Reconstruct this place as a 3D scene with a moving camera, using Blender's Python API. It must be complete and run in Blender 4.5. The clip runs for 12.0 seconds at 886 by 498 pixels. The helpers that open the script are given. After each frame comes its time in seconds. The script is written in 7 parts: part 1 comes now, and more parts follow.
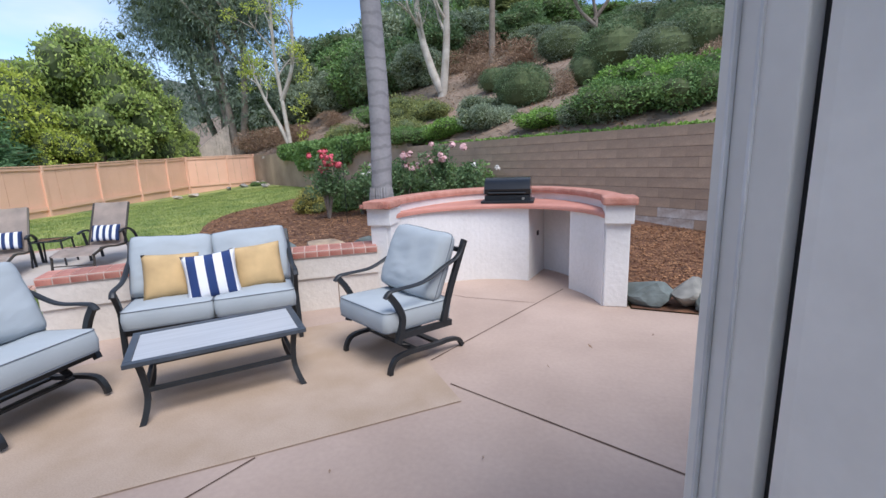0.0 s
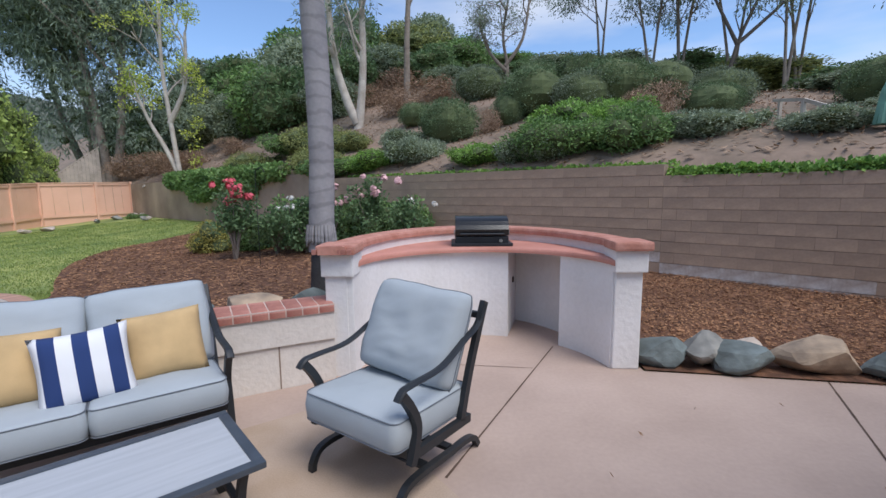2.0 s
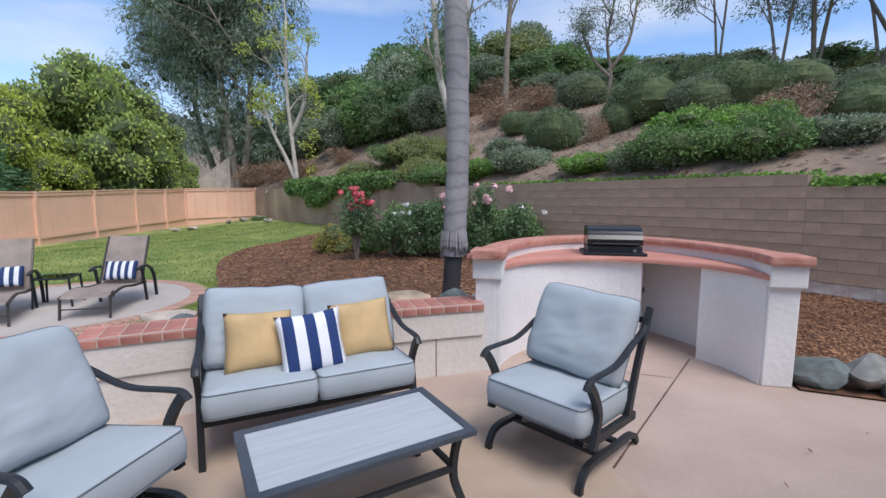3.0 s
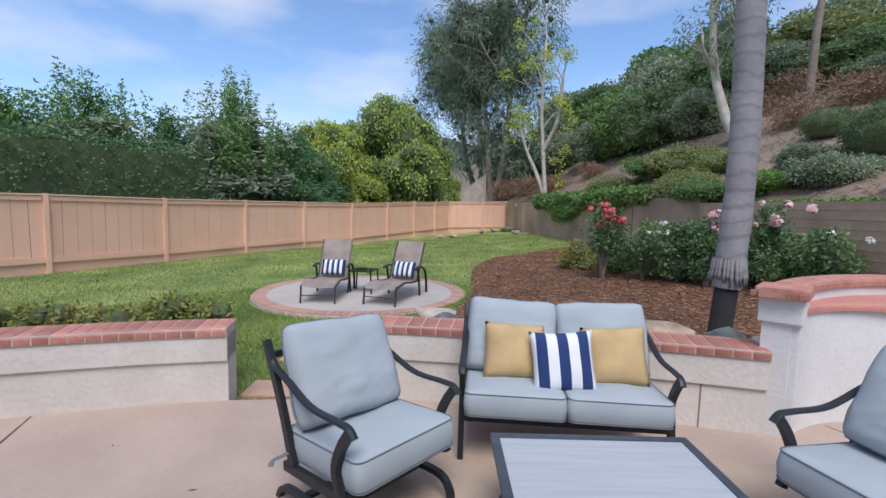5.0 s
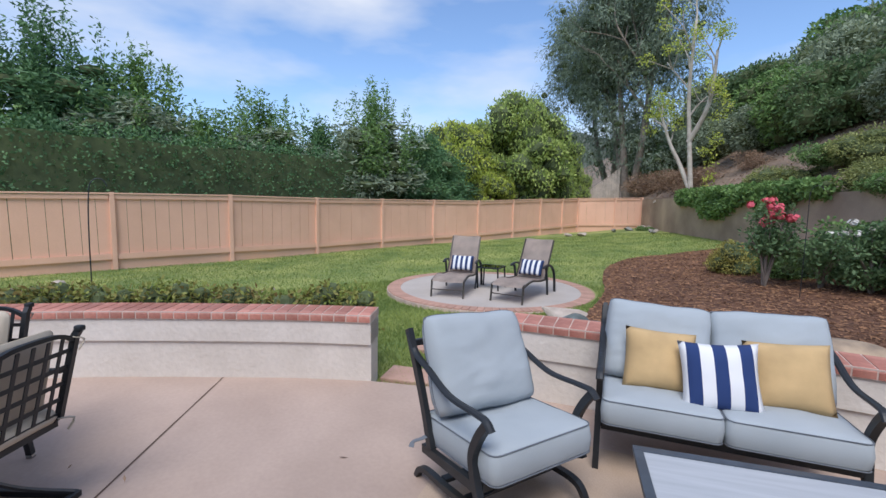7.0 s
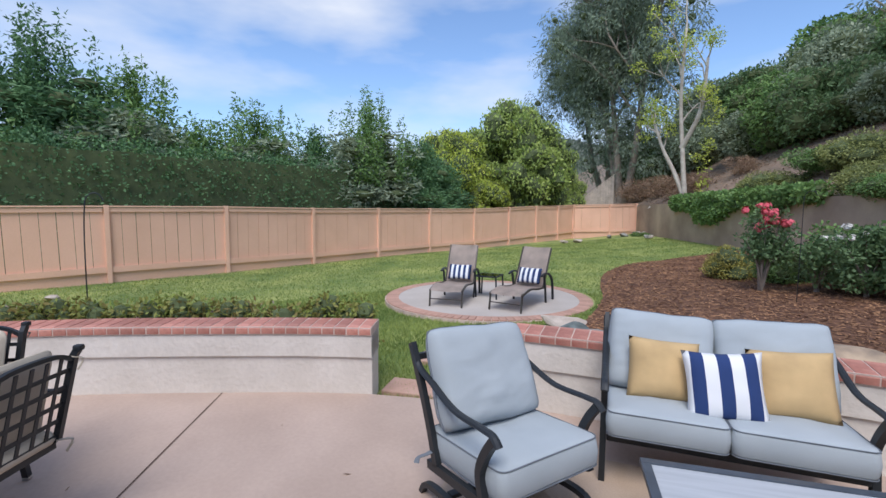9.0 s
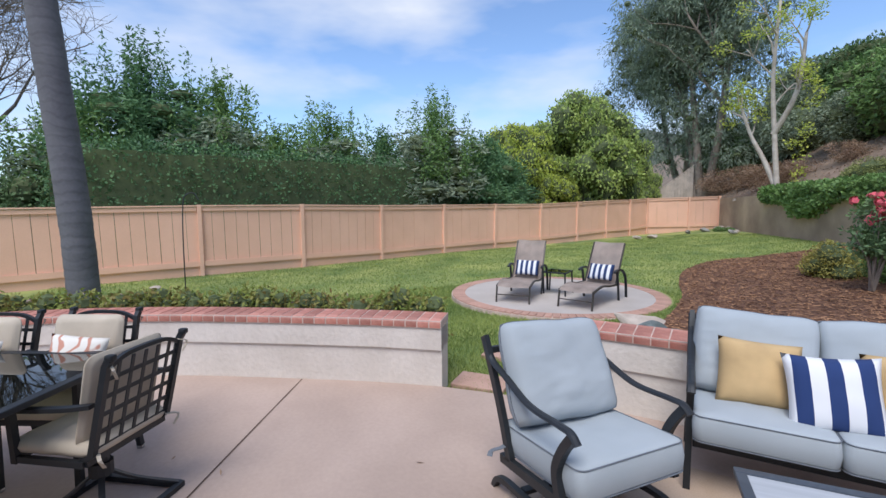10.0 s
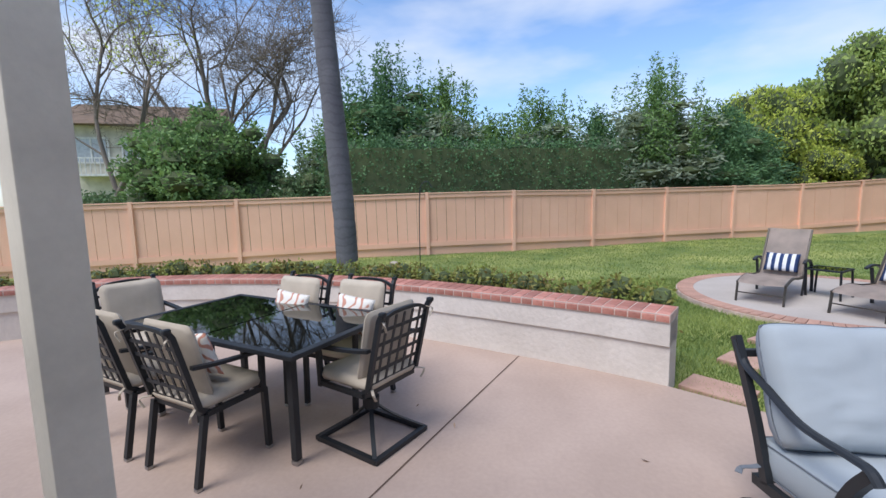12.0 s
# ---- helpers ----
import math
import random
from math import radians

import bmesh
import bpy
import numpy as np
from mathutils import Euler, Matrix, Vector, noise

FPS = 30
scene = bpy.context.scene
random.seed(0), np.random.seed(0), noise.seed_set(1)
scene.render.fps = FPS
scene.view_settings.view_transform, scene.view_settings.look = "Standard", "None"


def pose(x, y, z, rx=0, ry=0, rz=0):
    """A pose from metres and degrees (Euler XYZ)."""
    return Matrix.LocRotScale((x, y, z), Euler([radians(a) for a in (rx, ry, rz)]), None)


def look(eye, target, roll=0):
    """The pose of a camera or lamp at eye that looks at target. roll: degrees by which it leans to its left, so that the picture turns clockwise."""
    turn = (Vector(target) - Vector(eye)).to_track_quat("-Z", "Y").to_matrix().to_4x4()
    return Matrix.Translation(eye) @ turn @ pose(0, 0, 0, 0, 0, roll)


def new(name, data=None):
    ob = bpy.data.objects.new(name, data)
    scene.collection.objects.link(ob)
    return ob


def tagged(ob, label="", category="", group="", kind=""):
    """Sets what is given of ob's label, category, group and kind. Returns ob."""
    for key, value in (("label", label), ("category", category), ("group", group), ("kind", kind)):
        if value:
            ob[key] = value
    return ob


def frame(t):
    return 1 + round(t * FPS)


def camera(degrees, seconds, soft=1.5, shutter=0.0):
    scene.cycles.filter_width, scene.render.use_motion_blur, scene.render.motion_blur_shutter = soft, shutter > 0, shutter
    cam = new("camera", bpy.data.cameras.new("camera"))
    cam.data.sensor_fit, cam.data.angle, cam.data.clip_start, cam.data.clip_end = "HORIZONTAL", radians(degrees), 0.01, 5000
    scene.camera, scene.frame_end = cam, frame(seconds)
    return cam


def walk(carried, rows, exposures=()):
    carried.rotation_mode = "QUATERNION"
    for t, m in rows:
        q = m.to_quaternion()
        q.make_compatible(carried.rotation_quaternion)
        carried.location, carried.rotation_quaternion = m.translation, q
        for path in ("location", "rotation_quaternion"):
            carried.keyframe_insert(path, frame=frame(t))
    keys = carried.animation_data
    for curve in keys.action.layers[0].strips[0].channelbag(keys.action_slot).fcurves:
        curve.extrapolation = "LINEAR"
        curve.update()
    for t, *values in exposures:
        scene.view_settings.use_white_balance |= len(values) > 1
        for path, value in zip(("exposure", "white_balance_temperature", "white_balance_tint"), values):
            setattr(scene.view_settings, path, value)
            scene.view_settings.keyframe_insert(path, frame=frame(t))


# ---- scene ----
cam = camera(90.2, 12.0)
PATH = [
    (0, (0.678, 0.267, 1.478), (0.147, 2.153, 1.076), -2.1),
    (0.5, (0.595, 0.565, 1.492), (-0.054, 2.413, 1.088), -2.3),
    (1, (0.351, 0.862, 1.471), (-0.152, 2.769, 1.142), -1.5),
    (1.5, (0.137, 1.058, 1.473), (0.001, 3.036, 1.206), -0.5),
    (2, (-0.171, 1.071, 1.474), (-0.268, 3.052, 1.218), -0.5),
    (2.5, (-0.466, 0.868, 1.481), (-0.713, 2.837, 1.23), -0.8),
    (3, (-0.659, 0.695, 1.507), (-1.125, 2.626, 1.282), 0.1),
    (3.5, (-0.717, 0.65, 1.528), (-1.49, 2.486, 1.349), 1.1),
    (5.5, (-0.754, 0.624, 1.558), (-2.25, 1.937, 1.362), 1.1),
    (6, (-0.758, 0.618, 1.557), (-2.333, 1.834, 1.354), 1.1),
    (6.5, (-0.776, 0.589, 1.558), (-2.425, 1.702, 1.351), 1.2),
    (7, (-0.792, 0.565, 1.551), (-2.518, 1.555, 1.348), 1.1),
    (9, (-0.819, 0.537, 1.578), (-2.538, 1.545, 1.41), 0.4),
    (9.5, (-0.836, 0.518, 1.564), (-2.631, 1.382, 1.391), -0.1),
    (10, (-0.845, 0.496, 1.557), (-2.691, 1.245, 1.373), -0.3),
    (10.5, (-0.852, 0.459, 1.548), (-2.772, 0.982, 1.348), -0.5),
    (11, (-0.85, 0.421, 1.545), (-2.818, 0.702, 1.327), -0.5),
    (11.5, (-0.831, 0.375, 1.544), (-2.818, 0.424, 1.317), -0.7),
    (12, (-0.821, 0.357, 1.547), (-2.802, 0.213, 1.311), -1.2),
]
walk(cam, [(t, look(*p)) for t, *p in PATH], [(0, 0.84), (0.5, 0.52), (1.0, 0.50), (2.0, 0.54), (3.0, 0.62), (5.5, 0.57), (9.5, 0.62), (12.0, 0.70)])

# ---- world, sun, exposure ----
world = bpy.data.worlds.new("sky")
scene.world = world
world.use_nodes = True
wn, wl = world.node_tree.nodes, world.node_tree.links
wn.clear()
sky = wn.new("ShaderNodeTexSky")
sky.sky_type, sky.sun_disc = "NISHITA", False
sky.sun_elevation, sky.sun_rotation = radians(58.6), radians(132)
sky.air_density, sky.dust_density, sky.ozone_density = 1.0, 0.6, 2.5
w_geo = wn.new("ShaderNodeTexCoord")
w_map = wn.new("ShaderNodeMapping")
w_map.inputs["Scale"].default_value = (1.0, 1.4, 4.2)
w_map.inputs["Rotation"].default_value = (0.15, 0.1, 0.6)
w_noise = wn.new("ShaderNodeTexNoise")
w_noise.inputs["Scale"].default_value, w_noise.inputs["Detail"].default_value = 1.6, 5
w_noise.inputs["Roughness"].default_value = 0.5
w_ramp = wn.new("ShaderNodeValToRGB")
w_ramp.color_ramp.elements[0].position, w_ramp.color_ramp.elements[1].position = 0.42, 0.72
w_mix = wn.new("ShaderNodeMixRGB")
w_mix.inputs["Color2"].default_value = (6.0, 6.4, 7.3, 1)
w_bg = wn.new("ShaderNodeBackground")
w_bg.inputs["Strength"].default_value = 0.092
w_out = wn.new("ShaderNodeOutputWorld")
wl.new(w_geo.outputs["Generated"], w_map.inputs["Vector"])
wl.new(w_map.outputs["Vector"], w_noise.inputs["Vector"])
wl.new(w_noise.outputs["Fac"], w_ramp.inputs["Fac"])
wl.new(w_ramp.outputs["Color"], w_mix.inputs["Fac"])
w_mul = wn.new("ShaderNodeMixRGB")
w_mul.blend_type = "MULTIPLY"
w_mul.inputs["Fac"].default_value, w_mul.inputs["Color2"].default_value = 1.0, (1.30, 1.40, 1.56, 1)
wl.new(sky.outputs["Color"], w_mul.inputs["Color1"])
wl.new(w_mul.outputs["Color"], w_mix.inputs["Color1"])
wl.new(w_mix.outputs["Color"], w_bg.inputs["Color"])
wl.new(w_bg.outputs["Background"], w_out.inputs["Surface"])

sun = new("sun", bpy.data.lights.new("sun", "SUN"))
sun.data.energy, sun.data.angle, sun.data.color = 1.75, radians(32), (1.0, 0.97, 0.94)
sun.matrix_world = look((10, -9, 22), (0, 0, 0))

# ---- materials ----
MATS = {}


def mat(name, color, rough=0.8, metal=0.0, var=0.12, scale=6.0, bump=0.0, bump_scale=40.0, color2=None, wear=0.0, spec=0.5, object_var=0.0):
    """A base colour with variation at two scales, and a fine relief."""
    if name in MATS:
        return MATS[name]
    m = bpy.data.materials.new(name)
    m.use_nodes = True
    n, l = m.node_tree.nodes, m.node_tree.links
    b = n["Principled BSDF"]
    b.inputs["Roughness"].default_value, b.inputs["Metallic"].default_value = rough, metal
    b.inputs["Specular IOR Level"].default_value = spec
    tc = n.new("ShaderNodeTexCoord")
    big = n.new("ShaderNodeTexNoise")
    big.inputs["Scale"].default_value, big.inputs["Detail"].default_value = scale, 6
    fine = n.new("ShaderNodeTexNoise")
    fine.inputs["Scale"].default_value, fine.inputs["Detail"].default_value = bump_scale, 5
    l.new(tc.outputs["Object"], big.inputs["Vector"])
    l.new(tc.outputs["Object"], fine.inputs["Vector"])
    c2 = color2 or tuple(c * 0.7 for c in color)
    ramp = n.new("ShaderNodeValToRGB")
    ramp.color_ramp.elements[0].position, ramp.color_ramp.elements[1].position = 0.32, 0.68
    ramp.color_ramp.elements[0].color = (*c2, 1)
    ramp.color_ramp.elements[1].color = (*color, 1)
    l.new(big.outputs["Fac"], ramp.inputs["Fac"])
    hsv = n.new("ShaderNodeHueSaturation")
    l.new(ramp.outputs["Color"], hsv.inputs["Color"])
    mr = n.new("ShaderNodeMapRange")
    mr.inputs["To Min"].default_value, mr.inputs["To Max"].default_value = 1 - var, 1 + var
    l.new(fine.outputs["Fac"], mr.inputs["Value"])
    if object_var:
        oi = n.new("ShaderNodeObjectInfo")
        m2 = n.new("ShaderNodeMapRange")
        m2.inputs["To Min"].default_value, m2.inputs["To Max"].default_value = 1 - object_var, 1 + object_var
        l.new(oi.outputs["Random"], m2.inputs["Value"])
        mul = n.new("ShaderNodeMath")
        mul.operation = "MULTIPLY"
        l.new(mr.outputs["Result"], mul.inputs[0])
        l.new(m2.outputs["Result"], mul.inputs[1])
        l.new(mul.outputs[0], hsv.inputs["Value"])
    else:
        l.new(mr.outputs["Result"], hsv.inputs["Value"])
    l.new(hsv.outputs["Color"], b.inputs["Base Color"])
    if bump:
        bp = n.new("ShaderNodeBump")
        bp.inputs["Strength"].default_value, bp.inputs["Distance"].default_value = 0.6, bump
        l.new(fine.outputs["Fac"], bp.inputs["Height"])
        l.new(bp.outputs["Normal"], b.inputs["Normal"])
    MATS[name] = m
    return m


def leaf_mat(name, color, color2, rough=0.55, trans=0.25):
    """Leaves: each island its own shade between two greens, with some light passing through."""
    if name in MATS:
        return MATS[name]
    m = bpy.data.materials.new(name)
    m.use_nodes = True
    n, l = m.node_tree.nodes, m.node_tree.links
    b = n["Principled BSDF"]
    b.inputs["Roughness"].default_value = rough
    b.inputs["Specular IOR Level"].default_value = 0.25
    geo = n.new("ShaderNodeNewGeometry")
    tc = n.new("ShaderNodeTexCoord")
    nz = n.new("ShaderNodeTexNoise")
    nz.inputs["Scale"].default_value = 1.3
    l.new(tc.outputs["Object"], nz.inputs["Vector"])
    add = n.new("ShaderNodeMath")
    add.operation = "ADD"
    each = n.new("ShaderNodeMath")
    each.operation = "MULTIPLY"
    each.inputs[1].default_value = 0.55
    l.new(geo.outputs["Random Per Island"], each.inputs[0])
    nz.inputs["Detail"].default_value = 3
    l.new(each.outputs[0], add.inputs[0])
    l.new(nz.outputs["Fac"], add.inputs[1])
    ramp = n.new("ShaderNodeValToRGB")
    ramp.color_ramp.elements[0].position, ramp.color_ramp.elements[1].position = 0.3, 1.0
    ramp.color_ramp.elements[0].color, ramp.color_ramp.elements[1].color = (*color2, 1), (*color, 1)
    half = n.new("ShaderNodeMath")
    half.operation = "MULTIPLY"
    half.inputs[1].default_value = 0.86
    l.new(add.outputs[0], half.inputs[0])
    l.new(half.outputs[0], ramp.inputs["Fac"])
    l.new(ramp.outputs["Color"], b.inputs["Base Color"])
    tr = n.new("ShaderNodeBsdfTranslucent")
    l.new(ramp.outputs["Color"], tr.inputs["Color"])
    mx = n.new("ShaderNodeMixShader")
    mx.inputs["Fac"].default_value = trans
    l.new(b.outputs["BSDF"], mx.inputs[1])
    l.new(tr.outputs["BSDF"], mx.inputs[2])
    l.new(mx.outputs["Shader"], n["Material Output"].inputs["Surface"])
    MATS[name] = m
    return m


STUCCO = mat("stucco", (0.74, 0.68, 0.62), 0.92, var=0.10, scale=1.6, bump=0.010, bump_scale=26, color2=(0.62, 0.56, 0.50))
STUCCO_WHITE = mat("stucco_white", (0.80, 0.78, 0.77), 0.92, var=0.07, scale=1.6, bump=0.008, bump_scale=26, color2=(0.70, 0.68, 0.66))
CONCRETE = mat("patio_concrete", (0.50, 0.378, 0.315), 0.8, var=0.10, scale=1.3, bump=0.0015, bump_scale=34, color2=(0.41, 0.305, 0.25))
PAD = mat("pad_concrete", (0.50, 0.45, 0.41), 0.9, var=0.14, scale=1.2, bump=0.002, bump_scale=60, color2=(0.42, 0.37, 0.33))
BRICK = mat("terracotta_brick", (0.52, 0.235, 0.18), 0.6, var=0.22, scale=7, bump=0.003, bump_scale=50, color2=(0.34, 0.12, 0.09), object_var=0.20)
BRICK_PINK = mat("pink_brick", (0.50, 0.30, 0.23), 0.85, var=0.18, scale=5, bump=0.002, color2=(0.42, 0.24, 0.18), object_var=0.12)
MORTAR = mat("mortar", (0.68, 0.52, 0.45), 0.95, var=0.1, scale=8, bump=0.002)
COPING = mat("red_cement_coping", (0.55, 0.27, 0.21), 0.75, var=0.20, scale=9, bump=0.002, bump_scale=45, color2=(0.42, 0.17, 0.12))
COUNTER_RED = mat("red_cement_counter", (0.60, 0.27, 0.21), 0.6, var=0.10, scale=3, bump=0.0015, bump_scale=45, color2=(0.50, 0.21, 0.155))
BLOCK = mat("tan_block", (0.52, 0.37, 0.26), 0.95, var=0.16, scale=2.1, bump=0.004, bump_scale=40, color2=(0.36, 0.26, 0.195), object_var=0.07)
BLOCK_PALE = mat("whitened_block", (0.72, 0.67, 0.62), 0.95, var=0.15, scale=5, bump=0.003, color2=(0.42, 0.32, 0.26))
JOINT = mat("block_joint", (0.32, 0.23, 0.175), 0.95)
WALL_SMOOTH = mat("tan_stucco", (0.52, 0.40, 0.30), 0.95, var=0.1, scale=0.8, bump=0.004, bump_scale=30, color2=(0.30, 0.225, 0.175))
FENCE = mat("fence_paint", (0.88, 0.52, 0.37), 0.8, var=0.07, scale=1.0, bump=0.001, color2=(0.80, 0.465, 0.325))
GRASS = mat("grass", (0.36, 0.38, 0.12), 0.9, var=0.35, scale=0.7, bump=0.02, bump_scale=25, color2=(0.10, 0.17, 0.045))
MULCH = mat("mulch", (0.21, 0.10, 0.055), 0.95, var=0.5, scale=9, bump=0.02, bump_scale=22, color2=(0.075, 0.034, 0.020))
HILL = mat("hill_soil", (0.31, 0.22, 0.165), 0.95, var=0.3, scale=0.5, bump=0.03, bump_scale=6, color2=(0.15, 0.12, 0.085))
METAL = mat("black_metal", (0.030, 0.034, 0.040), 0.45, metal=0.3, var=0.1)
CUSHION = mat("grey_cushion", (0.405, 0.445, 0.475), 0.95, var=0.05, scale=3, bump=0.0006, bump_scale=300, color2=(0.36, 0.40, 0.43))

# ---- geometry helpers ----


def part(name, bm, material, parent=None, label="", smooth=False, loc=None):
    me = bpy.data.meshes.new(name)
    bm.to_mesh(me)
    bm.free()
    for m in (material if isinstance(material, (list, tuple)) else [material]):
        me.materials.append(m)
    if smooth:
        me.shade_smooth()
    ob = new(name, me)
    if parent is not None:
        ob.parent = parent
    if loc is not None:
        ob.matrix_basis = loc
    return tagged(ob, label=label)


def thing(name, label, category, m=None, group=""):
    ob = new(name)
    ob.empty_display_size = 0.2
    if m is not None:
        ob.matrix_world = m
    return tagged(ob, label, category, group)


def add_box(bm, size, m=None, bevel=0.0):
    r = bmesh.ops.create_cube(bm, size=1, matrix=(m or Matrix()) @ Matrix.Diagonal((*size, 1)))
    if bevel:
        edges = list({e for v in r["verts"] for e in v.link_edges})
        bmesh.ops.bevel(bm, geom=edges, offset=bevel, segments=2, profile=0.6, affect="EDGES")
    return bm


def at(x, y, z, rz=0):
    return pose(x, y, z, 0, 0, rz)


def box(size, m=None, bevel=0.0):
    return add_box(bmesh.new(), size, m, bevel)


def sweep(points, w, h, bm=None, round_=False, up=(0, 0, 1), taper=None, seg=8):
    """A bar of section w (sideways) by h along points."""
    bm = bm or bmesh.new()
    pts = [Vector(p) for p in points]
    rings = []
    up = Vector(up)
    for i, p in enumerate(pts):
        d = (pts[min(i + 1, len(pts) - 1)] - pts[max(i - 1, 0)]).normalized()
        side = d.cross(up)
        if side.length < 0.05:
            side = d.cross(Vector((1, 0, 0)))
        side.normalize()
        over = side.cross(d).normalized()
        k = taper[i] if taper else 1
        if round_:
            ring = [p + side * math.cos(a) * w / 2 * k + over * math.sin(a) * h / 2 * k for a in [2 * math.pi * j / seg for j in range(seg)]]
        else:
            ring = [p + side * sx * w / 2 * k + over * sy * h / 2 * k for sx, sy in ((-1, -1), (1, -1), (1, 1), (-1, 1))]
        rings.append([bm.verts.new(v) for v in ring])
    n = len(rings[0])
    for a, b in zip(rings, rings[1:]):
        for j in range(n):
            bm.faces.new((a[j], a[(j + 1) % n], b[(j + 1) % n], b[j]))
    bm.faces.new(rings[0][::-1])
    bm.faces.new(rings[-1])
    bmesh.ops.recalc_face_normals(bm, faces=bm.faces[:])
    return bm


def curve_pts(points, n=6):
    """A smooth line through points."""
    pts = [Vector(p) for p in points]
    out = []
    for i in range(len(pts) - 1):
        p0, p1, p2, p3 = pts[max(i - 1, 0)], pts[i], pts[i + 1], pts[min(i + 2, len(pts) - 1)]
        for k in range(n):
            t = k / n
            out.append(0.5 * (2 * p1 + (p2 - p0) * t + (2 * p0 - 5 * p1 + 4 * p2 - p3) * t * t + (3 * p1 - p0 - 3 * p2 + p3) * t ** 3))
    return out + [pts[-1]]


def solid_between(inner, outer, z0, z1, bm=None):
    """A wall standing between two plan lines of equal count."""
    bm = bm or bmesh.new()
    rings = []
    for (ax, ay), (bx, by) in zip(inner, outer):
        rings.append([bm.verts.new(v) for v in ((ax, ay, z0), (bx, by, z0), (bx, by, z1), (ax, ay, z1))])
    for a, b in zip(rings, rings[1:]):
        for j in range(4):
            bm.faces.new((a[j], a[(j + 1) % 4], b[(j + 1) % 4], b[j]))
    bm.faces.new(rings[0][::-1])
    bm.faces.new(rings[-1])
    bmesh.ops.recalc_face_normals(bm, faces=bm.faces[:])
    return bm


def offset(line, d):
    """A plan line moved to its left by d."""
    out = []
    for i, p in enumerate(line):
        a, b = Vector(line[max(i - 1, 0)]), Vector(line[min(i + 1, len(line) - 1)])
        t = (b - a).normalized()
        out.append((p[0] - t.y * d, p[1] + t.x * d))
    return out


def plan_curve(points, n=6):
    return [(p.x, p.y) for p in curve_pts([(x, y, 0) for x, y in points], n)]


def even(line, step):
    """The plan line cut into even steps."""
    pts = [Vector(p) for p in line]
    acc = [0]
    for a, b in zip(pts, pts[1:]):
        acc.append(acc[-1] + (b - a).length)
    n = max(1, round(acc[-1] / step))
    out, i = [], 0
    for k in range(n + 1):
        s = acc[-1] * k / n
        while i < len(acc) - 2 and acc[i + 1] < s:
            i += 1
        f = (s - acc[i]) / (acc[i + 1] - acc[i])
        p = pts[i].lerp(pts[i + 1], f)
        out.append((p.x, p.y))
    return out


# ---- the ground ----
WALL_A, WALL_DIR = Vector((2.82, 7.92)), Vector((-0.798, 0.603))
WALL_N = Vector((0.603, 0.798))


def behind(x, y):
    return (x - WALL_A.x) * WALL_N.x + (y - WALL_A.y) * WALL_N.y


def terrain(x, y):
    """Height of the lawn and beds, and behind the block wall of the hillside."""
    s = behind(x, y)
    if s < 0.04:
        return float(np.interp(s, [-60, -10, -8, -3, 0], [-0.6, -0.12, -0.08, float(np.interp(x, [0, 1.2], [0.08, -0.06])), float(np.interp(x, [-0.5, 1.5, 2.7, 4.8], [0.42, 0.30, 0.18, 0.14]))]))
    k = float(np.interp(x, [-25, -8, 0, 3, 12], [0.62, 0.55, 0.42, 0.38, 0.24]))
    z = 1.75 + k * (s if s < 24 else 24 + (s - 24) * 0.12 if s < 80 else 30.7)
    return z + (0.22 * noise.noise((x * 0.3, y * 0.3, 0)) + 0.6 * noise.noise((x * 0.09, y * 0.09, 3)) * min(1, s / 6)) * min(1, s * 0.7)


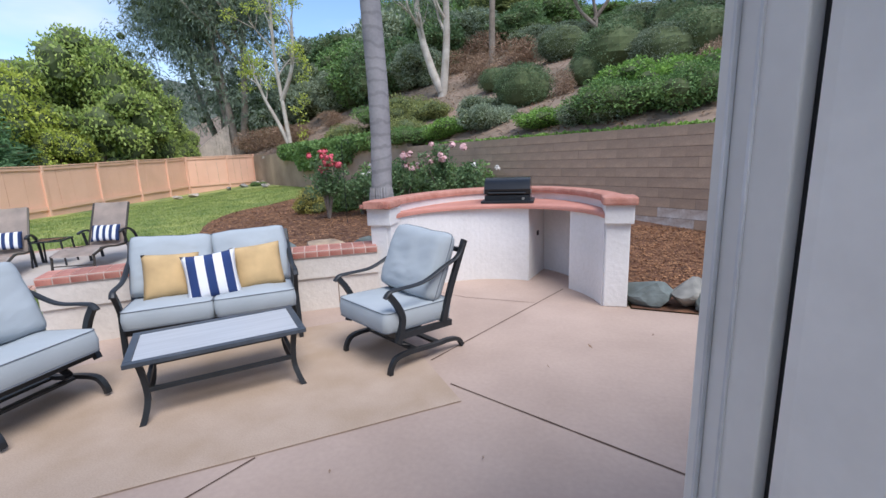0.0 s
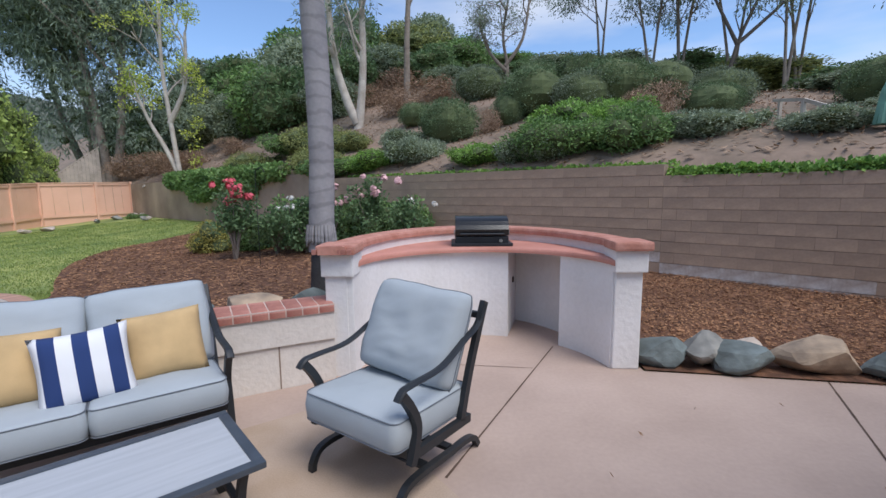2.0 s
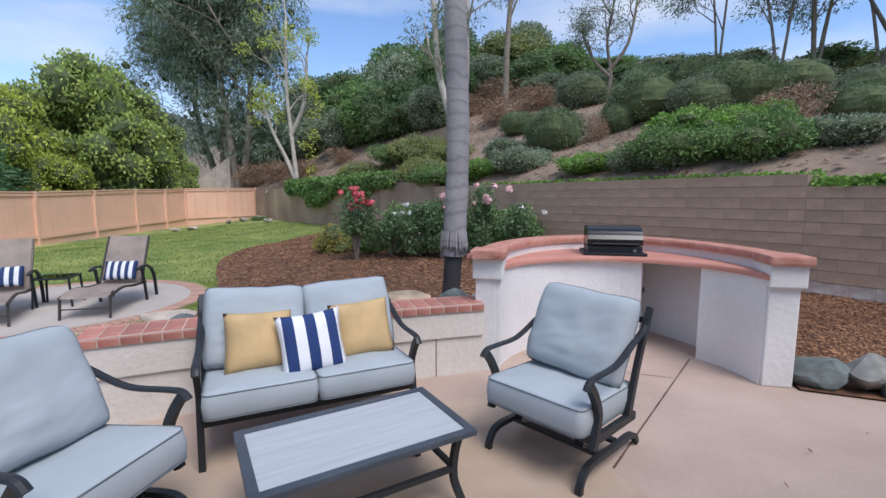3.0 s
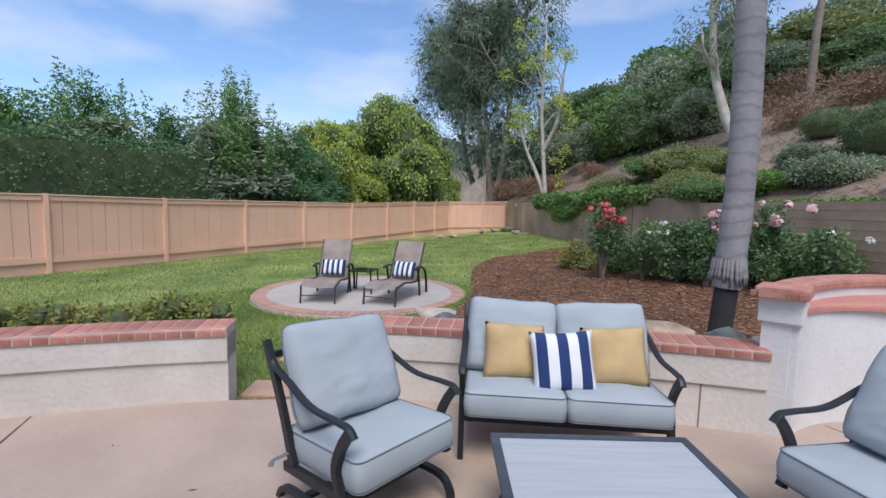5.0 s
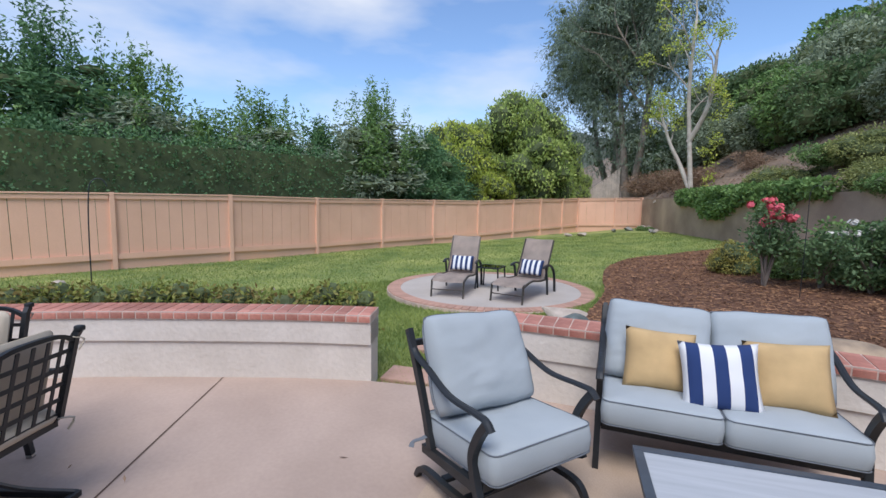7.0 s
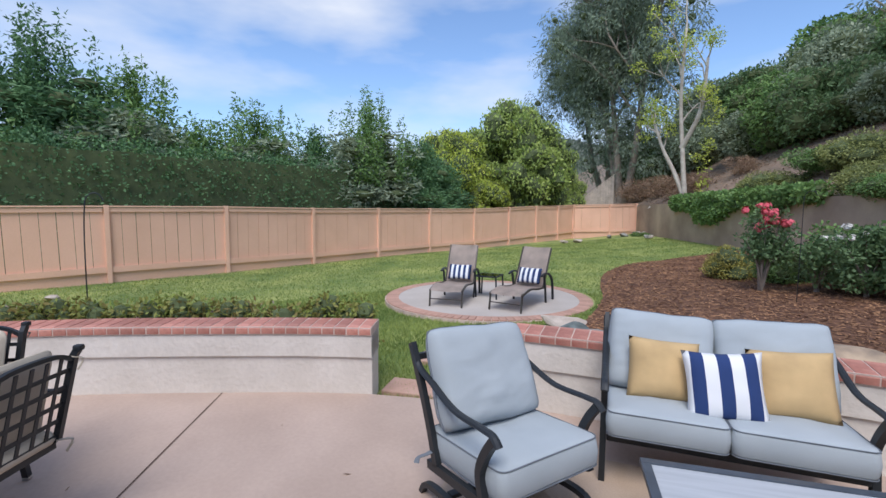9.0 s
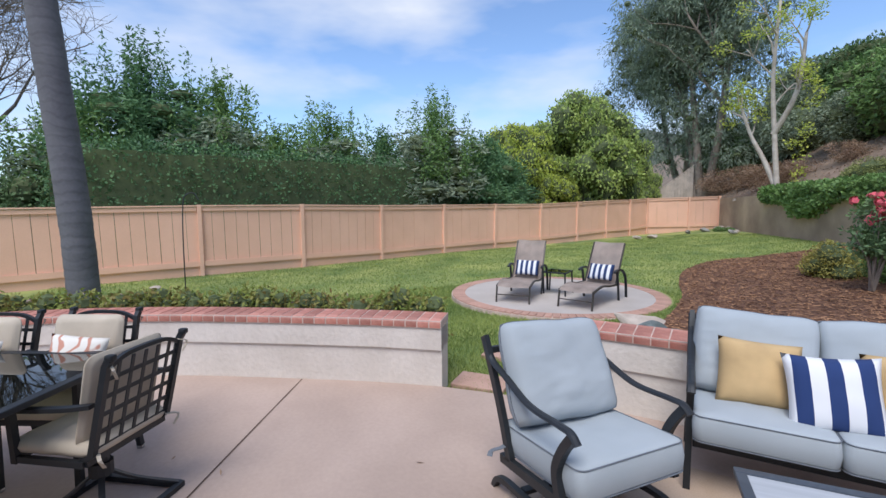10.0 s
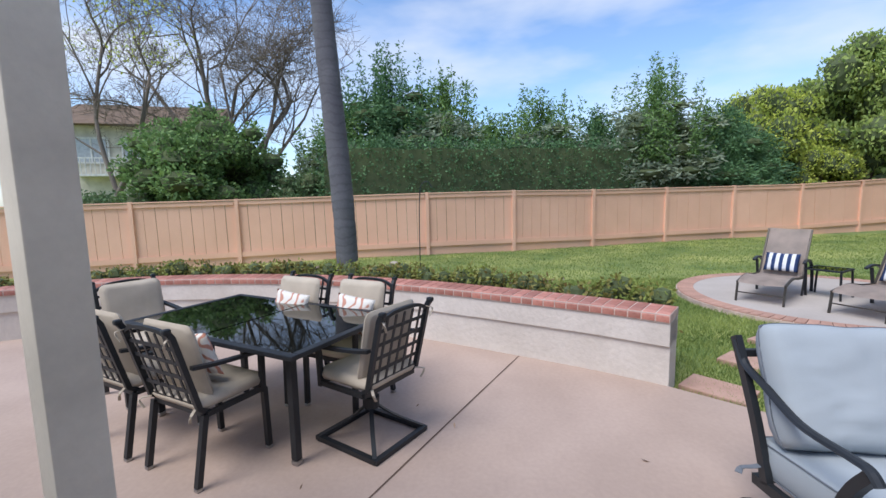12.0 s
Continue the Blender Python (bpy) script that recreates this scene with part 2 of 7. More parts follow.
class Geo:
    """Loose geometry gathered in lists, for meshes with many faces."""

    def __init__(self):
        self.v, self.f, self.m = [], [], []

    def tube(self, pts, radii, seg=6, mi=0):
        pts = [Vector(p) for p in pts]
        ref = Vector((0.31, 0.95, 0.1))
        base = len(self.v)
        for i, p in enumerate(pts):
            d = (pts[min(i + 1, len(pts) - 1)] - pts[max(i - 1, 0)]).normalized()
            a = d.cross(ref).normalized()
            b = d.cross(a)
            for j in range(seg):
                t = 2 * math.pi * j / seg
                self.v.append(p + (a * math.cos(t) + b * math.sin(t)) * radii[i])
        for i in range(len(pts) - 1):
            for j in range(seg):
                k = base + i * seg
                self.f.append((k + j, k + (j + 1) % seg, k + seg + (j + 1) % seg, k + seg + j))
                self.m.append(mi)
        self.f.append(tuple(base + (len(pts) - 1) * seg + j for j in range(seg)))
        self.m.append(mi)

    def blob(self, c, r, mi=0, n=10, m=7, rough=0.12, seed=0):
        base = len(self.v)
        for i in range(m + 1):
            th = math.pi * i / m
            for j in range(n):
                ph = 2 * math.pi * j / n
                d = Vector((math.sin(th) * math.cos(ph), math.sin(th) * math.sin(ph), math.cos(th)))
                k = 1 + rough * noise.noise(d * 2.1 + Vector((seed, seed * 0.7, c[0])))
                self.v.append(Vector(c) + Vector((d.x * r[0], d.y * r[1], d.z * r[2])) * k)
        for i in range(m):
            for j in range(n):
                a = base + i * n + j
                b = base + i * n + (j + 1) % n
                self.f.append((b, a, a + n, b + n))
                self.m.append(mi)

    def leaves(self, rng, clumps, per, length, width, mi=0, shell=0.55, flat=0.0, droop=0.0):
        """Leaf blades over the outer part of each clump (x, y, z, rx, ry, rz)."""
        cl = np.array(clumps, float)
        vol = (cl[:, 3] * cl[:, 4] + cl[:, 3] * cl[:, 5] + cl[:, 4] * cl[:, 5])
        pick = rng.choice(len(cl), per, p=vol / vol.sum())
        d = rng.normal(size=(per, 3))
        d /= np.linalg.norm(d, axis=1)[:, None]
        rad = shell + (1.06 - shell) * rng.random(per) ** 0.5
        p = cl[pick, :3] + d * cl[pick, 3:6] * rad[:, None]
        u = rng.normal(size=(per, 3)) + d * 0.7
        u[:, 2] -= droop
        u /= np.linalg.norm(u, axis=1)[:, None]
        w = np.cross(u, rng.normal(size=(per, 3)) * (1 - flat) + np.array([0, 0, 1]) * flat + 1e-3)
        w /= np.linalg.norm(w, axis=1)[:, None]
        k = rng.uniform(0.65, 1.3, per)[:, None]
        q = np.stack([p, p + u * length * 0.5 * k + w * width * 0.5 * k, p + u * length * k, p + u * length * 0.5 * k - w * width * 0.5 * k], 1).reshape(-1, 3)
        base = len(self.v)
        self.v.extend(map(tuple, q.tolist()))
        self.f.extend([(base + 4 * i, base + 4 * i + 1, base + 4 * i + 2, base + 4 * i + 3) for i in range(per)])
        self.m.extend([mi] * per)

    def mesh(self, name, mats, smooth=False):
        me = bpy.data.meshes.new(name)
        me.from_pydata([tuple(v) for v in self.v], [], self.f)
        for m in (mats if isinstance(mats, (list, tuple)) else [mats]):
            me.materials.append(m)
        me.polygons.foreach_set("material_index", self.m)
        if smooth:
            me.shade_smooth()
        me.update()
        return me


def mesh_part(name, me, parent=None, label="", kind="", m=None):
    ob = new(name, me)
    if parent is not None:
        ob.parent = parent
    if m is not None:
        ob.matrix_basis = m
    return tagged(ob, label=label, kind=kind)


# ---- END LIB ----
PATIO = [(-4.32, 1.89), (-4.66, 1.37), (-4.99, 0.77), (-5.28, 0.22), (-5.55, -0.35), (-5.85, -1.2), (-6.02, -2.2), (-6.02, -3.3), (-5.8, -4.3), (-5.3, -5.2)]
RW = [(-3.56, 2.78), (-3.2, 3.07), (-2.7, 3.44), (-2.2, 3.80), (-1.7, 4.12), (-1.20, 4.41)]
def inside(poly, x, y):
    c = False
    for (x1, y1), (x2, y2) in zip(poly, poly[1:] + poly[:1]):
        if (y1 > y) != (y2 > y) and x < (x2 - x1) * (y - y1) / (y2 - y1) + x1:
            c = not c
    return c


def sheet(poly, step, dz, flat=None):
    """A bed or slab with a clean outline, laid over the ground."""
    bm = bmesh.new()
    bm.faces.new([bm.verts.new((x, y, 0)) for x, y in poly])
    bmesh.ops.triangulate(bm, faces=bm.faces[:])
    px, py = [p[0] for p in poly], [p[1] for p in poly]
    for axis, lo, hi in ((0, min(px), max(px)), (1, min(py), max(py))):
        v = lo + step
        while v < hi:
            co, no = (v, 0, 0) if axis == 0 else (0, v, 0), (1, 0, 0) if axis == 0 else (0, 1, 0)
            bmesh.ops.bisect_plane(bm, geom=bm.verts[:] + bm.edges[:] + bm.faces[:], dist=1e-5, plane_co=co, plane_no=no)
            v += step
    for v in bm.verts:
        v.co.z = (max(lawn_z(v.co.x, v.co.y), -0.015 if v.co.x > 1 else -9) if flat is None else flat) + dz
    bmesh.ops.recalc_face_normals(bm, faces=bm.faces[:])
    if sum(f.normal.z for f in bm.faces) < 0:
        bmesh.ops.reverse_faces(bm, faces=bm.faces[:])
    return bm


def lawn_z(x, y):
    k = max(behind(x, y) + 0.01, 0.0)
    return terrain(x - WALL_N.x * k, y - WALL_N.y * k)


def steps(edges):
    out = []
    for a, b, s in edges:
        out += list(np.arange(a, b - 1e-6, s))
    return out + [edges[-1][1]]


# ---- patio slab, cut by control joints ----
PATIO_EDGE = plan_curve(PATIO, 4)
SLAB = [(6.5, 3.6), (5.0, 3.95), (3.2, 4.37), (1.3, 4.62), (1.3, 6.4), (-1.2, 6.4), (-1.28, 4.36)] + RW[::-1][1:] + PATIO_EDGE + [(-5.3, -9), (6.5, -9)]
bm = bmesh.new()
bm.faces.new([bm.verts.new((x, y, 0)) for x, y in SLAB])
bmesh.ops.triangulate(bm, faces=bm.faces[:])
r = bmesh.ops.extrude_face_region(bm, geom=bm.faces[:])
bmesh.ops.translate(bm, vec=(0, 0, -0.4), verts=[v for v in r["geom"] if isinstance(v, bmesh.types.BMVert)])
bmesh.ops.recalc_face_normals(bm, faces=bm.faces[:])
tagged(part("patio_floor", bm, CONCRETE), "smooth pinkish-tan concrete patio with dark control joints", kind="structure")

GROOVE = mat("joint_groove", (0.12, 0.075, 0.055), 0.95)


def wobble_strip(line, w, z):
    """A thin dark control joint, slightly uneven in width."""
    bm = bmesh.new()
    line = even(line, 0.12)
    prev = None
    for i, (p, a, b) in enumerate(zip(line, offset(line, 1), offset(line, -1))):
        k = w * (0.5 + 0.22 * noise.noise((p[0] * 6, p[1] * 6, 1)))
        n = Vector((a[0] - p[0], a[1] - p[1]))
        cur = [bm.verts.new((p[0] + n.x * k, p[1] + n.y * k, z)), bm.verts.new((p[0] - n.x * k, p[1] - n.y * k, z))]
        if prev:
            bm.faces.new((prev[0], prev[1], cur[1], cur[0]))
        prev = cur
    return bm


JOINTS = [[(2.9, 1.5), (1.24, 2.28), (-0.04, 2.88)], [(-0.27, 3.19), (0.67, 5.18)], [(-0.84, 1.94), (-0.97, 1.62), (-1.35, 0.6), (-1.8, -0.4)],
          [(-4.98, 0.77), (-4.03, 0.32), (-2.92, -0.2), (-2.0, -0.62)], [(2.62, 4.44), (1.95, 3.06), (1.24, 2.28)], [(-0.9, 4.95), (-0.35, 4.72), (0.4, 4.65)]]
for k, line in enumerate(JOINTS):
    tagged(part("floor_joint", wobble_strip(line, 0.012 if k < 5 else 0.006, 0.0025), GROOVE), "thin dark joint in the concrete", kind="structure")

# ---- lawn sheet to the horizon, hillside, mulch bed ----
xs = steps([(-600, -60, 60), (-60, -24, 3), (-24, 8, 0.5), (8, 60, 4), (60, 600, 60)])
ys = steps([(-600, -60, 60), (-60, -12, 3), (-12, 26, 0.5), (26, 80, 4), (80, 600, 60)])
bm = bmesh.new()
rows = []
for y in ys:
    rows.append([bm.verts.new((x, y, -0.3 if inside(SLAB, x, y) else terrain(x, y) if behind(x, y) < 0 else float(np.interp(x, [-0.5, 1.5, 2.7, 4.8], [0.42, 0.30, 0.18, 0.14])))) for x in xs])
for j in range(len(ys) - 1):
    for i in range(len(xs) - 1):
        bm.faces.new((rows[j][i], rows[j][i + 1], rows[j + 1][i + 1], rows[j + 1][i]))
GROUND = tagged(part("ground", bm, GRASS, smooth=True), "mown green lawn with paler worn patches", kind="structure")

bm = bmesh.new()
rows = []
for t in steps([(-120, -16, 8), (-16, 34, 0.5), (34, 200, 12)]):
    row = []
    for s in steps([(0.06, 14, 0.4), (14, 36, 1.2), (36, 300, 24)]):
        x, y = WALL_A.x + WALL_DIR.x * t + WALL_N.x * s, WALL_A.y + WALL_DIR.y * t + WALL_N.y * s
        row.append(bm.verts.new((x, y, terrain(x, y) - (0.35 if s < 0.1 else 0))))
    rows.append(row)
for a, b in zip(rows, rows[1:]):
    for i in range(len(a) - 1):
        bm.faces.new((a[i], a[i + 1], b[i + 1], b[i]))
bmesh.ops.reverse_faces(bm, faces=bm.faces[:])
tagged(part("hillside", bm, HILL, smooth=True), "bare brown earth hillside with dry litter", kind="structure")

MULCH_EDGE = plan_curve([(-4.75, 4.6), (-5.45, 5.9), (-6.3, 7.2), (-7.2, 8.2), (-8.4, 9.8), (-9.25, 11.9), (-9.1, 13.6), (-8.6, 14.9), (-8.2, 16.3)], 5)
BED = [(-1.25, 4.55), (-2.0, 4.2), (-2.9, 3.55), (-3.7, 3.1), (-4.1, 3.75)] + MULCH_EDGE + [(2.88, 7.96), (9, 3.34), (9, 2.0), (6.5, 3.59), (5.0, 3.94), (3.2, 4.36), (1.31, 4.61), (1.3, 6.4), (-1.2, 6.4)]
tagged(part("mulch_bed", sheet(BED, 0.5, 0.03), MULCH, smooth=True), "reddish-brown bark mulch bed along the wall", kind="structure")

# ---- the round pad in the lawn ----
PAD_C, PAD_R, PAD_Z = Vector((-7.62, 5.52)), 1.93, -0.04
pad = [(PAD_C.x + 1.70 * math.cos(a), PAD_C.y + 1.70 * math.sin(a)) for a in np.linspace(0, 2 * math.pi, 65)[:-1]]
tagged(part("round_pad", sheet(pad, 4, 0, PAD_Z + 0.012), PAD), "round pale concrete pad in the lawn", kind="structure")
ring = tagged(part("pad_border", solid_between([(PAD_C.x + 1.68 * math.cos(a), PAD_C.y + 1.68 * math.sin(a)) for a in np.linspace(0, 2 * math.pi, 65)],
                                        [(PAD_C.x + 1.95 * math.cos(a), PAD_C.y + 1.95 * math.sin(a)) for a in np.linspace(0, 2 * math.pi, 65)], -0.3, PAD_Z), MORTAR), "brick border round the pad", kind="structure")

# ---- walls ----
LW_LINE, RW_LINE = plan_curve(PATIO, 4), plan_curve(RW, 4)


def brick_mesh(name, w, d, h, r=0.022):
    """A cap brick with a rounded nose on both ends."""
    bm = bmesh.new()
    prof = [(-d / 2, 0), (-d / 2, h - r), (-d / 2 + r * 0.3, h - r * 0.3), (-d / 2 + r, h), (d / 2 - r, h), (d / 2 - r * 0.3, h - r * 0.3), (d / 2, h - r), (d / 2, 0)]
    a = [bm.verts.new((-w / 2, y, z)) for y, z in prof]
    b = [bm.verts.new((w / 2, y, z)) for y, z in prof]
    n = len(prof)
    for i in range(n):
        bm.faces.new((a[i], b[i], b[(i + 1) % n], a[(i + 1) % n]))
    bm.faces.new(a)
    bm.faces.new(b[::-1])
    bmesh.ops.recalc_face_normals(bm, faces=bm.faces[:])
    me = bpy.data.meshes.new(name)
    bm.to_mesh(me)
    bm.free()
    return me


def low_wall(name, line, z1, thick, flip, band, label):
    """A stuccoed garden wall with a thicker band on top and a cap of bricks."""
    o = offset(line, thick * flip)
    body = tagged(part(name, solid_between(line, o, -0.35, z1 - 0.012), STUCCO), label, kind="structure")
    body_band = part("upper_band", solid_between(offset(line, -0.022 * flip), offset(line, (thick + 0.022) * flip), z1 - band, z1 - 0.008), STUCCO, body, "thicker stucco band under the cap")
    part("mortar_bed", solid_between(offset(line, -0.034 * flip), offset(line, (thick + 0.034) * flip), z1 - 0.006, z1 + 0.0605), MORTAR, body)
    return body


LOW_W = low_wall("low_wall_west", LW_LINE, 0.53, 0.26, -1, 0.20, "low curved cream stucco wall with brick cap")
LOW_N = low_wall("low_wall_north", RW_LINE, 0.56, 0.26, 1, 0.22, "low curved cream stucco wall with brick cap")


_jx, _jy = RW_LINE[-4]
_jd = math.degrees(math.atan2(RW_LINE[-3][1] - _jy, RW_LINE[-3][0] - _jx))
part("panel_joint", box((0.010, 0.006, 0.33), at(_jx, _jy, 0.165, _jd)), JOINT, LOW_N, "dark scored joint in the stucco")


def cap_bricks(parent, line, z, mesh, step, flip, thick):
    mid = even(offset(line, thick / 2 * flip), step)
    for a, b in zip(mid, mid[1:]):
        ob = new("brick", mesh)
        ob.parent = parent
        ang = math.degrees(math.atan2(b[1] - a[1], b[0] - a[0]))
        ob.matrix_basis = pose((a[0] + b[0]) / 2, (a[1] + b[1]) / 2, z, 0, 0, ang)


CAP_BRICK = brick_mesh("brick", 0.094, 0.335, 0.065)
CAP_BRICK.materials.append(BRICK)
CAP_WIDE = brick_mesh("brick", 0.109, 0.335, 0.065)
CAP_WIDE.materials.append(BRICK)

# block wall: dark joints behind, blocks proud


def wall_point(t, off=0.0):
    p = WALL_A + WALL_DIR * t + WALL_N * off
    return p.x, p.y


def straight_wall(name, t0, t1, z0, z1, material, label, off=0.0, thick=0.2):
    a, b = wall_point(t0, off), wall_point(t1, off)
    c, d = wall_point(t0, off + thick), wall_point(t1, off + thick)
    return tagged(part(name, solid_between([a, b], [c, d], z0, z1), material), label, kind="structure")


W_LOW = straight_wall("wall_north_low", -9, 0, -0.2, 1.69, JOINT, "tan concrete block garden wall", 0.012)
W_MID = straight_wall("wall_north_middle", 0.0, 8.4, -0.2, 1.86, JOINT, "tan concrete block garden wall", 0.012)
straight_wall("wall_north_far", 8.4, 25.0, -0.2, 2.02, WALL_SMOOTH, "smooth tan stuccoed garden wall", -0.01)

# ---- fence ----
FENCE_PALE = mat('pale_boards', (0.62, 0.52, 0.44), 0.9, var=0.1, scale=3)
FENCE_LINE = [(-17.2, 23.05), (-18.06, 21.88), (-19.3, 20.18), (-18.97, 18.62), (-18.56, 16.65), (-18.1, 14.45), (-17.6, 12.03), (-17.05, 9.4), (-16.3, 6.8), (-15.35, 4.15), (-14.5, 1.55), (-13.95, -1.05), (-13.4, -3.65), (-12.65, -6.2), (-11.8, -8.6), (-10.9, -11), (-10.0, -13.4)]
FENCE_H = [2.12, 2.08, 2.03, 1.95, 1.91, 1.81, 1.72, 1.70, 1.68, 1.66, 1.68, 1.66, 1.62, 1.58, 1.55, 1.52, 1.50]


def fence():
    f = thing("fence", "terracotta-painted wooden board fence round the lawn", "fence", at(*FENCE_LINE[9], -0.2))
    inv = f.matrix_world.inverted()
    for i, ((a, b), (ha, hb)) in enumerate(zip(zip(FENCE_LINE, FENCE_LINE[1:]), zip(FENCE_H, FENCE_H[1:]))):
        A, Bv = Vector((*a, 0)), Vector((*b, 0))
        d = Bv - A
        L, ang = d.length, math.degrees(math.atan2(d.y, d.x))
        slope = math.degrees(math.atan2(hb - ha, L))
        z0 = (terrain(*a) + terrain(*b)) / 2
        m = inv @ pose(a[0], a[1], 0, 0, 0, ang)
        part("post", box((0.10, 0.10, ha + 0.02 + 0.6), m @ at(0, 0.02, (ha + 0.02 - 0.6) / 2), 0.006), FENCE, f)
        mid_h = (ha + hb) / 2
        tilt = m @ at(L / 2, 0, 0) @ Matrix.Rotation(-radians(slope), 4, "Y")
        part("top_rail", box((L, 0.13, 0.035), tilt @ at(0, 0, mid_h - 0.01), 0.004), FENCE, f)
        part("top_board", box((L - 0.1, 0.03, 0.10), tilt @ at(0, 0.025, mid_h - 0.09)), FENCE, f)
        part("bottom_rail", box((L - 0.1, 0.03, 0.14), tilt @ at(0, 0.03, mid_h - 1.52)), FENCE, f)
        n = 9 if i > 8 else 6 if i > 6 else 4
        w = L / n
        for k in range(n):
            part("board", box((w - (0.012 if (k + i) % 3 else 0.004), 0.02, 1.5), tilt @ at(-L / 2 + w * (k + 0.5), 0.0015 * ((k * 7 + i * 3) % 3) - 0.012, mid_h - 0.8)), FENCE, f)
        part("kickboard", box((L - 0.1, 0.03, 0.6), tilt @ at(0, -0.03, mid_h - 1.86)), FENCE, f)


fence()

# ---- curved bar with grill ----


def arc(rx, ry, a0=0, a1=180, n=28, cy=4.45):
    return [(rx * math.cos(radians(a0 + (a1 - a0) * k / n)), cy + ry * math.sin(radians(a0 + (a1 - a0) * k / n))) for k in range(n + 1)]


def pblock(cx, cy, w, d, z0, z1, rz=0, bevel=0.012):
    return box((w, d, z1 - z0), at(cx, cy, (z0 + z1) / 2, rz), bevel)


def sweep_profile(line, prof, closed_ends=True):
    """A moulding: the profile (outwards, up) carried along a plan line."""
    bm = bmesh.new()
    offs = {d: offset(line, -d) for d in {p[0] for p in prof}}
    rings = [[bm.verts.new((*offs[d][i], z)) for d, z in prof] for i in range(len(line))]
    n = len(prof)
    for a, b in zip(rings, rings[1:]):
        for j in range(n):
            bm.faces.new((a[j], a[(j + 1) % n], b[(j + 1) % n], b[j]))
    bm.faces.new(rings[0])
    bm.faces.new(rings[-1][::-1])
    bmesh.ops.recalc_face_normals(bm, faces=bm.faces[:])
    return bm


def ring_cap(inner, outer, z0, z1, r=0.025):
    """A coping between two lines with rounded edges."""
    bm = bmesh.new()
    rings = []
    for (ax, ay), (bx, by) in zip(inner, outer):
        A, Bv = Vector((ax, ay)), Vector((bx, by))
        u = (Bv - A).normalized()
        sec = [(A, 0, z0), (A, 0, z1 - r), (A, r * 0.3, z1 - r * 0.3), (A, r, z1), (Bv, -r, z1), (Bv, -r * 0.3, z1 - r * 0.3), (Bv, 0, z1 - r), (Bv, 0, z0)]
        rings.append([bm.verts.new((p.x + u.x * k, p.y + u.y * k, z)) for p, k, z in sec])
    for a, b in zip(rings, rings[1:]):
        for j in range(8):
            bm.faces.new((a[j], a[(j + 1) % 8], b[(j + 1) % 8], b[j]))
    bm.faces.new(rings[0][::-1])
    bm.faces.new(rings[-1])
    bmesh.ops.recalc_face_normals(bm, faces=bm.faces[:])
    return bm


def bar():
    b = thing("barbecue_bar", "curved white stucco barbecue counter with red coping", "outdoor bar", at(0, 4.45, 0))
    inv = b.matrix_world.inverted()
    W = STUCCO_WHITE

    def put(name, bm, material, label="", smooth=False):
        bm.transform(inv)
        return part(name, bm, material, b, label, smooth)

    put("front_wall", solid_between(arc(1.06, 1.06, 12, 46.5), arc(1.22, 1.22, 12, 46.5), 0, 0.90), W, "smooth white stucco front")
    put("front_wall", solid_between(arc(1.06, 1.06, 75.5, 176), arc(1.22, 1.22, 75.5, 176), 0, 0.90), W, "smooth white stucco front")
    put("back_wall", solid_between(arc(1.10, 1.76, 7), arc(1.27, 1.96, 7), -0.2, 1.006), W, "stucco back wall under the coping")
    put("niche_side", solid_between([(0.27, 5.49), (0.42, 6.1)], [(0.16, 5.52), (0.31, 6.14)], 0, 0.885), W)
    put("niche_side", solid_between([(0.735, 5.22), (0.98, 5.62)], [(0.85, 5.16), (1.08, 5.55)], 0, 0.885), W)
    put("counter", ring_cap(arc(1.045, 1.0, 10, 180, 40), arc(1.12, 1.80, 5.5, 180, 40), 0.875, 0.925), COUNTER_RED, "smooth red cement counter")
    put("coping", ring_cap(arc(1.075, 1.735, 6, 183, 48), arc(1.29, 2.0, 5.3, 183, 48), 1.004, 1.072, 0.03), COPING, "red cement coping with brick edge")
    for sx, dy in ((-1, 0.0), (1, 0.19)):
        put("pillar", pblock(sx * 1.16, 4.58 + dy, 0.22, 0.24, 0, 0.84), W)
        put("pillar_head", pblock(sx * 1.165, 4.57 + dy, 0.26, 0.30, 0.82, 1.0), W, "thicker stucco pillar head")
        put("pillar_cap", pblock(sx * 1.165, 4.53 + dy, 0.31, 0.30, 0.998, 1.074, 0, 0.02), COPING)
    for k in range(7):
        put("edge_brick", pblock(-1.32 + 0.045 * k, 4.365, 0.038, 0.02, 1.005, 1.045, 0, 0.004), BRICK)
    put("outlet", pblock(0.352, 5.80, 0.008, 0.05, 0.50, 0.56, -14), METAL, "dark round outlet in the niche")
    return b


bar()

GLOSS = mat("gloss_black", (0.010, 0.011, 0.013), 0.22, var=0.05)
STEEL = mat("steel", (0.55, 0.55, 0.56), 0.3, metal=1.0, var=0.05)


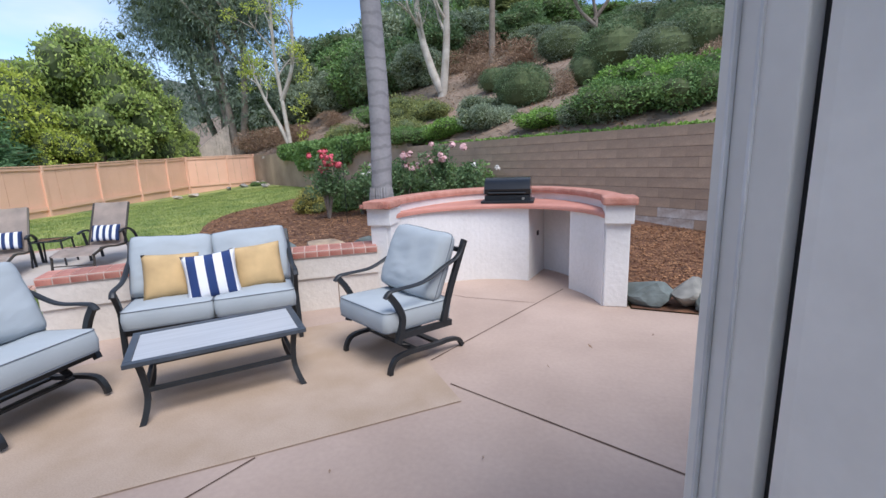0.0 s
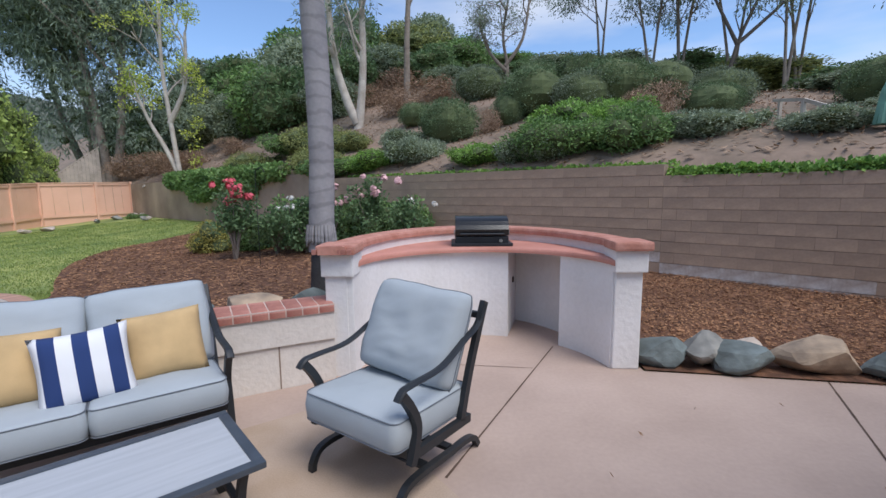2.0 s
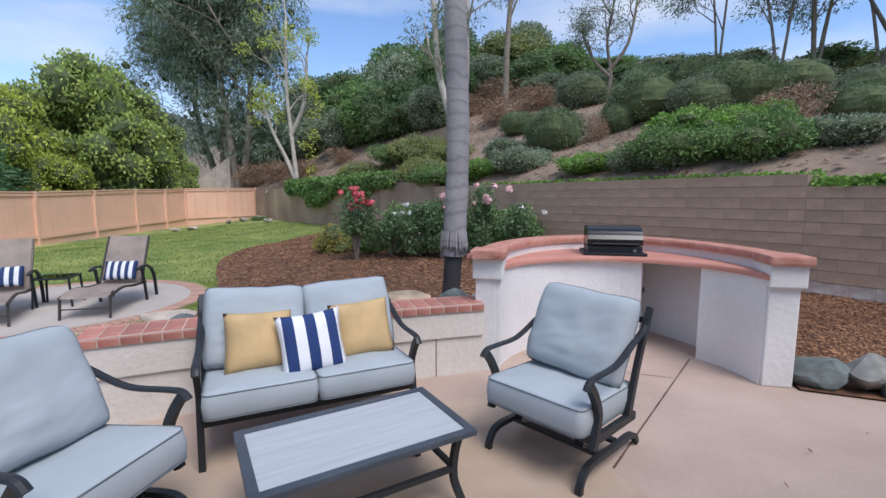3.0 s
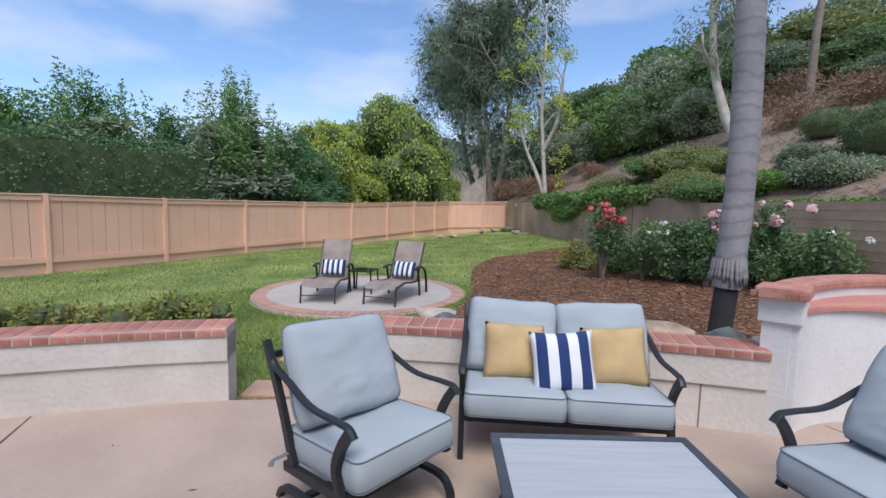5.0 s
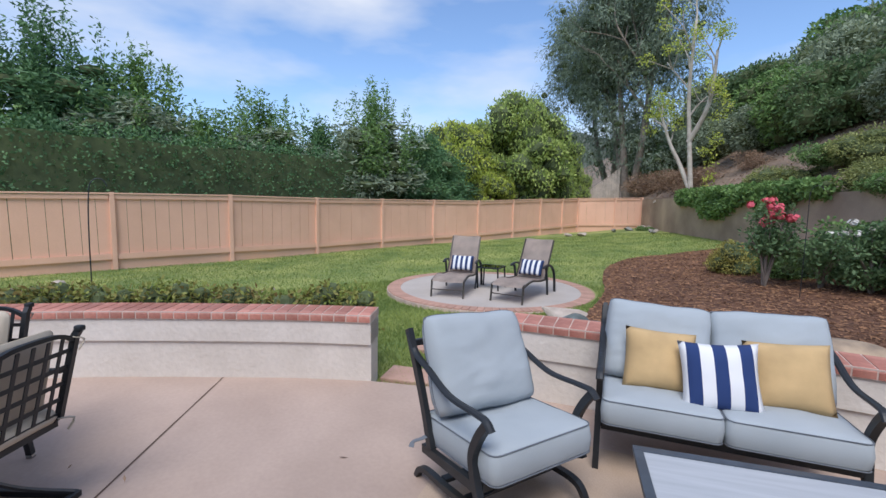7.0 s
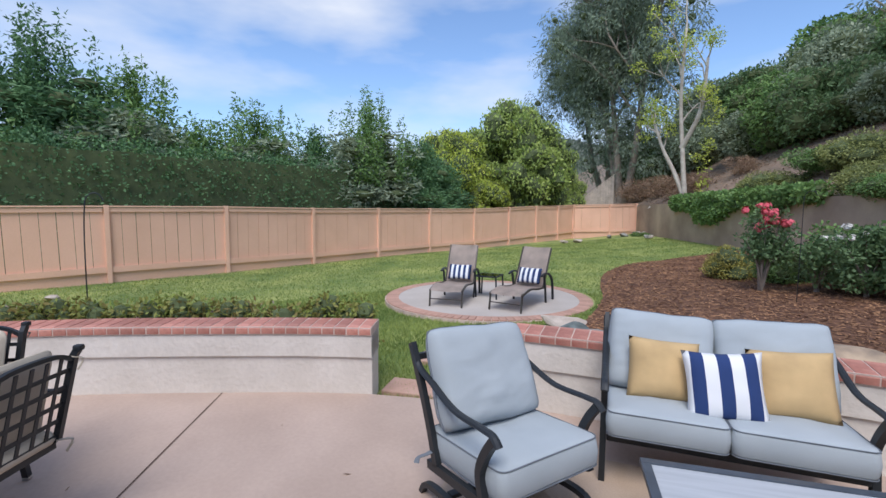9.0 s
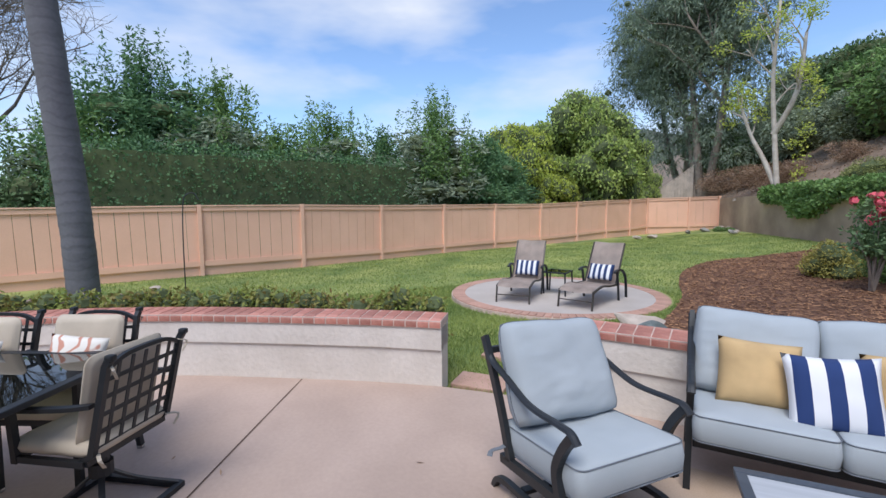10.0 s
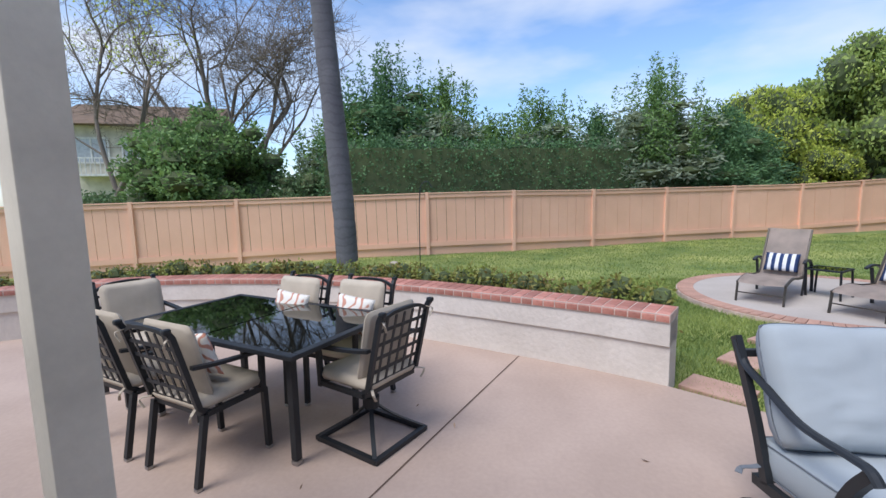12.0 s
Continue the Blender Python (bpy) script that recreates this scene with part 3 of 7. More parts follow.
def grill():
    g = thing("grill", "glossy black built-in gas grill on the counter", "grill", pose(0.0, 5.74, 0.942, 0, 0, 2))
    part("base", box((0.62, 0.48, 0.03), at(0, 0, 0.0), 0.006), METAL, g, "black rim of the grill")
    part("firebox", box((0.54, 0.40, 0.07), at(0, 0, 0.045), 0.008), METAL, g)
    bm = bmesh.new()
    n = 12
    prof = [(-0.21, 0.08), (-0.225, 0.13)] + [(-0.20 + 0.19 * (1 - math.cos(radians(a))), 0.15 + 0.09 * math.sin(radians(a))) for a in np.linspace(10, 90, 8)] + [(0.18, 0.235), (0.21, 0.20), (0.21, 0.08)]
    a = [bm.verts.new((-0.275, y, z)) for y, z in prof]
    c = [bm.verts.new((0.275, y, z)) for y, z in prof]
    for i in range(len(prof)):
        bm.faces.new((a[i], c[i], c[(i + 1) % len(prof)], a[(i + 1) % len(prof)]))
    bm.faces.new(a)
    bm.faces.new(c[::-1])
    bmesh.ops.recalc_face_normals(bm, faces=bm.faces[:])
    bm.transform(Matrix.Diagonal((0.98, 1, 1.18, 1)))
    lid = part("lid", bm, GLOSS, g, "glossy black rolled lid")
    part("handle", sweep([(-0.22, -0.235, 0.11), (0.22, -0.235, 0.11)], 0.02, 0.02, round_=True), METAL, lid)
    part("handle_end", box((0.012, 0.04, 0.05), at(0.277, -0.15, 0.12), 0.003), STEEL, lid)
    part("handle_end", box((0.012, 0.04, 0.05), at(-0.277, -0.15, 0.12), 0.003), STEEL, lid)
    part("knob", sweep([(0.19, -0.23, 0.04), (0.19, -0.2, 0.04)], 0.035, 0.035, round_=True, up=(1, 0, 0)), STEEL, g)


grill()

# ---- house: doorway where the walk begins, post by the dining table ----
GREY_TRIM = mat("grey_trim_paint", (0.80, 0.785, 0.765), 0.55, var=0.04, scale=2)
GREY_DOOR = mat("grey_door_paint", (0.87, 0.855, 0.835), 0.45, var=0.04, scale=2)
POST_PAINT = mat("post_paint", (0.86, 0.79, 0.67), 0.8, var=0.06, scale=1.5, bump=0.002)
HOUSE_STUCCO = mat("house_stucco", (0.55, 0.53, 0.50), 0.9, var=0.06, scale=2, bump=0.005)
DARK = mat("dark_rubber", (0.012, 0.012, 0.014), 0.7)
# ---- garden furniture ----
RUG = mat("woven_rug", (0.49, 0.375, 0.295), 0.95, var=0.2, scale=3, bump=0.002, bump_scale=120, color2=(0.42, 0.31, 0.225))
STRAP = mat("sling_mesh", (0.60, 0.50, 0.44), 0.8, var=0.06, scale=5, bump=0.0006, bump_scale=260)
BEIGE = mat("beige_cushion", (0.60, 0.52, 0.42), 0.95, var=0.04, scale=3, bump=0.0006, bump_scale=260)
MUSTARD = mat("mustard_cotton", (0.64, 0.44, 0.22), 0.95, var=0.05, scale=4, bump=0.0006, bump_scale=300)
PIPING = mat("grey_piping", (0.17, 0.19, 0.22), 0.9)
BRONZE = mat("bronze_metal", (0.075, 0.065, 0.055), 0.45, metal=0.4)
TABLE_TOP = mat("grey_wood_tile", (0.46, 0.48, 0.51), 0.5, var=0.05, scale=2.2, bump_scale=30, color2=(0.39, 0.41, 0.44))
_map = TABLE_TOP.node_tree.nodes.new("ShaderNodeMapping")
_map.inputs["Scale"].default_value = (1.0, 14.0, 1.0)
for _lk in [k for k in TABLE_TOP.node_tree.links if k.from_node.type == "TEX_COORD"]:
    _to = _lk.to_socket
    TABLE_TOP.node_tree.links.new(_lk.from_socket, _map.inputs["Vector"])
    TABLE_TOP.node_tree.links.new(_map.outputs["Vector"], _to)
FRAME_GREY = mat("table_frame_metal", (0.10, 0.12, 0.15), 0.4, metal=0.4)


def striped(name, light, dark, stripes, axis="X"):
    """Even stripes of woven colour across a pillow."""
    m = bpy.data.materials.new(name)
    m.use_nodes = True
    n, l = m.node_tree.nodes, m.node_tree.links
    b = n["Principled BSDF"]
    b.inputs["Roughness"].default_value = 0.95
    tc, sep = n.new("ShaderNodeTexCoord"), n.new("ShaderNodeSeparateXYZ")
    l.new(tc.outputs["Object"], sep.inputs["Vector"])
    mul, fr, gt = (n.new("ShaderNodeMath") for _ in range(3))
    mul.operation, fr.operation, gt.operation = "MULTIPLY", "FRACT", "GREATER_THAN"
    mul.inputs[1].default_value, gt.inputs[1].default_value = stripes, 0.5
    add = n.new("ShaderNodeMath")
    add.inputs[1].default_value = 0.75
    l.new(sep.outputs[axis], mul.inputs[0])
    l.new(mul.outputs[0], add.inputs[0])
    l.new(add.outputs[0], fr.inputs[0])
    l.new(fr.outputs[0], gt.inputs[0])
    mix = n.new("ShaderNodeMixRGB")
    mix.inputs["Color1"].default_value, mix.inputs["Color2"].default_value = (*light, 1), (*dark, 1)
    l.new(gt.outputs[0], mix.inputs["Fac"])
    l.new(mix.outputs["Color"], b.inputs["Base Color"])
    return m


STRIPE = striped("navy_stripe", (0.78, 0.78, 0.80), (0.020, 0.045, 0.15), 7.6)
STRIPE_SMALL = striped("navy_stripe_small", (0.74, 0.74, 0.76), (0.022, 0.045, 0.13), 10.5)


def patterned(name):
    m = mat(name, (0.74, 0.68, 0.62), 0.95, var=0.05)
    n, l = m.node_tree.nodes, m.node_tree.links
    tc, wv, rp = n.new("ShaderNodeTexCoord"), n.new("ShaderNodeTexWave"), n.new("ShaderNodeValToRGB")
    wv.inputs["Scale"].default_value, wv.inputs["Distortion"].default_value, wv.inputs["Detail Scale"].default_value = 3.0, 16, 1.6
    l.new(tc.outputs["Object"], wv.inputs["Vector"])
    rp.color_ramp.elements[0].color, rp.color_ramp.elements[1].color = (0.55, 0.27, 0.20, 1), (0.76, 0.72, 0.66, 1)
    rp.color_ramp.elements[0].position, rp.color_ramp.elements[1].position = 0.15, 0.3
    l.new(wv.outputs["Fac"], rp.inputs["Fac"])
    l.new(rp.outputs["Color"], n["Principled BSDF"].inputs["Base Color"])
    return m


CORAL = patterned("coral_print")


def soft_box(w, d, h, crown=0.02, n=10, m=10, rnd=0.035, seed=0.0, sag=0.0):
    """An upholstered cushion: rounded edges, crowned faces, slight wrinkles; origin at its base's middle."""
    bm = bmesh.new()
    layers = [(0.0, rnd), (rnd * 0.35, rnd * 0.3), (rnd, 0.0), (h / 2, -0.006), (h - rnd, 0.0), (h - rnd * 0.35, rnd * 0.3), (h, rnd)]

    def edge(inset):
        pts = []
        W, D, r = w / 2 - inset, d / 2 - inset, 0.045
        for cx, cy, a0 in ((W - r, D - r, 0), (-W + r, D - r, 90), (-W + r, -D + r, 180), (W - r, -D + r, 270)):
            for k in range(5):
                a = radians(a0 + 22.5 * k)
                pts.append((cx + r * math.cos(a), cy + r * math.sin(a)))
        full = []
        for i, p in enumerate(pts):
            q = pts[(i + 1) % len(pts)]
            k = max(1, int(math.dist(p, q) / 0.07))
            for j in range(k):
                full.append((p[0] + (q[0] - p[0]) * j / k, p[1] + (q[1] - p[1]) * j / k))
        return full

    base = edge(0)

    def ring(inset, z):
        k1, k2 = (w / 2 - inset) / (w / 2), (d / 2 - inset) / (d / 2)
        return [bm.verts.new((x * k1, y * k2, z + 0.004 * noise.noise((x * 9 + seed, y * 9, z * 9)))) for x, y in base]

    rings = [ring(i, z) for z, i in layers]
    for s in (0.90, 0.78, 0.64, 0.50, 0.36, 0.22, 0.10, 0.02):
        row = []
        for x, y in base:
            u, v = abs(x * s / (w / 2)), abs(y * s / (d / 2))
            z = h + crown * (1 - u ** 3) * (1 - v ** 3)
            fold = 0.012 * noise.noise((x * s * 5 + seed, y * s * 5, 2)) + 0.006 * noise.noise((x * s * 13 + seed, y * s * 9, 5))
            row.append(bm.verts.new((x * s, y * s, z + fold * (1 - max(u, v) ** 4))))
        rings.append(row)
    top = rings[-1]
    rb = [rings[0]]
    for s in (0.6, 0.2):
        rb.append([bm.verts.new((x * s, y * s, -crown * 0.6 * (1 - s * s))) for x, y in base])
    N = len(base)
    for a, b in list(zip(rings, rings[1:])) + list(zip(rb[1:], rb)):
        for j in range(N):
            bm.faces.new((a[j], a[(j + 1) % N], b[(j + 1) % N], b[j]))
    bm.faces.new(top)
    bm.faces.new(rb[-1][::-1])
    bmesh.ops.recalc_face_normals(bm, faces=bm.faces[:])
    return bm, base


def piping_loop(base, z, inset, r=0.0045, w=1, d=1):
    pts = [(x * (1 - inset), y * (1 - inset), z) for x, y in base]
    pts.append(pts[0])
    return sweep(pts, r * 2, r * 2, seg=5, round_=True)


def pillow_bm(w, h, t, n=14, seed=0.0, pinch=0.05):
    """A knife-edge scatter pillow standing in x, z with its corners drawn out."""
    bm = bmesh.new()
    sides = []
    for sgn in (-1, 1):
        g = []
        for j in range(n + 1):
            row = []
            for i in range(n + 1):
                u, v = 2 * i / n - 1, 2 * j / n - 1
                k = (1 - abs(u) ** 2.6) * (1 - abs(v) ** 2.6)
                x = u * w / 2 * (1 - pinch * (1 - v * v))
                z = v * h / 2 * (1 - pinch * (1 - u * u))
                y = sgn * t / 2 * max(k, 0) ** 0.5 + 0.008 * noise.noise((u * 2.4 + seed, v * 2.4, sgn)) * k
                row.append((x, y, z))
            g.append(row)
        sides.append(g)
    V = [[[None] * (n + 1) for _ in range(n + 1)] for _ in range(2)]
    for j in range(n + 1):
        for i in range(n + 1):
            if i in (0, n) or j in (0, n):
                V[0][j][i] = V[1][j][i] = bm.verts.new(sides[0][j][i])
            else:
                V[0][j][i], V[1][j][i] = bm.verts.new(sides[0][j][i]), bm.verts.new(sides[1][j][i])
    for j in range(n):
        for i in range(n):
            bm.faces.new((V[0][j][i], V[0][j][i + 1], V[0][j + 1][i + 1], V[0][j + 1][i]))
            bm.faces.new((V[1][j][i], V[1][j + 1][i], V[1][j + 1][i + 1], V[1][j][i + 1]))
    bmesh.ops.recalc_face_normals(bm, faces=bm.faces[:])
    return bm


def arm_line(x, yf=-0.37, z=0.60, yb=0.36, zb=0.85):
    """The arm's line: down from the back post, level, and curled over at its tip."""
    return curve_pts([(x, yb, zb), (x, yb - 0.07, zb - 0.10), (x, yb - 0.20, z + 0.10), (x, -0.05, z + 0.025), (x, yf + 0.10, z + 0.02), (x, yf + 0.02, z + 0.015), (x, yf - 0.02, z - 0.02)], 5)


def side_frame(p, x, legs, depth=0.0):
    part("arm", sweep(arm_line(x), 0.044, 0.024, round_=True), METAL, p)
    part("back_post", sweep(curve_pts([(x, 0.12, 0.27), (x, 0.20, 0.50), (x, 0.29, 0.70), (x, 0.37, 0.865)], 4), 0.03, 0.045, up=(0, 1, 0)), METAL, p)
    part("front_leg", sweep(curve_pts([(x, -0.36, 0.60), (x, -0.30, 0.52), (x, -0.255, 0.42), (x, -0.27, 0.32), (x, -0.30, 0.24 if not legs else 0.12)] + ([(x, -0.305, 0.0)] if legs else []), 4), 0.035, 0.04, up=(0, 1, 0)), METAL, p)
    part("seat_rail", sweep([(x, -0.29, 0.285), (x, 0.20, 0.255)], 0.03, 0.045), METAL, p)
    if legs:
        part("back_leg", sweep(curve_pts([(x, 0.14, 0.30), (x, 0.20, 0.15), (x, 0.27, 0.0)], 4), 0.035, 0.04, up=(0, 1, 0)), METAL, p)


def cushion_bm(w, h, t, seed=0.0, n=26):
    """A plump box cushion standing in x, z, with rounded corners and pulled creases."""
    bm = bmesh.new()
    V = [[[None] * (n + 1) for _ in range(n + 1)] for _ in range(2)]
    for side, sgn in enumerate((-1, 1)):
        for j in range(n + 1):
            for i in range(n + 1):
                rim = i in (0, n) or j in (0, n)
                if side and rim:
                    V[1][j][i] = V[0][j][i]
                    continue
                u, v = 2 * i / n - 1, 2 * j / n - 1
                k = max((1 - abs(u) ** 5) * (1 - abs(v) ** 5), 0)
                cut = 1 - 0.07 * abs(u * v) ** 4
                x = u * w / 2 * cut * (1 - 0.025 * (1 - v * v)) + 0.006 * noise.noise((v * 2.2, seed, 1))
                z = v * h / 2 * cut * (1 - 0.03 * (1 - u * u)) + 0.010 * noise.noise((u * 1.9, seed, 7))
                crease = (1 - abs(noise.noise((u * 1.6 + seed, v * 4.2 - u * 1.4, sgn * 2.0)))) ** 7
                fold = 0.016 * noise.noise((u * 1.7 + seed, v * 1.9, sgn)) - 0.011 * crease * (0.35 + 0.65 * max(-v, 0) + 0.4 * abs(u))
                y = sgn * (t / 2 * k ** 0.38 * (1.04 - 0.14 * v) + fold * k)
                V[side][j][i] = bm.verts.new((x, y, z))
    for j in range(n):
        for i in range(n):
            bm.faces.new((V[0][j][i], V[0][j][i + 1], V[0][j + 1][i + 1], V[0][j + 1][i]))
            bm.faces.new((V[1][j][i], V[1][j + 1][i], V[1][j + 1][i + 1], V[1][j][i + 1]))
    edge = [V[0][0][i].co.copy() for i in range(n)] + [V[0][j][n].co.copy() for j in range(n)] + [V[0][n][n - i].co.copy() for i in range(n)] + [V[0][n - j][0].co.copy() for j in range(n + 1)]
    bmesh.ops.recalc_face_normals(bm, faces=bm.faces[:])
    return bm, edge


def seat_parts(p, w, n, back_h=0.47):
    """n seat and n back cushions across the width w, each with its piping."""
    cw = (w + 0.01) / n
    for k in range(n):
        cx = -w / 2 - 0.005 + cw * (k + 0.5)
        bm, base = soft_box(cw - 0.006, 0.62, 0.15, 0.016, rnd=0.018, seed=k * 3.1)
        s = part("seat_cushion", bm, CUSHION, p, "", True, at(cx, -0.08, 0.300) @ pose(0, 0, 0, -3))
        part("piping", piping_loop(base, 0.143, 0.004, 0.0035), PIPING, s)
        part("piping", piping_loop(base, 0.006, 0.006, 0.0035), PIPING, s)
        bm, edge = cushion_bm(cw + 0.025, back_h + 0.07, 0.21, k * 5.7 + w)
        bk = part("back_cushion", bm, CUSHION, p, "", True, pose(cx, 0.160, 0.690 if n == 1 else 0.672, -23, 2.5 - 4 * k, 0))
        part("piping", sweep(edge, 0.007, 0.007, seg=5, round_=True), PIPING, bk)


LOVE = at(-2.19, 3.245, 0, 38.9)


def loveseat():
    p = thing("loveseat", "black metal loveseat with pale grey-blue cushions", "garden sofa", LOVE)
    w = 1.22
    for x in (-w / 2 - 0.02, w / 2 + 0.02):
        side_frame(p, x, True)
    part("front_rail", box((w, 0.03, 0.05), at(0, -0.29, 0.275), 0.004), METAL, p)
    part("back_rail", box((w, 0.03, 0.04), at(0, 0.20, 0.255), 0.004), METAL, p)
    part("top_rail", box((w, 0.03, 0.04), at(0, 0.345, 0.79), 0.004), METAL, p)
    for k in range(5):
        part("back_bar", sweep([(-0.48 + 0.24 * k, 0.21, 0.27), (-0.48 + 0.24 * k, 0.335, 0.79)], 0.02, 0.012, up=(0, 1, 0)), METAL, p)
    seat_parts(p, w, 2)
    return p


def club_chair(m, label):
    p = thing("club_chair", label, "garden armchair", m, "spring club chairs")
    w = 0.62
    for x in (-w / 2 - 0.02, w / 2 + 0.02):
        side_frame(p, x, False)
        xs = x * 0.9
        part("rocker_rail", sweep(curve_pts([(xs, -0.36, 0.012), (xs, -0.35, 0.06), (xs, -0.30, 0.115), (xs, -0.18, 0.125), (xs, 0.05, 0.105), (xs, 0.20, 0.10), (xs, 0.30, 0.075), (xs, 0.345, 0.012)], 4), 0.035, 0.03), METAL, p)
    part("front_rail", box((w, 0.03, 0.045), at(0, -0.29, 0.285), 0.004), METAL, p)
    part("back_rail", box((w, 0.03, 0.04), at(0, 0.20, 0.255), 0.004), METAL, p)
    part("top_rail", box((w, 0.03, 0.035), at(0, 0.345, 0.79), 0.004), METAL, p)
    for k in range(3):
        part("back_bar", sweep([(-0.16 + 0.16 * k, 0.21, 0.27), (-0.16 + 0.16 * k, 0.335, 0.79)], 0.02, 0.012, up=(0, 1, 0)), METAL, p)
    part("cross_bar", box((0.54, 0.05, 0.02), at(0, -0.12, 0.12), 0.003), METAL, p)
    part("cross_bar", box((0.54, 0.05, 0.02), at(0, 0.10, 0.105), 0.003), METAL, p)
    for sx in (-0.2, 0.2):
        part("spring_plate", sweep(curve_pts([(sx, -0.12, 0.13), (sx, -0.20, 0.17), (sx, -0.14, 0.22), (sx, 0.0, 0.25)], 4), 0.05, 0.008), METAL, p)
    seat_parts(p, w, 1, 0.48)
    return p


def coffee_table():
    p = thing("coffee_table", "black metal coffee table with grey wood-look top", "coffee table", at(-1.53, 2.538, 0, 44))
    L, D, H = 1.015, 0.57, 0.408
    for y in (-D / 2 + 0.022, D / 2 - 0.022):
        part("frame", box((L, 0.044, 0.028), at(0, y, H - 0.014), 0.004), FRAME_GREY, p)
    for x in (-L / 2 + 0.022, L / 2 - 0.022):
        part("frame", box((0.044, D - 0.088, 0.028), at(x, 0, H - 0.014), 0.004), FRAME_GREY, p)
    part("tabletop", box((L - 0.088, D - 0.088, 0.02), at(0, 0, H - 0.016), 0.001), TABLE_TOP, p, "grey wood-grain panel")
    for sx in (-1, 1):
        for sy in (-1, 1):
            x, y = sx * (L / 2 - 0.07), sy * (D / 2 - 0.05)
            part("leg", sweep(curve_pts([(x, y, 0.39), (x * 0.97, y * 0.9, 0.28), (x * 0.96, y * 0.88, 0.16), (x * 1.0, y * 1.0, 0.07), (x * 1.06, y * 1.10, 0.0)], 4), 0.032, 0.032, up=(sy, 0, 0)), METAL, p)
        x = sx * (L / 2 - 0.085)
        part("side_stretcher", sweep([(x, -D / 2 + 0.07, 0.20), (x, D / 2 - 0.07, 0.20)], 0.025, 0.025), METAL, p)
    for sy in (-1, 1):
        y = sy * (D / 2 - 0.075)
        part("stretcher", sweep([(-L / 2 + 0.09, y, 0.20), (L / 2 - 0.09, y, 0.20)], 0.025, 0.025), METAL, p)
    return p


def place(ob, label, category, m, group=""):
    ob.matrix_world = m
    return tagged(ob, label, category, group)


loveseat()
club_chair(at(-0.537, 3.357, 0, -31.9), "black metal rocking armchair with grey cushions before the bar")
chair_w = club_chair(at(-2.59, 1.955, 0, 91.5) @ pose(0, 0, 0, -2.5), "black metal rocking armchair with grey cushions on the rug")
part("tie", sweep(curve_pts([(-0.31, 0.16, 0.34), (-0.37, 0.15, 0.335), (-0.41, 0.17, 0.32), (-0.43, 0.16, 0.30)], 3), 0.028, 0.004), PIPING, chair_w, "loose grey fabric tie")
coffee_table()

# pillows on the loveseat, in its own frame
place(part("pillow", pillow_bm(0.41, 0.37, 0.15, seed=1), MUSTARD, None, "", True), "mustard yellow scatter pillow on the loveseat", "pillow", LOVE @ at(-0.30, -0.02, 0.62) @ pose(0, 0, 0, -20, 4, 8), "mustard pillows")
place(part("pillow", pillow_bm(0.41, 0.38, 0.15, seed=5), MUSTARD, None, "", True), "mustard yellow scatter pillow on the loveseat", "pillow", LOVE @ at(0.35, -0.02, 0.62) @ pose(0, 0, 0, -20, -5, -6), "mustard pillows")
place(part("pillow", pillow_bm(0.41, 0.40, 0.14, seed=9, pinch=0.09), STRIPE, None, "", True), "navy and white striped square pillow on the loveseat", "pillow", LOVE @ at(0.0, -0.15, 0.605) @ pose(0, 0, 0, -22, -4, 2))

# rug under the seating group
RUG_PTS = [(0.08, 2.68), (-1.0, 4.05), (-3.30, 2.27), (-2.21, 0.88)]
bm = bmesh.new()
bm.faces.new([bm.verts.new((x, y, 0.004)) for x, y in RUG_PTS])
if bm.faces[:][0].normal.z < 0:
    bmesh.ops.reverse_faces(bm, faces=bm.faces[:])
r = bmesh.ops.extrude_face_region(bm, geom=bm.faces[:])
bmesh.ops.translate(bm, vec=(0, 0, 0.005), verts=[v for v in r["geom"] if isinstance(v, bmesh.types.BMVert)])
bmesh.ops.recalc_face_normals(bm, faces=bm.faces[:])
tagged(part("rug", bm, RUG), "flat woven tan outdoor rug under the seating", "rug")

# ---- loungers ----


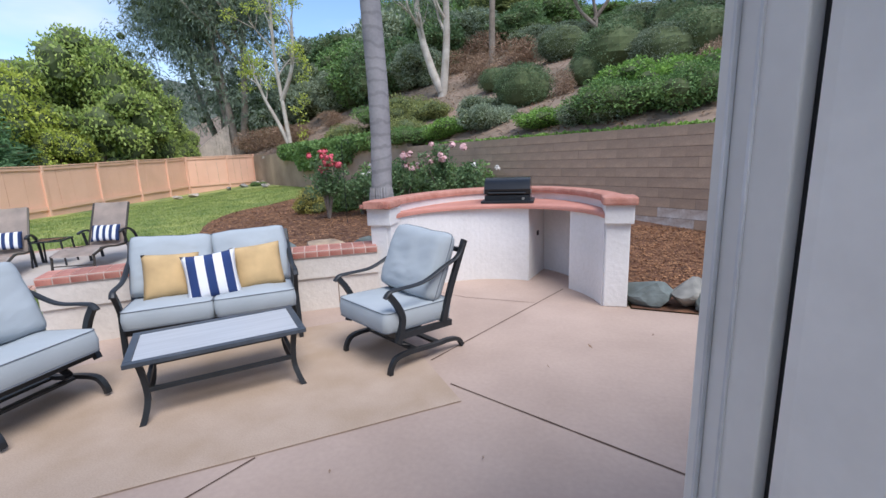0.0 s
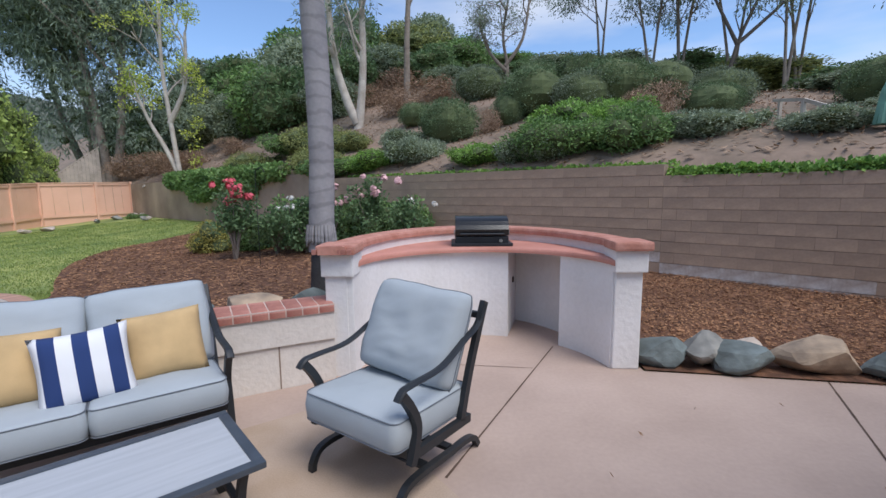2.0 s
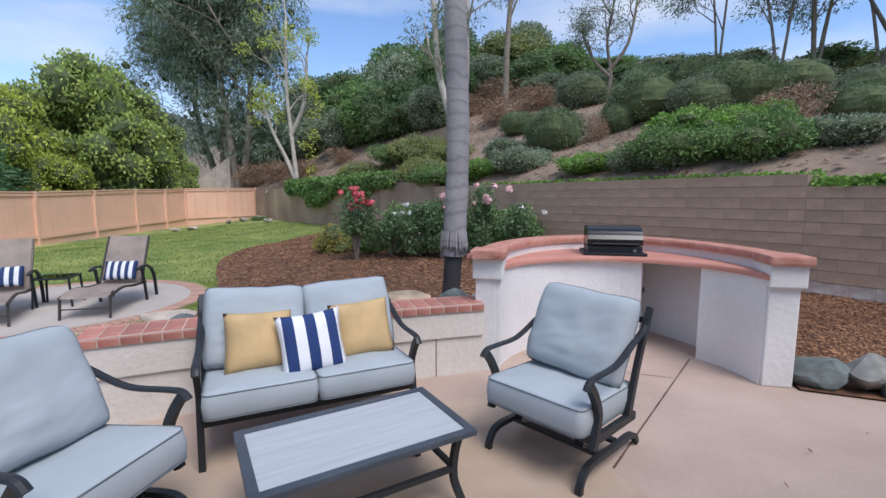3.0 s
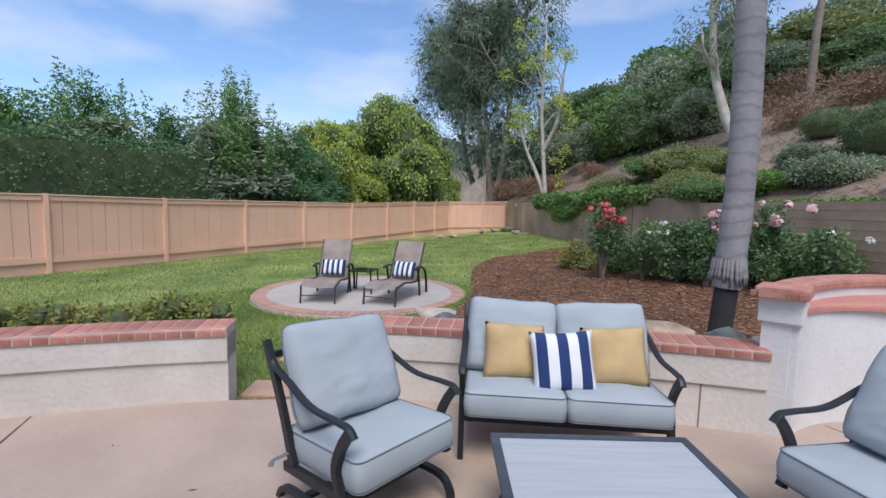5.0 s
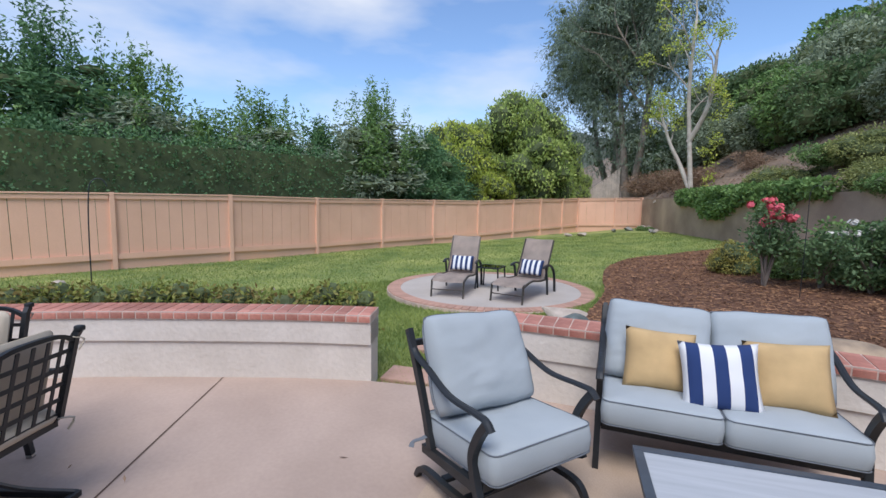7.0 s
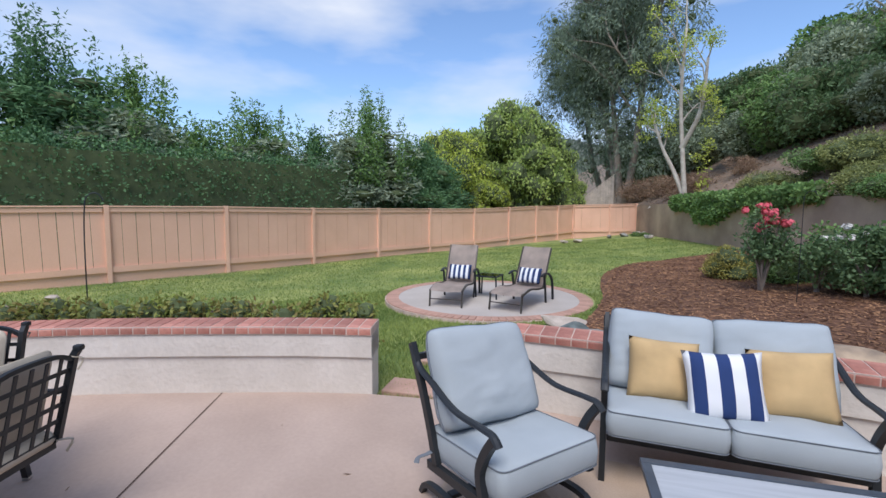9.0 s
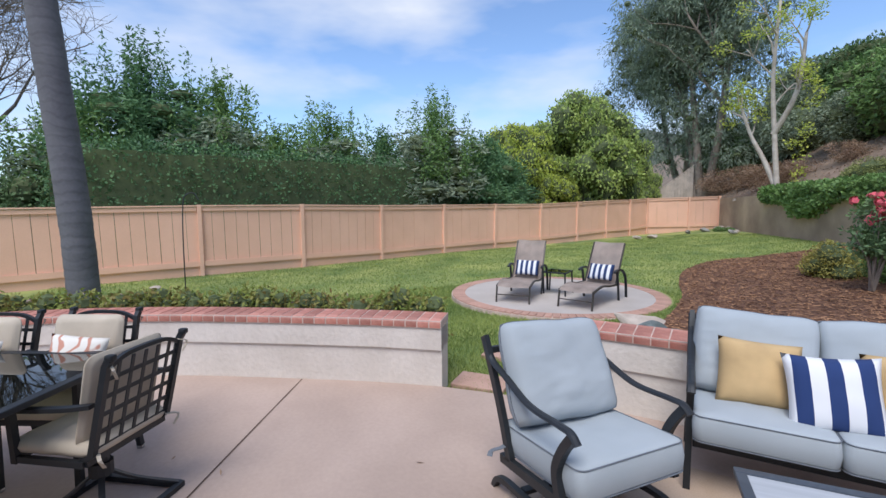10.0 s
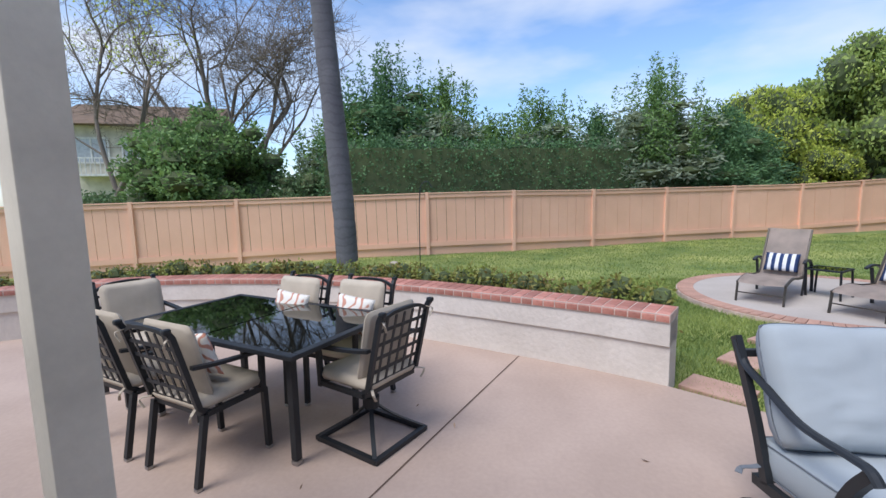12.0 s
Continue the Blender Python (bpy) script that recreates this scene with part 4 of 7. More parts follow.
def lounger(m):
    p = thing("sun_lounger", "brown sling sun lounger with raised back on the round pad", "sun lounger", m, "sun loungers")
    w = 0.56
    for sx in (-1, 1):
        x = sx * w / 2
        part("side_rail", sweep(curve_pts([(x, 0.0, 0.27), (x, 0.35, 0.33), (x, 0.7, 0.29), (x, 1.12, 0.27)], 4), 0.025, 0.03), BRONZE, p)
        part("back_rail", sweep([(x * 0.97, 1.0, 0.29), (x * 0.97, 1.38, 0.95)], 0.025, 0.025, up=(0, 1, 0)), BRONZE, p)
        part("front_leg", sweep([(x, 0.02, 0.27), (x, -0.02, 0.0)], 0.025, 0.025, up=(0, 1, 0)), BRONZE, p)
        part("rear_leg", sweep([(x * 1.08, 0.95, 0.50), (x * 1.08, 1.02, 0.25), (x * 1.1, 1.05, 0.0)], 0.03, 0.035, up=(0, 1, 0)), METAL, p)
        part("arm", sweep(curve_pts([(x * 1.1, 0.82, 0.50), (x * 1.1, 0.95, 0.53), (x * 1.1, 1.15, 0.51), (x * 1.1, 1.35, 0.36), (x * 1.1, 1.42, 0.0)], 5), 0.04, 0.025), METAL, p)
    part("front_bar", sweep([(-w / 2, 0, 0.13), (w / 2, 0, 0.13)], 0.018, 0.018, round_=True), BRONZE, p)
    g = curve_pts([(0, -0.02, 0.26), (0, 0.1, 0.315), (0, 0.35, 0.335), (0, 0.7, 0.28), (0, 1.02, 0.27)], 4)
    bm = bmesh.new()
    rows = [[bm.verts.new((x, v.y, v.z + dz)) for x, dz in ((-w / 2 + 0.012, 0.012), (0, 0.0), (w / 2 - 0.012, 0.012))] for v in g]
    for r0, r1 in zip(rows, rows[1:]):
        for k in range(2):
            bm.faces.new((r0[k], r0[k + 1], r1[k + 1], r1[k]))
    bmesh.ops.solidify(bm, geom=bm.faces[:], thickness=0.006)
    part("seat_sling", bm, STRAP, p, "brown woven sling seat")
    bm = bmesh.new()
    rows = [[bm.verts.new((x, 1.0 + 0.39 * t, 0.285 + 0.68 * t - d)) for x, d in ((-w / 2 + 0.02, 0), (0, 0.012), (w / 2 - 0.02, 0))] for t in np.linspace(0, 1, 5)]
    for r0, r1 in zip(rows, rows[1:]):
        for k in range(2):
            bm.faces.new((r0[k], r0[k + 1], r1[k + 1], r1[k]))
    bmesh.ops.solidify(bm, geom=bm.faces[:], thickness=0.006)
    part("back_sling", bm, STRAP, p, "brown woven sling back")
    return p


L1 = at(-7.15, 4.31, PAD_Z + 0.012, 44)
L2 = at(-6.40, 4.99, PAD_Z + 0.012, 27)
lounger(L1)
lounger(L2)
for m in (L1, L2):
    place(part("pillow", pillow_bm(0.44, 0.30, 0.12, seed=3), STRIPE_SMALL, None, "", True), "navy and white striped pillow on a lounger", "pillow", m @ at(0, 1.02, 0.47) @ pose(0, 0, 0, -28), "lounger pillows")


def side_table(m):
    p = thing("side_table", "small dark metal side table between the loungers", "side table", m)
    s = 0.45
    for sx in (-1, 1):
        for sy in (-1, 1):
            part("leg", sweep([(sx * s / 2 * 0.9, sy * s / 2 * 0.9, 0.40), (sx * s / 2, sy * s / 2, 0.0)], 0.022, 0.022), METAL, p)
    for k in (-1, 1):
        part("frame", box((s, 0.025, 0.025), at(0, k * s / 2 * 0.93, 0.41), 0.003), METAL, p)
        part("frame", box((0.025, s * 0.9, 0.025), at(k * s / 2 * 0.93, 0, 0.41), 0.003), METAL, p)
    part("top", box((s * 0.88, s * 0.88, 0.006), at(0, 0, 0.416)), DARK_GLASS, p, "dark glass top")


DARK_GLASS = bpy.data.materials.new("dark_glass")
DARK_GLASS.use_nodes = True
_n, _l = DARK_GLASS.node_tree.nodes, DARK_GLASS.node_tree.links
_b = _n["Principled BSDF"]
_b.inputs["Base Color"].default_value = (0.012, 0.015, 0.014, 1)
_b.inputs["Roughness"].default_value = 0.03
_t = _n.new("ShaderNodeBsdfTransparent")
_t.inputs["Color"].default_value = (0.42, 0.43, 0.36, 1)
_fr = _n.new("ShaderNodeFresnel")
_fr.inputs["IOR"].default_value = 1.6
_mx = _n.new("ShaderNodeMixShader")
_g = _n.new("ShaderNodeBsdfGlossy")
_g.inputs["Roughness"].default_value = 0.02
_half = _n.new("ShaderNodeMixShader")
_half.inputs["Fac"].default_value = 0.72
_l.new(_b.outputs["BSDF"], _half.inputs[1])
_l.new(_t.outputs["BSDF"], _half.inputs[2])
_l.new(_fr.outputs["Fac"], _mx.inputs["Fac"])
_l.new(_half.outputs["Shader"], _mx.inputs[1])
_l.new(_g.outputs["BSDF"], _mx.inputs[2])
_l.new(_mx.outputs["Shader"], _n["Material Output"].inputs["Surface"])
side_table(at(-7.55, 5.50, PAD_Z + 0.012, 35))

# ---- dining set ----


def dining_table():
    p = thing("dining_table", "black metal patio dining table with dark glass top", "dining table", at(-3.79, -1.18, 0, 66.3))
    L, D, H = 1.66, 0.98, 0.72
    for s in (-1, 1):
        part("frame", box((L, 0.05, 0.03), at(0, s * (D / 2 - 0.025), H - 0.015), 0.006), METAL, p)
        part("frame", box((0.05, D - 0.10, 0.03), at(s * (L / 2 - 0.025), 0, H - 0.015), 0.006), METAL, p)
        part("apron", box((L - 0.30, 0.02, 0.05), at(0, s * (D / 2 - 0.13), H - 0.06)), METAL, p)
        part("apron", box((0.02, D - 0.26, 0.05), at(s * (L / 2 - 0.15), 0, H - 0.06)), METAL, p)
        part("pane", box((L / 2 - 0.06, D - 0.10, 0.008), at(s * (L / 4 - 0.02), 0, H - 0.007)), DARK_GLASS, p, "dark tinted glass top")
    part("mid_bar", box((0.03, D - 0.10, 0.03), at(0, 0, H - 0.028)), METAL, p)
    for sx in (-1, 1):
        for sy in (-1, 1):
            x, y = sx * (L / 2 - 0.15), sy * (D / 2 - 0.13)
            leg = part("leg", box((0.045, 0.045, 0.66), at(x, y, 0.36), 0.005), METAL, p)
            part("foot", box((0.05, 0.05, 0.03), at(x, y, 0.015), 0.008), STEEL, leg, "worn silver foot cap")


def lattice(p, w=0.42, z0=0.44, z1=0.865, y0=0.20, y1=0.31):
    def P(u, v):
        return (u * w / 2, y0 + (y1 - y0) * v, z0 + (z1 - z0) * v)
    for s in (-1, 1):
        part("back_post", sweep([(s * w / 2, y0 - 0.06, 0.40), P(s, 0), P(s, 0.5), P(s, 1), (s * w / 2, y1 + 0.02, z1 + 0.03)], 0.026, 0.03, up=(0, 1, 0)), METAL, p)
        part("finial", box((0.035, 0.04, 0.03), at(s * w / 2, y1 + 0.025, z1 + 0.04), 0.01), METAL, p)
    part("top_rail", sweep(curve_pts([P(-1, 0.95), (-w / 4, y1, z1 + 0.025), (w / 4, y1, z1 + 0.025), P(1, 0.95)], 4), 0.02, 0.022, up=(0, 1, 0)), METAL, p)
    for k in range(5):
        v = 0.04 + 0.2 * k
        part("slat", sweep([P(-1, v), P(0, v), P(1, v)], 0.006, 0.020, up=(0, 0, 1)), METAL, p)
    for k in range(5):
        u = -0.68 + 0.34 * k
        part("slat", sweep([P(u, 0.0), P(u, 1.02)], 0.018, 0.006, up=(0, 1, 0)), METAL, p)


def dining_chair(m, label, swivel=False):
    p = thing("dining_chair", label, "dining chair", m, "chairs round the dining table")
    w = 0.46
    lattice(p, w - 0.02)
    for s in (-1, 1):
        x = s * w / 2
        part("arm", sweep(curve_pts([(x, 0.23, 0.68), (x * 1.06, 0.10, 0.665), (x * 1.08, -0.10, 0.65), (x * 1.06, -0.22, 0.645)], 4), 0.035, 0.02), METAL, p)
        part("arm_support", sweep([(x * 1.04, -0.20, 0.64), (x, -0.20, 0.38)], 0.03, 0.03, up=(0, 1, 0)), METAL, p)
        part("seat_rail", sweep([(x, -0.22, 0.40), (x, 0.17, 0.40)], 0.025, 0.03), METAL, p)
        if not swivel:
            for y0, y1 in ((-0.21, -0.22), (0.18, 0.25)):
                leg = part("leg", sweep([(x, y0, 0.40), (x, y1, 0.02)], 0.032, 0.032, up=(0, 1, 0)), METAL, p)
                part("foot", box((0.036, 0.036, 0.02), at(x, y1, 0.01), 0.006), STEEL, leg)
    part("front_rail", box((w, 0.025, 0.03), at(0, -0.21, 0.40)), METAL, p)
    part("rear_rail", box((w, 0.025, 0.03), at(0, 0.17, 0.40)), METAL, p)
    if swivel:
        part("column", sweep([(0, 0, 0.40), (0, 0, 0.26)], 0.08, 0.08, round_=True, seg=12), METAL, p)
        part("column", sweep([(0, 0, 0.27), (0, 0, 0.20)], 0.11, 0.11, round_=True, seg=12), METAL, p)
        for sx in (-1, 1):
            part("base_bar", sweep([(sx * 0.23, -0.25, 0.018), (sx * 0.23, 0.25, 0.018)], 0.035, 0.03), METAL, p)
            part("base_bar", sweep([(-0.245, sx * 0.25, 0.018), (0.245, sx * 0.25, 0.018)], 0.035, 0.028), METAL, p)
            for sy in (-1, 1):
                part("base_strut", sweep(curve_pts([(0, 0, 0.24), (sx * 0.10, sy * 0.10, 0.13), (sx * 0.23, sy * 0.24, 0.03)], 4), 0.028, 0.012), METAL, p)
    bm, base = soft_box(w - 0.005, 0.45, 0.065, 0.012, rnd=0.02, seed=m.translation.x)
    part("seat_cushion", bm, BEIGE, p, "", True, at(0, -0.02, 0.42))
    bm, base = soft_box(w - 0.03, 0.44, 0.045, 0.010, rnd=0.02, seed=m.translation.y)
    part("back_cushion", bm, BEIGE, p, "", True, pose(0, 0.185, 0.675, 90 - 13, 0, 0) @ at(0, 0, 0.005))
    for s in (-1, 1):
        part("tie", sweep(curve_pts([(s * 0.2, 0.31, 0.865), (s * 0.225, 0.35, 0.85), (s * 0.20, 0.34, 0.80)], 3), 0.012, 0.004), BEIGE, p)
        part("tie", sweep(curve_pts([(s * 0.2, 0.21, 0.44), (s * 0.24, 0.26, 0.43), (s * 0.21, 0.25, 0.38)], 3), 0.016, 0.004), BEIGE, p)
    return p


dining_table()
DIN = [(at(-3.245, -1.25, 0, -113.6), "black lattice-back dining chair with beige cushions and print pillow", False),
       (at(-3.50, -1.86, 0, -113.6), "black lattice-back dining chair with beige cushions, tucked in", False),
       (at(-4.20, -1.19, 0, 66.4), "black lattice-back dining chair with beige cushion facing the house", False),
       (at(-4.03, -0.62, 0, 66.4), "black lattice-back dining chair with beige cushion facing the house", False),
       (at(-4.13, -2.33, 0, 148), "black lattice-back dining chair with beige cushion at the table's end", False),
       (at(-3.52, -0.33, 0, -30.7), "black swivel dining chair with lattice back and square base", True)]
for m, label, sw in DIN:
    dining_chair(m, label, sw)
for m, s in ((DIN[0][0], 2), (DIN[2][0], 4), (DIN[3][0], 6)):
    place(part("pillow", pillow_bm(0.34, 0.28, 0.10, seed=s), CORAL, None, "", True), "cream pillow with a faint coral print on a dining chair", "pillow", m @ at(0.02, 0.05, 0.665) @ pose(0, 0, 0, -16, 6, 4), "print pillows")
# ---- house: wall end, doorway jamb and porch post ----
HD = Vector((-0.87, -0.49))
HANG = math.degrees(math.atan2(HD.y, HD.x))


def house_line(s, off=0.0):
    """s metres along the house wall from the doorway, off metres outwards."""
    return 0.93 + HD.x * s - 0.49 * off, 0.955 + HD.y * s + 0.87 * off


def house():
    jx, jy = house_line(-0.02, -0.03)
    j = thing("door_frame", "grey painted sliding door frame with grooves and rubber seal", "door frame", at(jx, jy, 0, HANG))
    part("jamb", box((0.16, 0.022, 2.2), at(0.0, -0.043, 1.1), 0.003), GREY_TRIM, j)
    part("jamb", box((0.152, 0.032, 2.2), at(0.0, -0.016, 1.1), 0.003), GREY_TRIM, j)
    part("jamb", box((0.16, 0.054, 2.2), at(0.0, 0.028, 1.1), 0.003), GREY_TRIM, j)
    for y in (-0.0335, 0.0025):
        part("stop", box((0.008, 0.005, 2.2), at(0.080, y, 1.1), 0.001), WHITE_LINE, j)
    part("seal", box((0.03, 0.011, 2.2), at(0.045, 0.0615, 1.1)), DARK, j)
    inner = part("wall_house_inner", box((1.3, 0.15, 2.66), None, 0.022), GREY_DOOR)
    inner.matrix_world = at(jx, jy, 0, HANG) @ at(-0.57, 0.143, 1.33)
    tagged(inner, "smooth grey inner wall end beside the doorway", kind="structure")
    # plain walls that close the house off behind the walk
    for s0, s1, z0, z1, name in ((-6.5, -0.12, 0, 2.7, "wall_house_east"), (1.25, 2.2, 0, 2.7, "wall_house_west"), (-0.12, 1.25, 2.15, 2.7, "wall_house_lintel")):
        a, b = house_line(s0), house_line(s1)
        c, e = house_line(s0, -0.18), house_line(s1, -0.18)
        tagged(part(name, solid_between([a, b], [c, e], z0, z1), HOUSE_STUCCO), "plain grey stucco house wall", kind="structure")
    a, b = house_line(2.2), (-1.2, -6.5)
    tagged(part("wall_house_side", solid_between([a, b], [(a[0] + 0.18, a[1]), (b[0] + 0.18, b[1])], 0, 2.7), HOUSE_STUCCO), "plain grey stucco house wall", kind="structure")
    # added unseen slab: blocks sky, but stops 1.8 m short to light the doorway
    bm = bmesh.new()
    lo = [house_line(-6.5, -1.8), house_line(2.0, -1.8), (-1.0, -6.5), (6, -6.5)]
    A = [bm.verts.new((x, y, 2.7)) for x, y in lo]
    Bv = [bm.verts.new((x, y, 2.9)) for x, y in lo]
    bm.faces.new(A[::-1])
    bm.faces.new(Bv)
    for i in range(4):
        bm.faces.new((A[i], A[(i + 1) % 4], Bv[(i + 1) % 4], Bv[i]))
    bmesh.ops.recalc_face_normals(bm, faces=bm.faces[:])
    tagged(part("ceiling_house", bm, HOUSE_STUCCO), "unseen house ceiling slab, set back to let skylight onto the doorway", kind="structure")
    p = thing("porch_post", "square grey-painted porch post beside the dining table", "post", at(POST_AT[0], POST_AT[1], 0, POST_RZ))
    part("shaft", box((POST_W, POST_W, 3.3), at(0, 0, 1.65), 0.006), POST_PAINT, p)
    part("foot_trim", box((POST_W + 0.04, POST_W + 0.04, 0.12), at(0, 0, 0.06), 0.006), POST_PAINT, p)


WHITE_LINE = mat("pale_trim_edge", (0.68, 0.69, 0.72), 0.5, var=0.03)
POST_AT, POST_RZ, POST_W = (-2.249, -1.122), -30, 0.17
house()

# ---- rocks ----
ROCK_MATS = [mat("rock_blue", (0.19, 0.23, 0.23), 0.85, var=0.35, scale=4, bump=0.03, bump_scale=7, color2=(0.09, 0.105, 0.10)),
             mat("rock_tan", (0.48, 0.36, 0.25), 0.9, var=0.25, scale=5, bump=0.03, bump_scale=7, color2=(0.22, 0.17, 0.13)),
             mat("rock_grey", (0.32, 0.31, 0.28), 0.9, var=0.3, scale=5, bump=0.03, bump_scale=7, color2=(0.15, 0.15, 0.14)),
             mat("rock_pale", (0.55, 0.47, 0.40), 0.9, var=0.2, scale=5, bump=0.01, bump_scale=14, color2=(0.40, 0.33, 0.28))]


def rock(x, y, z, sx, sy, sz, rz, mi, seed, label):
    bm = bmesh.new()
    bmesh.ops.create_icosphere(bm, subdivisions=3, radius=0.5)
    rg = random.Random(seed)
    planes = [(Vector((rg.gauss(0, 1), rg.gauss(0, 1), rg.gauss(0, 0.8))).normalized(), rg.uniform(0.24, 0.38)) for _ in range(15)]
    for v in bm.verts:
        for n, d in planes:
            k = v.co.dot(n)
            if k > d:
                v.co -= n * (k - d) * 0.92
        v.co *= 1 + 0.06 * noise.noise(v.co * 5 + Vector((seed, 0, 0)))
        v.co.x, v.co.y, v.co.z = v.co.x * sx * 1.38, v.co.y * sy * 1.3, v.co.z * sz * 0.98
    ob = part("rock", bm, ROCK_MATS[mi])
    ob.matrix_world = at(x, y, z, rz)
    return tagged(ob, label, "rock", "edging rocks")


ROCKS = [(1.47, 4.76, .46, .34, .32, 0, 0), (1.83, 4.74, .38, .34, .36, 10, 2), (2.10, 4.66, .54, .36, .32, -8, 0), (2.62, 4.60, .64, .36, .38, -6, 1), (3.25, 4.48, .60, .36, .30, -14, 0),
         (3.85, 4.45, .5, .4, .32, 5, 2), (4.5, 4.25, .55, .4, .3, -10, 1), (2.30, 4.98, .34, .2, .2, 20, 3)]
for k, (x, y, a, b, c, rz, mi) in enumerate(ROCKS):
    rock(x, y, c * 0.38, a, b, c, rz, mi, k + 3, ("blue-green", "tan", "grey", "pale")[mi] + " edging boulder between patio and mulch bed")
for k, (x, y, z, a, c, mi) in enumerate([(-2.05, 4.75, .50, .50, .34, 1), (-1.62, 4.95, .45, .38, .36, 0), (-2.5, 4.6, .47, .42, .32, 0), (-2.95, 4.35, .42, .42, .3, 2), (-1.35, 5.2, .42, .25, .25, 3), (-5.15, 5.0, .05, .62, .24, 3), (-4.72, 4.75, .08, .5, .26, 0), (-4.25, 4.6, .12, .45, .28, 2), (-3.75, 4.5, .2, .5, .3, 3), (-3.35, 4.45, .3, .4, .3, 1)]):
    rock(x, y, z, a, a * 0.7, c, k * 40, mi, k + 40, ("blue-green", "tan", "grey", "pale")[mi] + " boulder in the mulch bed behind the low wall")
for k, (x, y, a) in enumerate([(-16.6, 21.2, .5), (-16.3, 21.9, .6), (-15.9, 22.0, .45), (-16.9, 20.4, .4), (-16.7, 17.8, .5), (-16.9, 17.0, .4), (-14.5, 20.2, .35), (-14.1, 20.0, .3), (-15.4, 21.8, .4), (-14.0, 19.6, .3)]):
    rock(x, y, terrain(x, y) + 0.1, a, a * .7, a * .6, k * 50, 3 if k % 3 else 2, k + 70, "pale rock at the far edge of the lawn")
rock(-11.9, -1.7, terrain(-11.9, -1.7) + 0.05, .35, .25, .15, 10, 3, 91, "pale stone at the foot of the fence")

# stepping pavers in the gap
PAVE = mat("pink_paver", (0.52, 0.33, 0.26), 0.9, var=0.12, scale=4, bump=0.002, color2=(0.44, 0.27, 0.21))
for k, (x, y, rz) in enumerate([(-4.42, 2.33, 45), (-5.0, 2.95, 40), (-5.55, 3.56, 34)]):
    ob = part("stepping_stone", box((0.50, 0.34, 0.07), None, 0.012), PAVE)
    ob.matrix_world = at(x, y, terrain(x, y) + 0.012, rz)
    tagged(ob, "pinkish concrete stepping stone in the lawn", "stepping stone", "stepping stones")

# ---- greenery ----
RNG = np.random.default_rng(11)
L_DARK = leaf_mat("leaf_dark", (0.22, 0.33, 0.145), (0.085, 0.15, 0.068))
L_HEDGE = leaf_mat("leaf_hedge", (0.176, 0.32, 0.136), (0.064, 0.144, 0.072))
L_MID = leaf_mat("leaf_mid", (0.261, 0.406, 0.131), (0.087, 0.174, 0.061))
L_LIME = leaf_mat("leaf_lime", (0.70, 0.74, 0.15), (0.30, 0.40, 0.08), trans=0.35)
L_GREY = leaf_mat("leaf_greygreen", (0.39, 0.45, 0.31), (0.165, 0.215, 0.145))
L_EUC = leaf_mat("leaf_eucalyptus", (0.299, 0.369, 0.264), (0.124, 0.166, 0.124))
L_OLIVE = leaf_mat("leaf_olive", (0.377, 0.403, 0.143), (0.169, 0.195, 0.072))
L_IVY = leaf_mat("leaf_ivy", (0.312, 0.504, 0.108), (0.096, 0.204, 0.054))
L_DRY = leaf_mat("leaf_dry", (0.44, 0.297, 0.198), (0.22, 0.143, 0.099), trans=0.1)
L_TREE = leaf_mat("leaf_tree", (0.56, 0.66, 0.19), (0.18, 0.28, 0.085), trans=0.32)
# dark colour for filler bodies that stand in for shade inside foliage
SHADE_CORE = mat("foliage_shade_core", (0.11, 0.14, 0.06), 1.0, var=0.3, scale=4, color2=(0.07, 0.09, 0.04))
BARK = mat("grey_bark", (0.30, 0.25, 0.21), 0.95, var=0.25, scale=5, bump=0.012, bump_scale=12, color2=(0.20, 0.16, 0.13))
TWIG = mat("twig_bark", (0.27, 0.22, 0.18), 0.95, var=0.25, scale=1.0, color2=(0.13, 0.11, 0.095))
BARK_PALE = mat("pale_bark", (0.55, 0.50, 0.44), 0.9, var=0.18, scale=3, bump=0.006, bump_scale=14, color2=(0.38, 0.32, 0.27))
BARK_DARK = mat("dark_bark", (0.12, 0.10, 0.085), 0.95, var=0.25, scale=4, bump=0.01, bump_scale=12)
PETAL_RED = mat("petal_coral", (0.88, 0.15, 0.19), 0.7, var=0.15)
PETAL_PINK = mat("petal_pink", (0.80, 0.48, 0.48), 0.7, var=0.12)
PETAL_WHITE = mat("petal_white", (0.80, 0.76, 0.70), 0.7, var=0.08)


def clumpy(rng, w, d, h, n, size, lift=0.0, round_top=True):
    """n clumps filling a rounded crown w by d by h that stands on z = lift."""
    out = []
    for _ in range(n):
        v = rng.normal(size=3)
        v /= np.linalg.norm(v)
        r = rng.uniform(0.35, 1.0) ** 0.6
        s = size * rng.uniform(0.6, 1.25)
        x, y, z = v * r
        z = z * 0.5 + 0.5
        out.append((x * (w / 2 - s * 0.5), y * (d / 2 - s * 0.5), lift + max(s * 0.35, z * (h - s * 0.7)), s, s, s * rng.uniform(0.6, 0.95)))
    return out


def plant_mesh(name, rng, w, d, h, n, size, per, length, width, leafm, core=0.72, lift=0.0, extra=None, shell=0.55, flat=0.0, droop=0.0):
    g = Geo()
    cl = clumpy(rng, w, d, h, n, size, lift)
    # dark blobs in the clumps paint the shade between leaves
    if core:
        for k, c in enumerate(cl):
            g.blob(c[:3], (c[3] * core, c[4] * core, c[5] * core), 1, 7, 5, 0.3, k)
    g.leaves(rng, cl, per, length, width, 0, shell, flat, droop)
    return g.mesh(name, [leafm, SHADE_CORE])


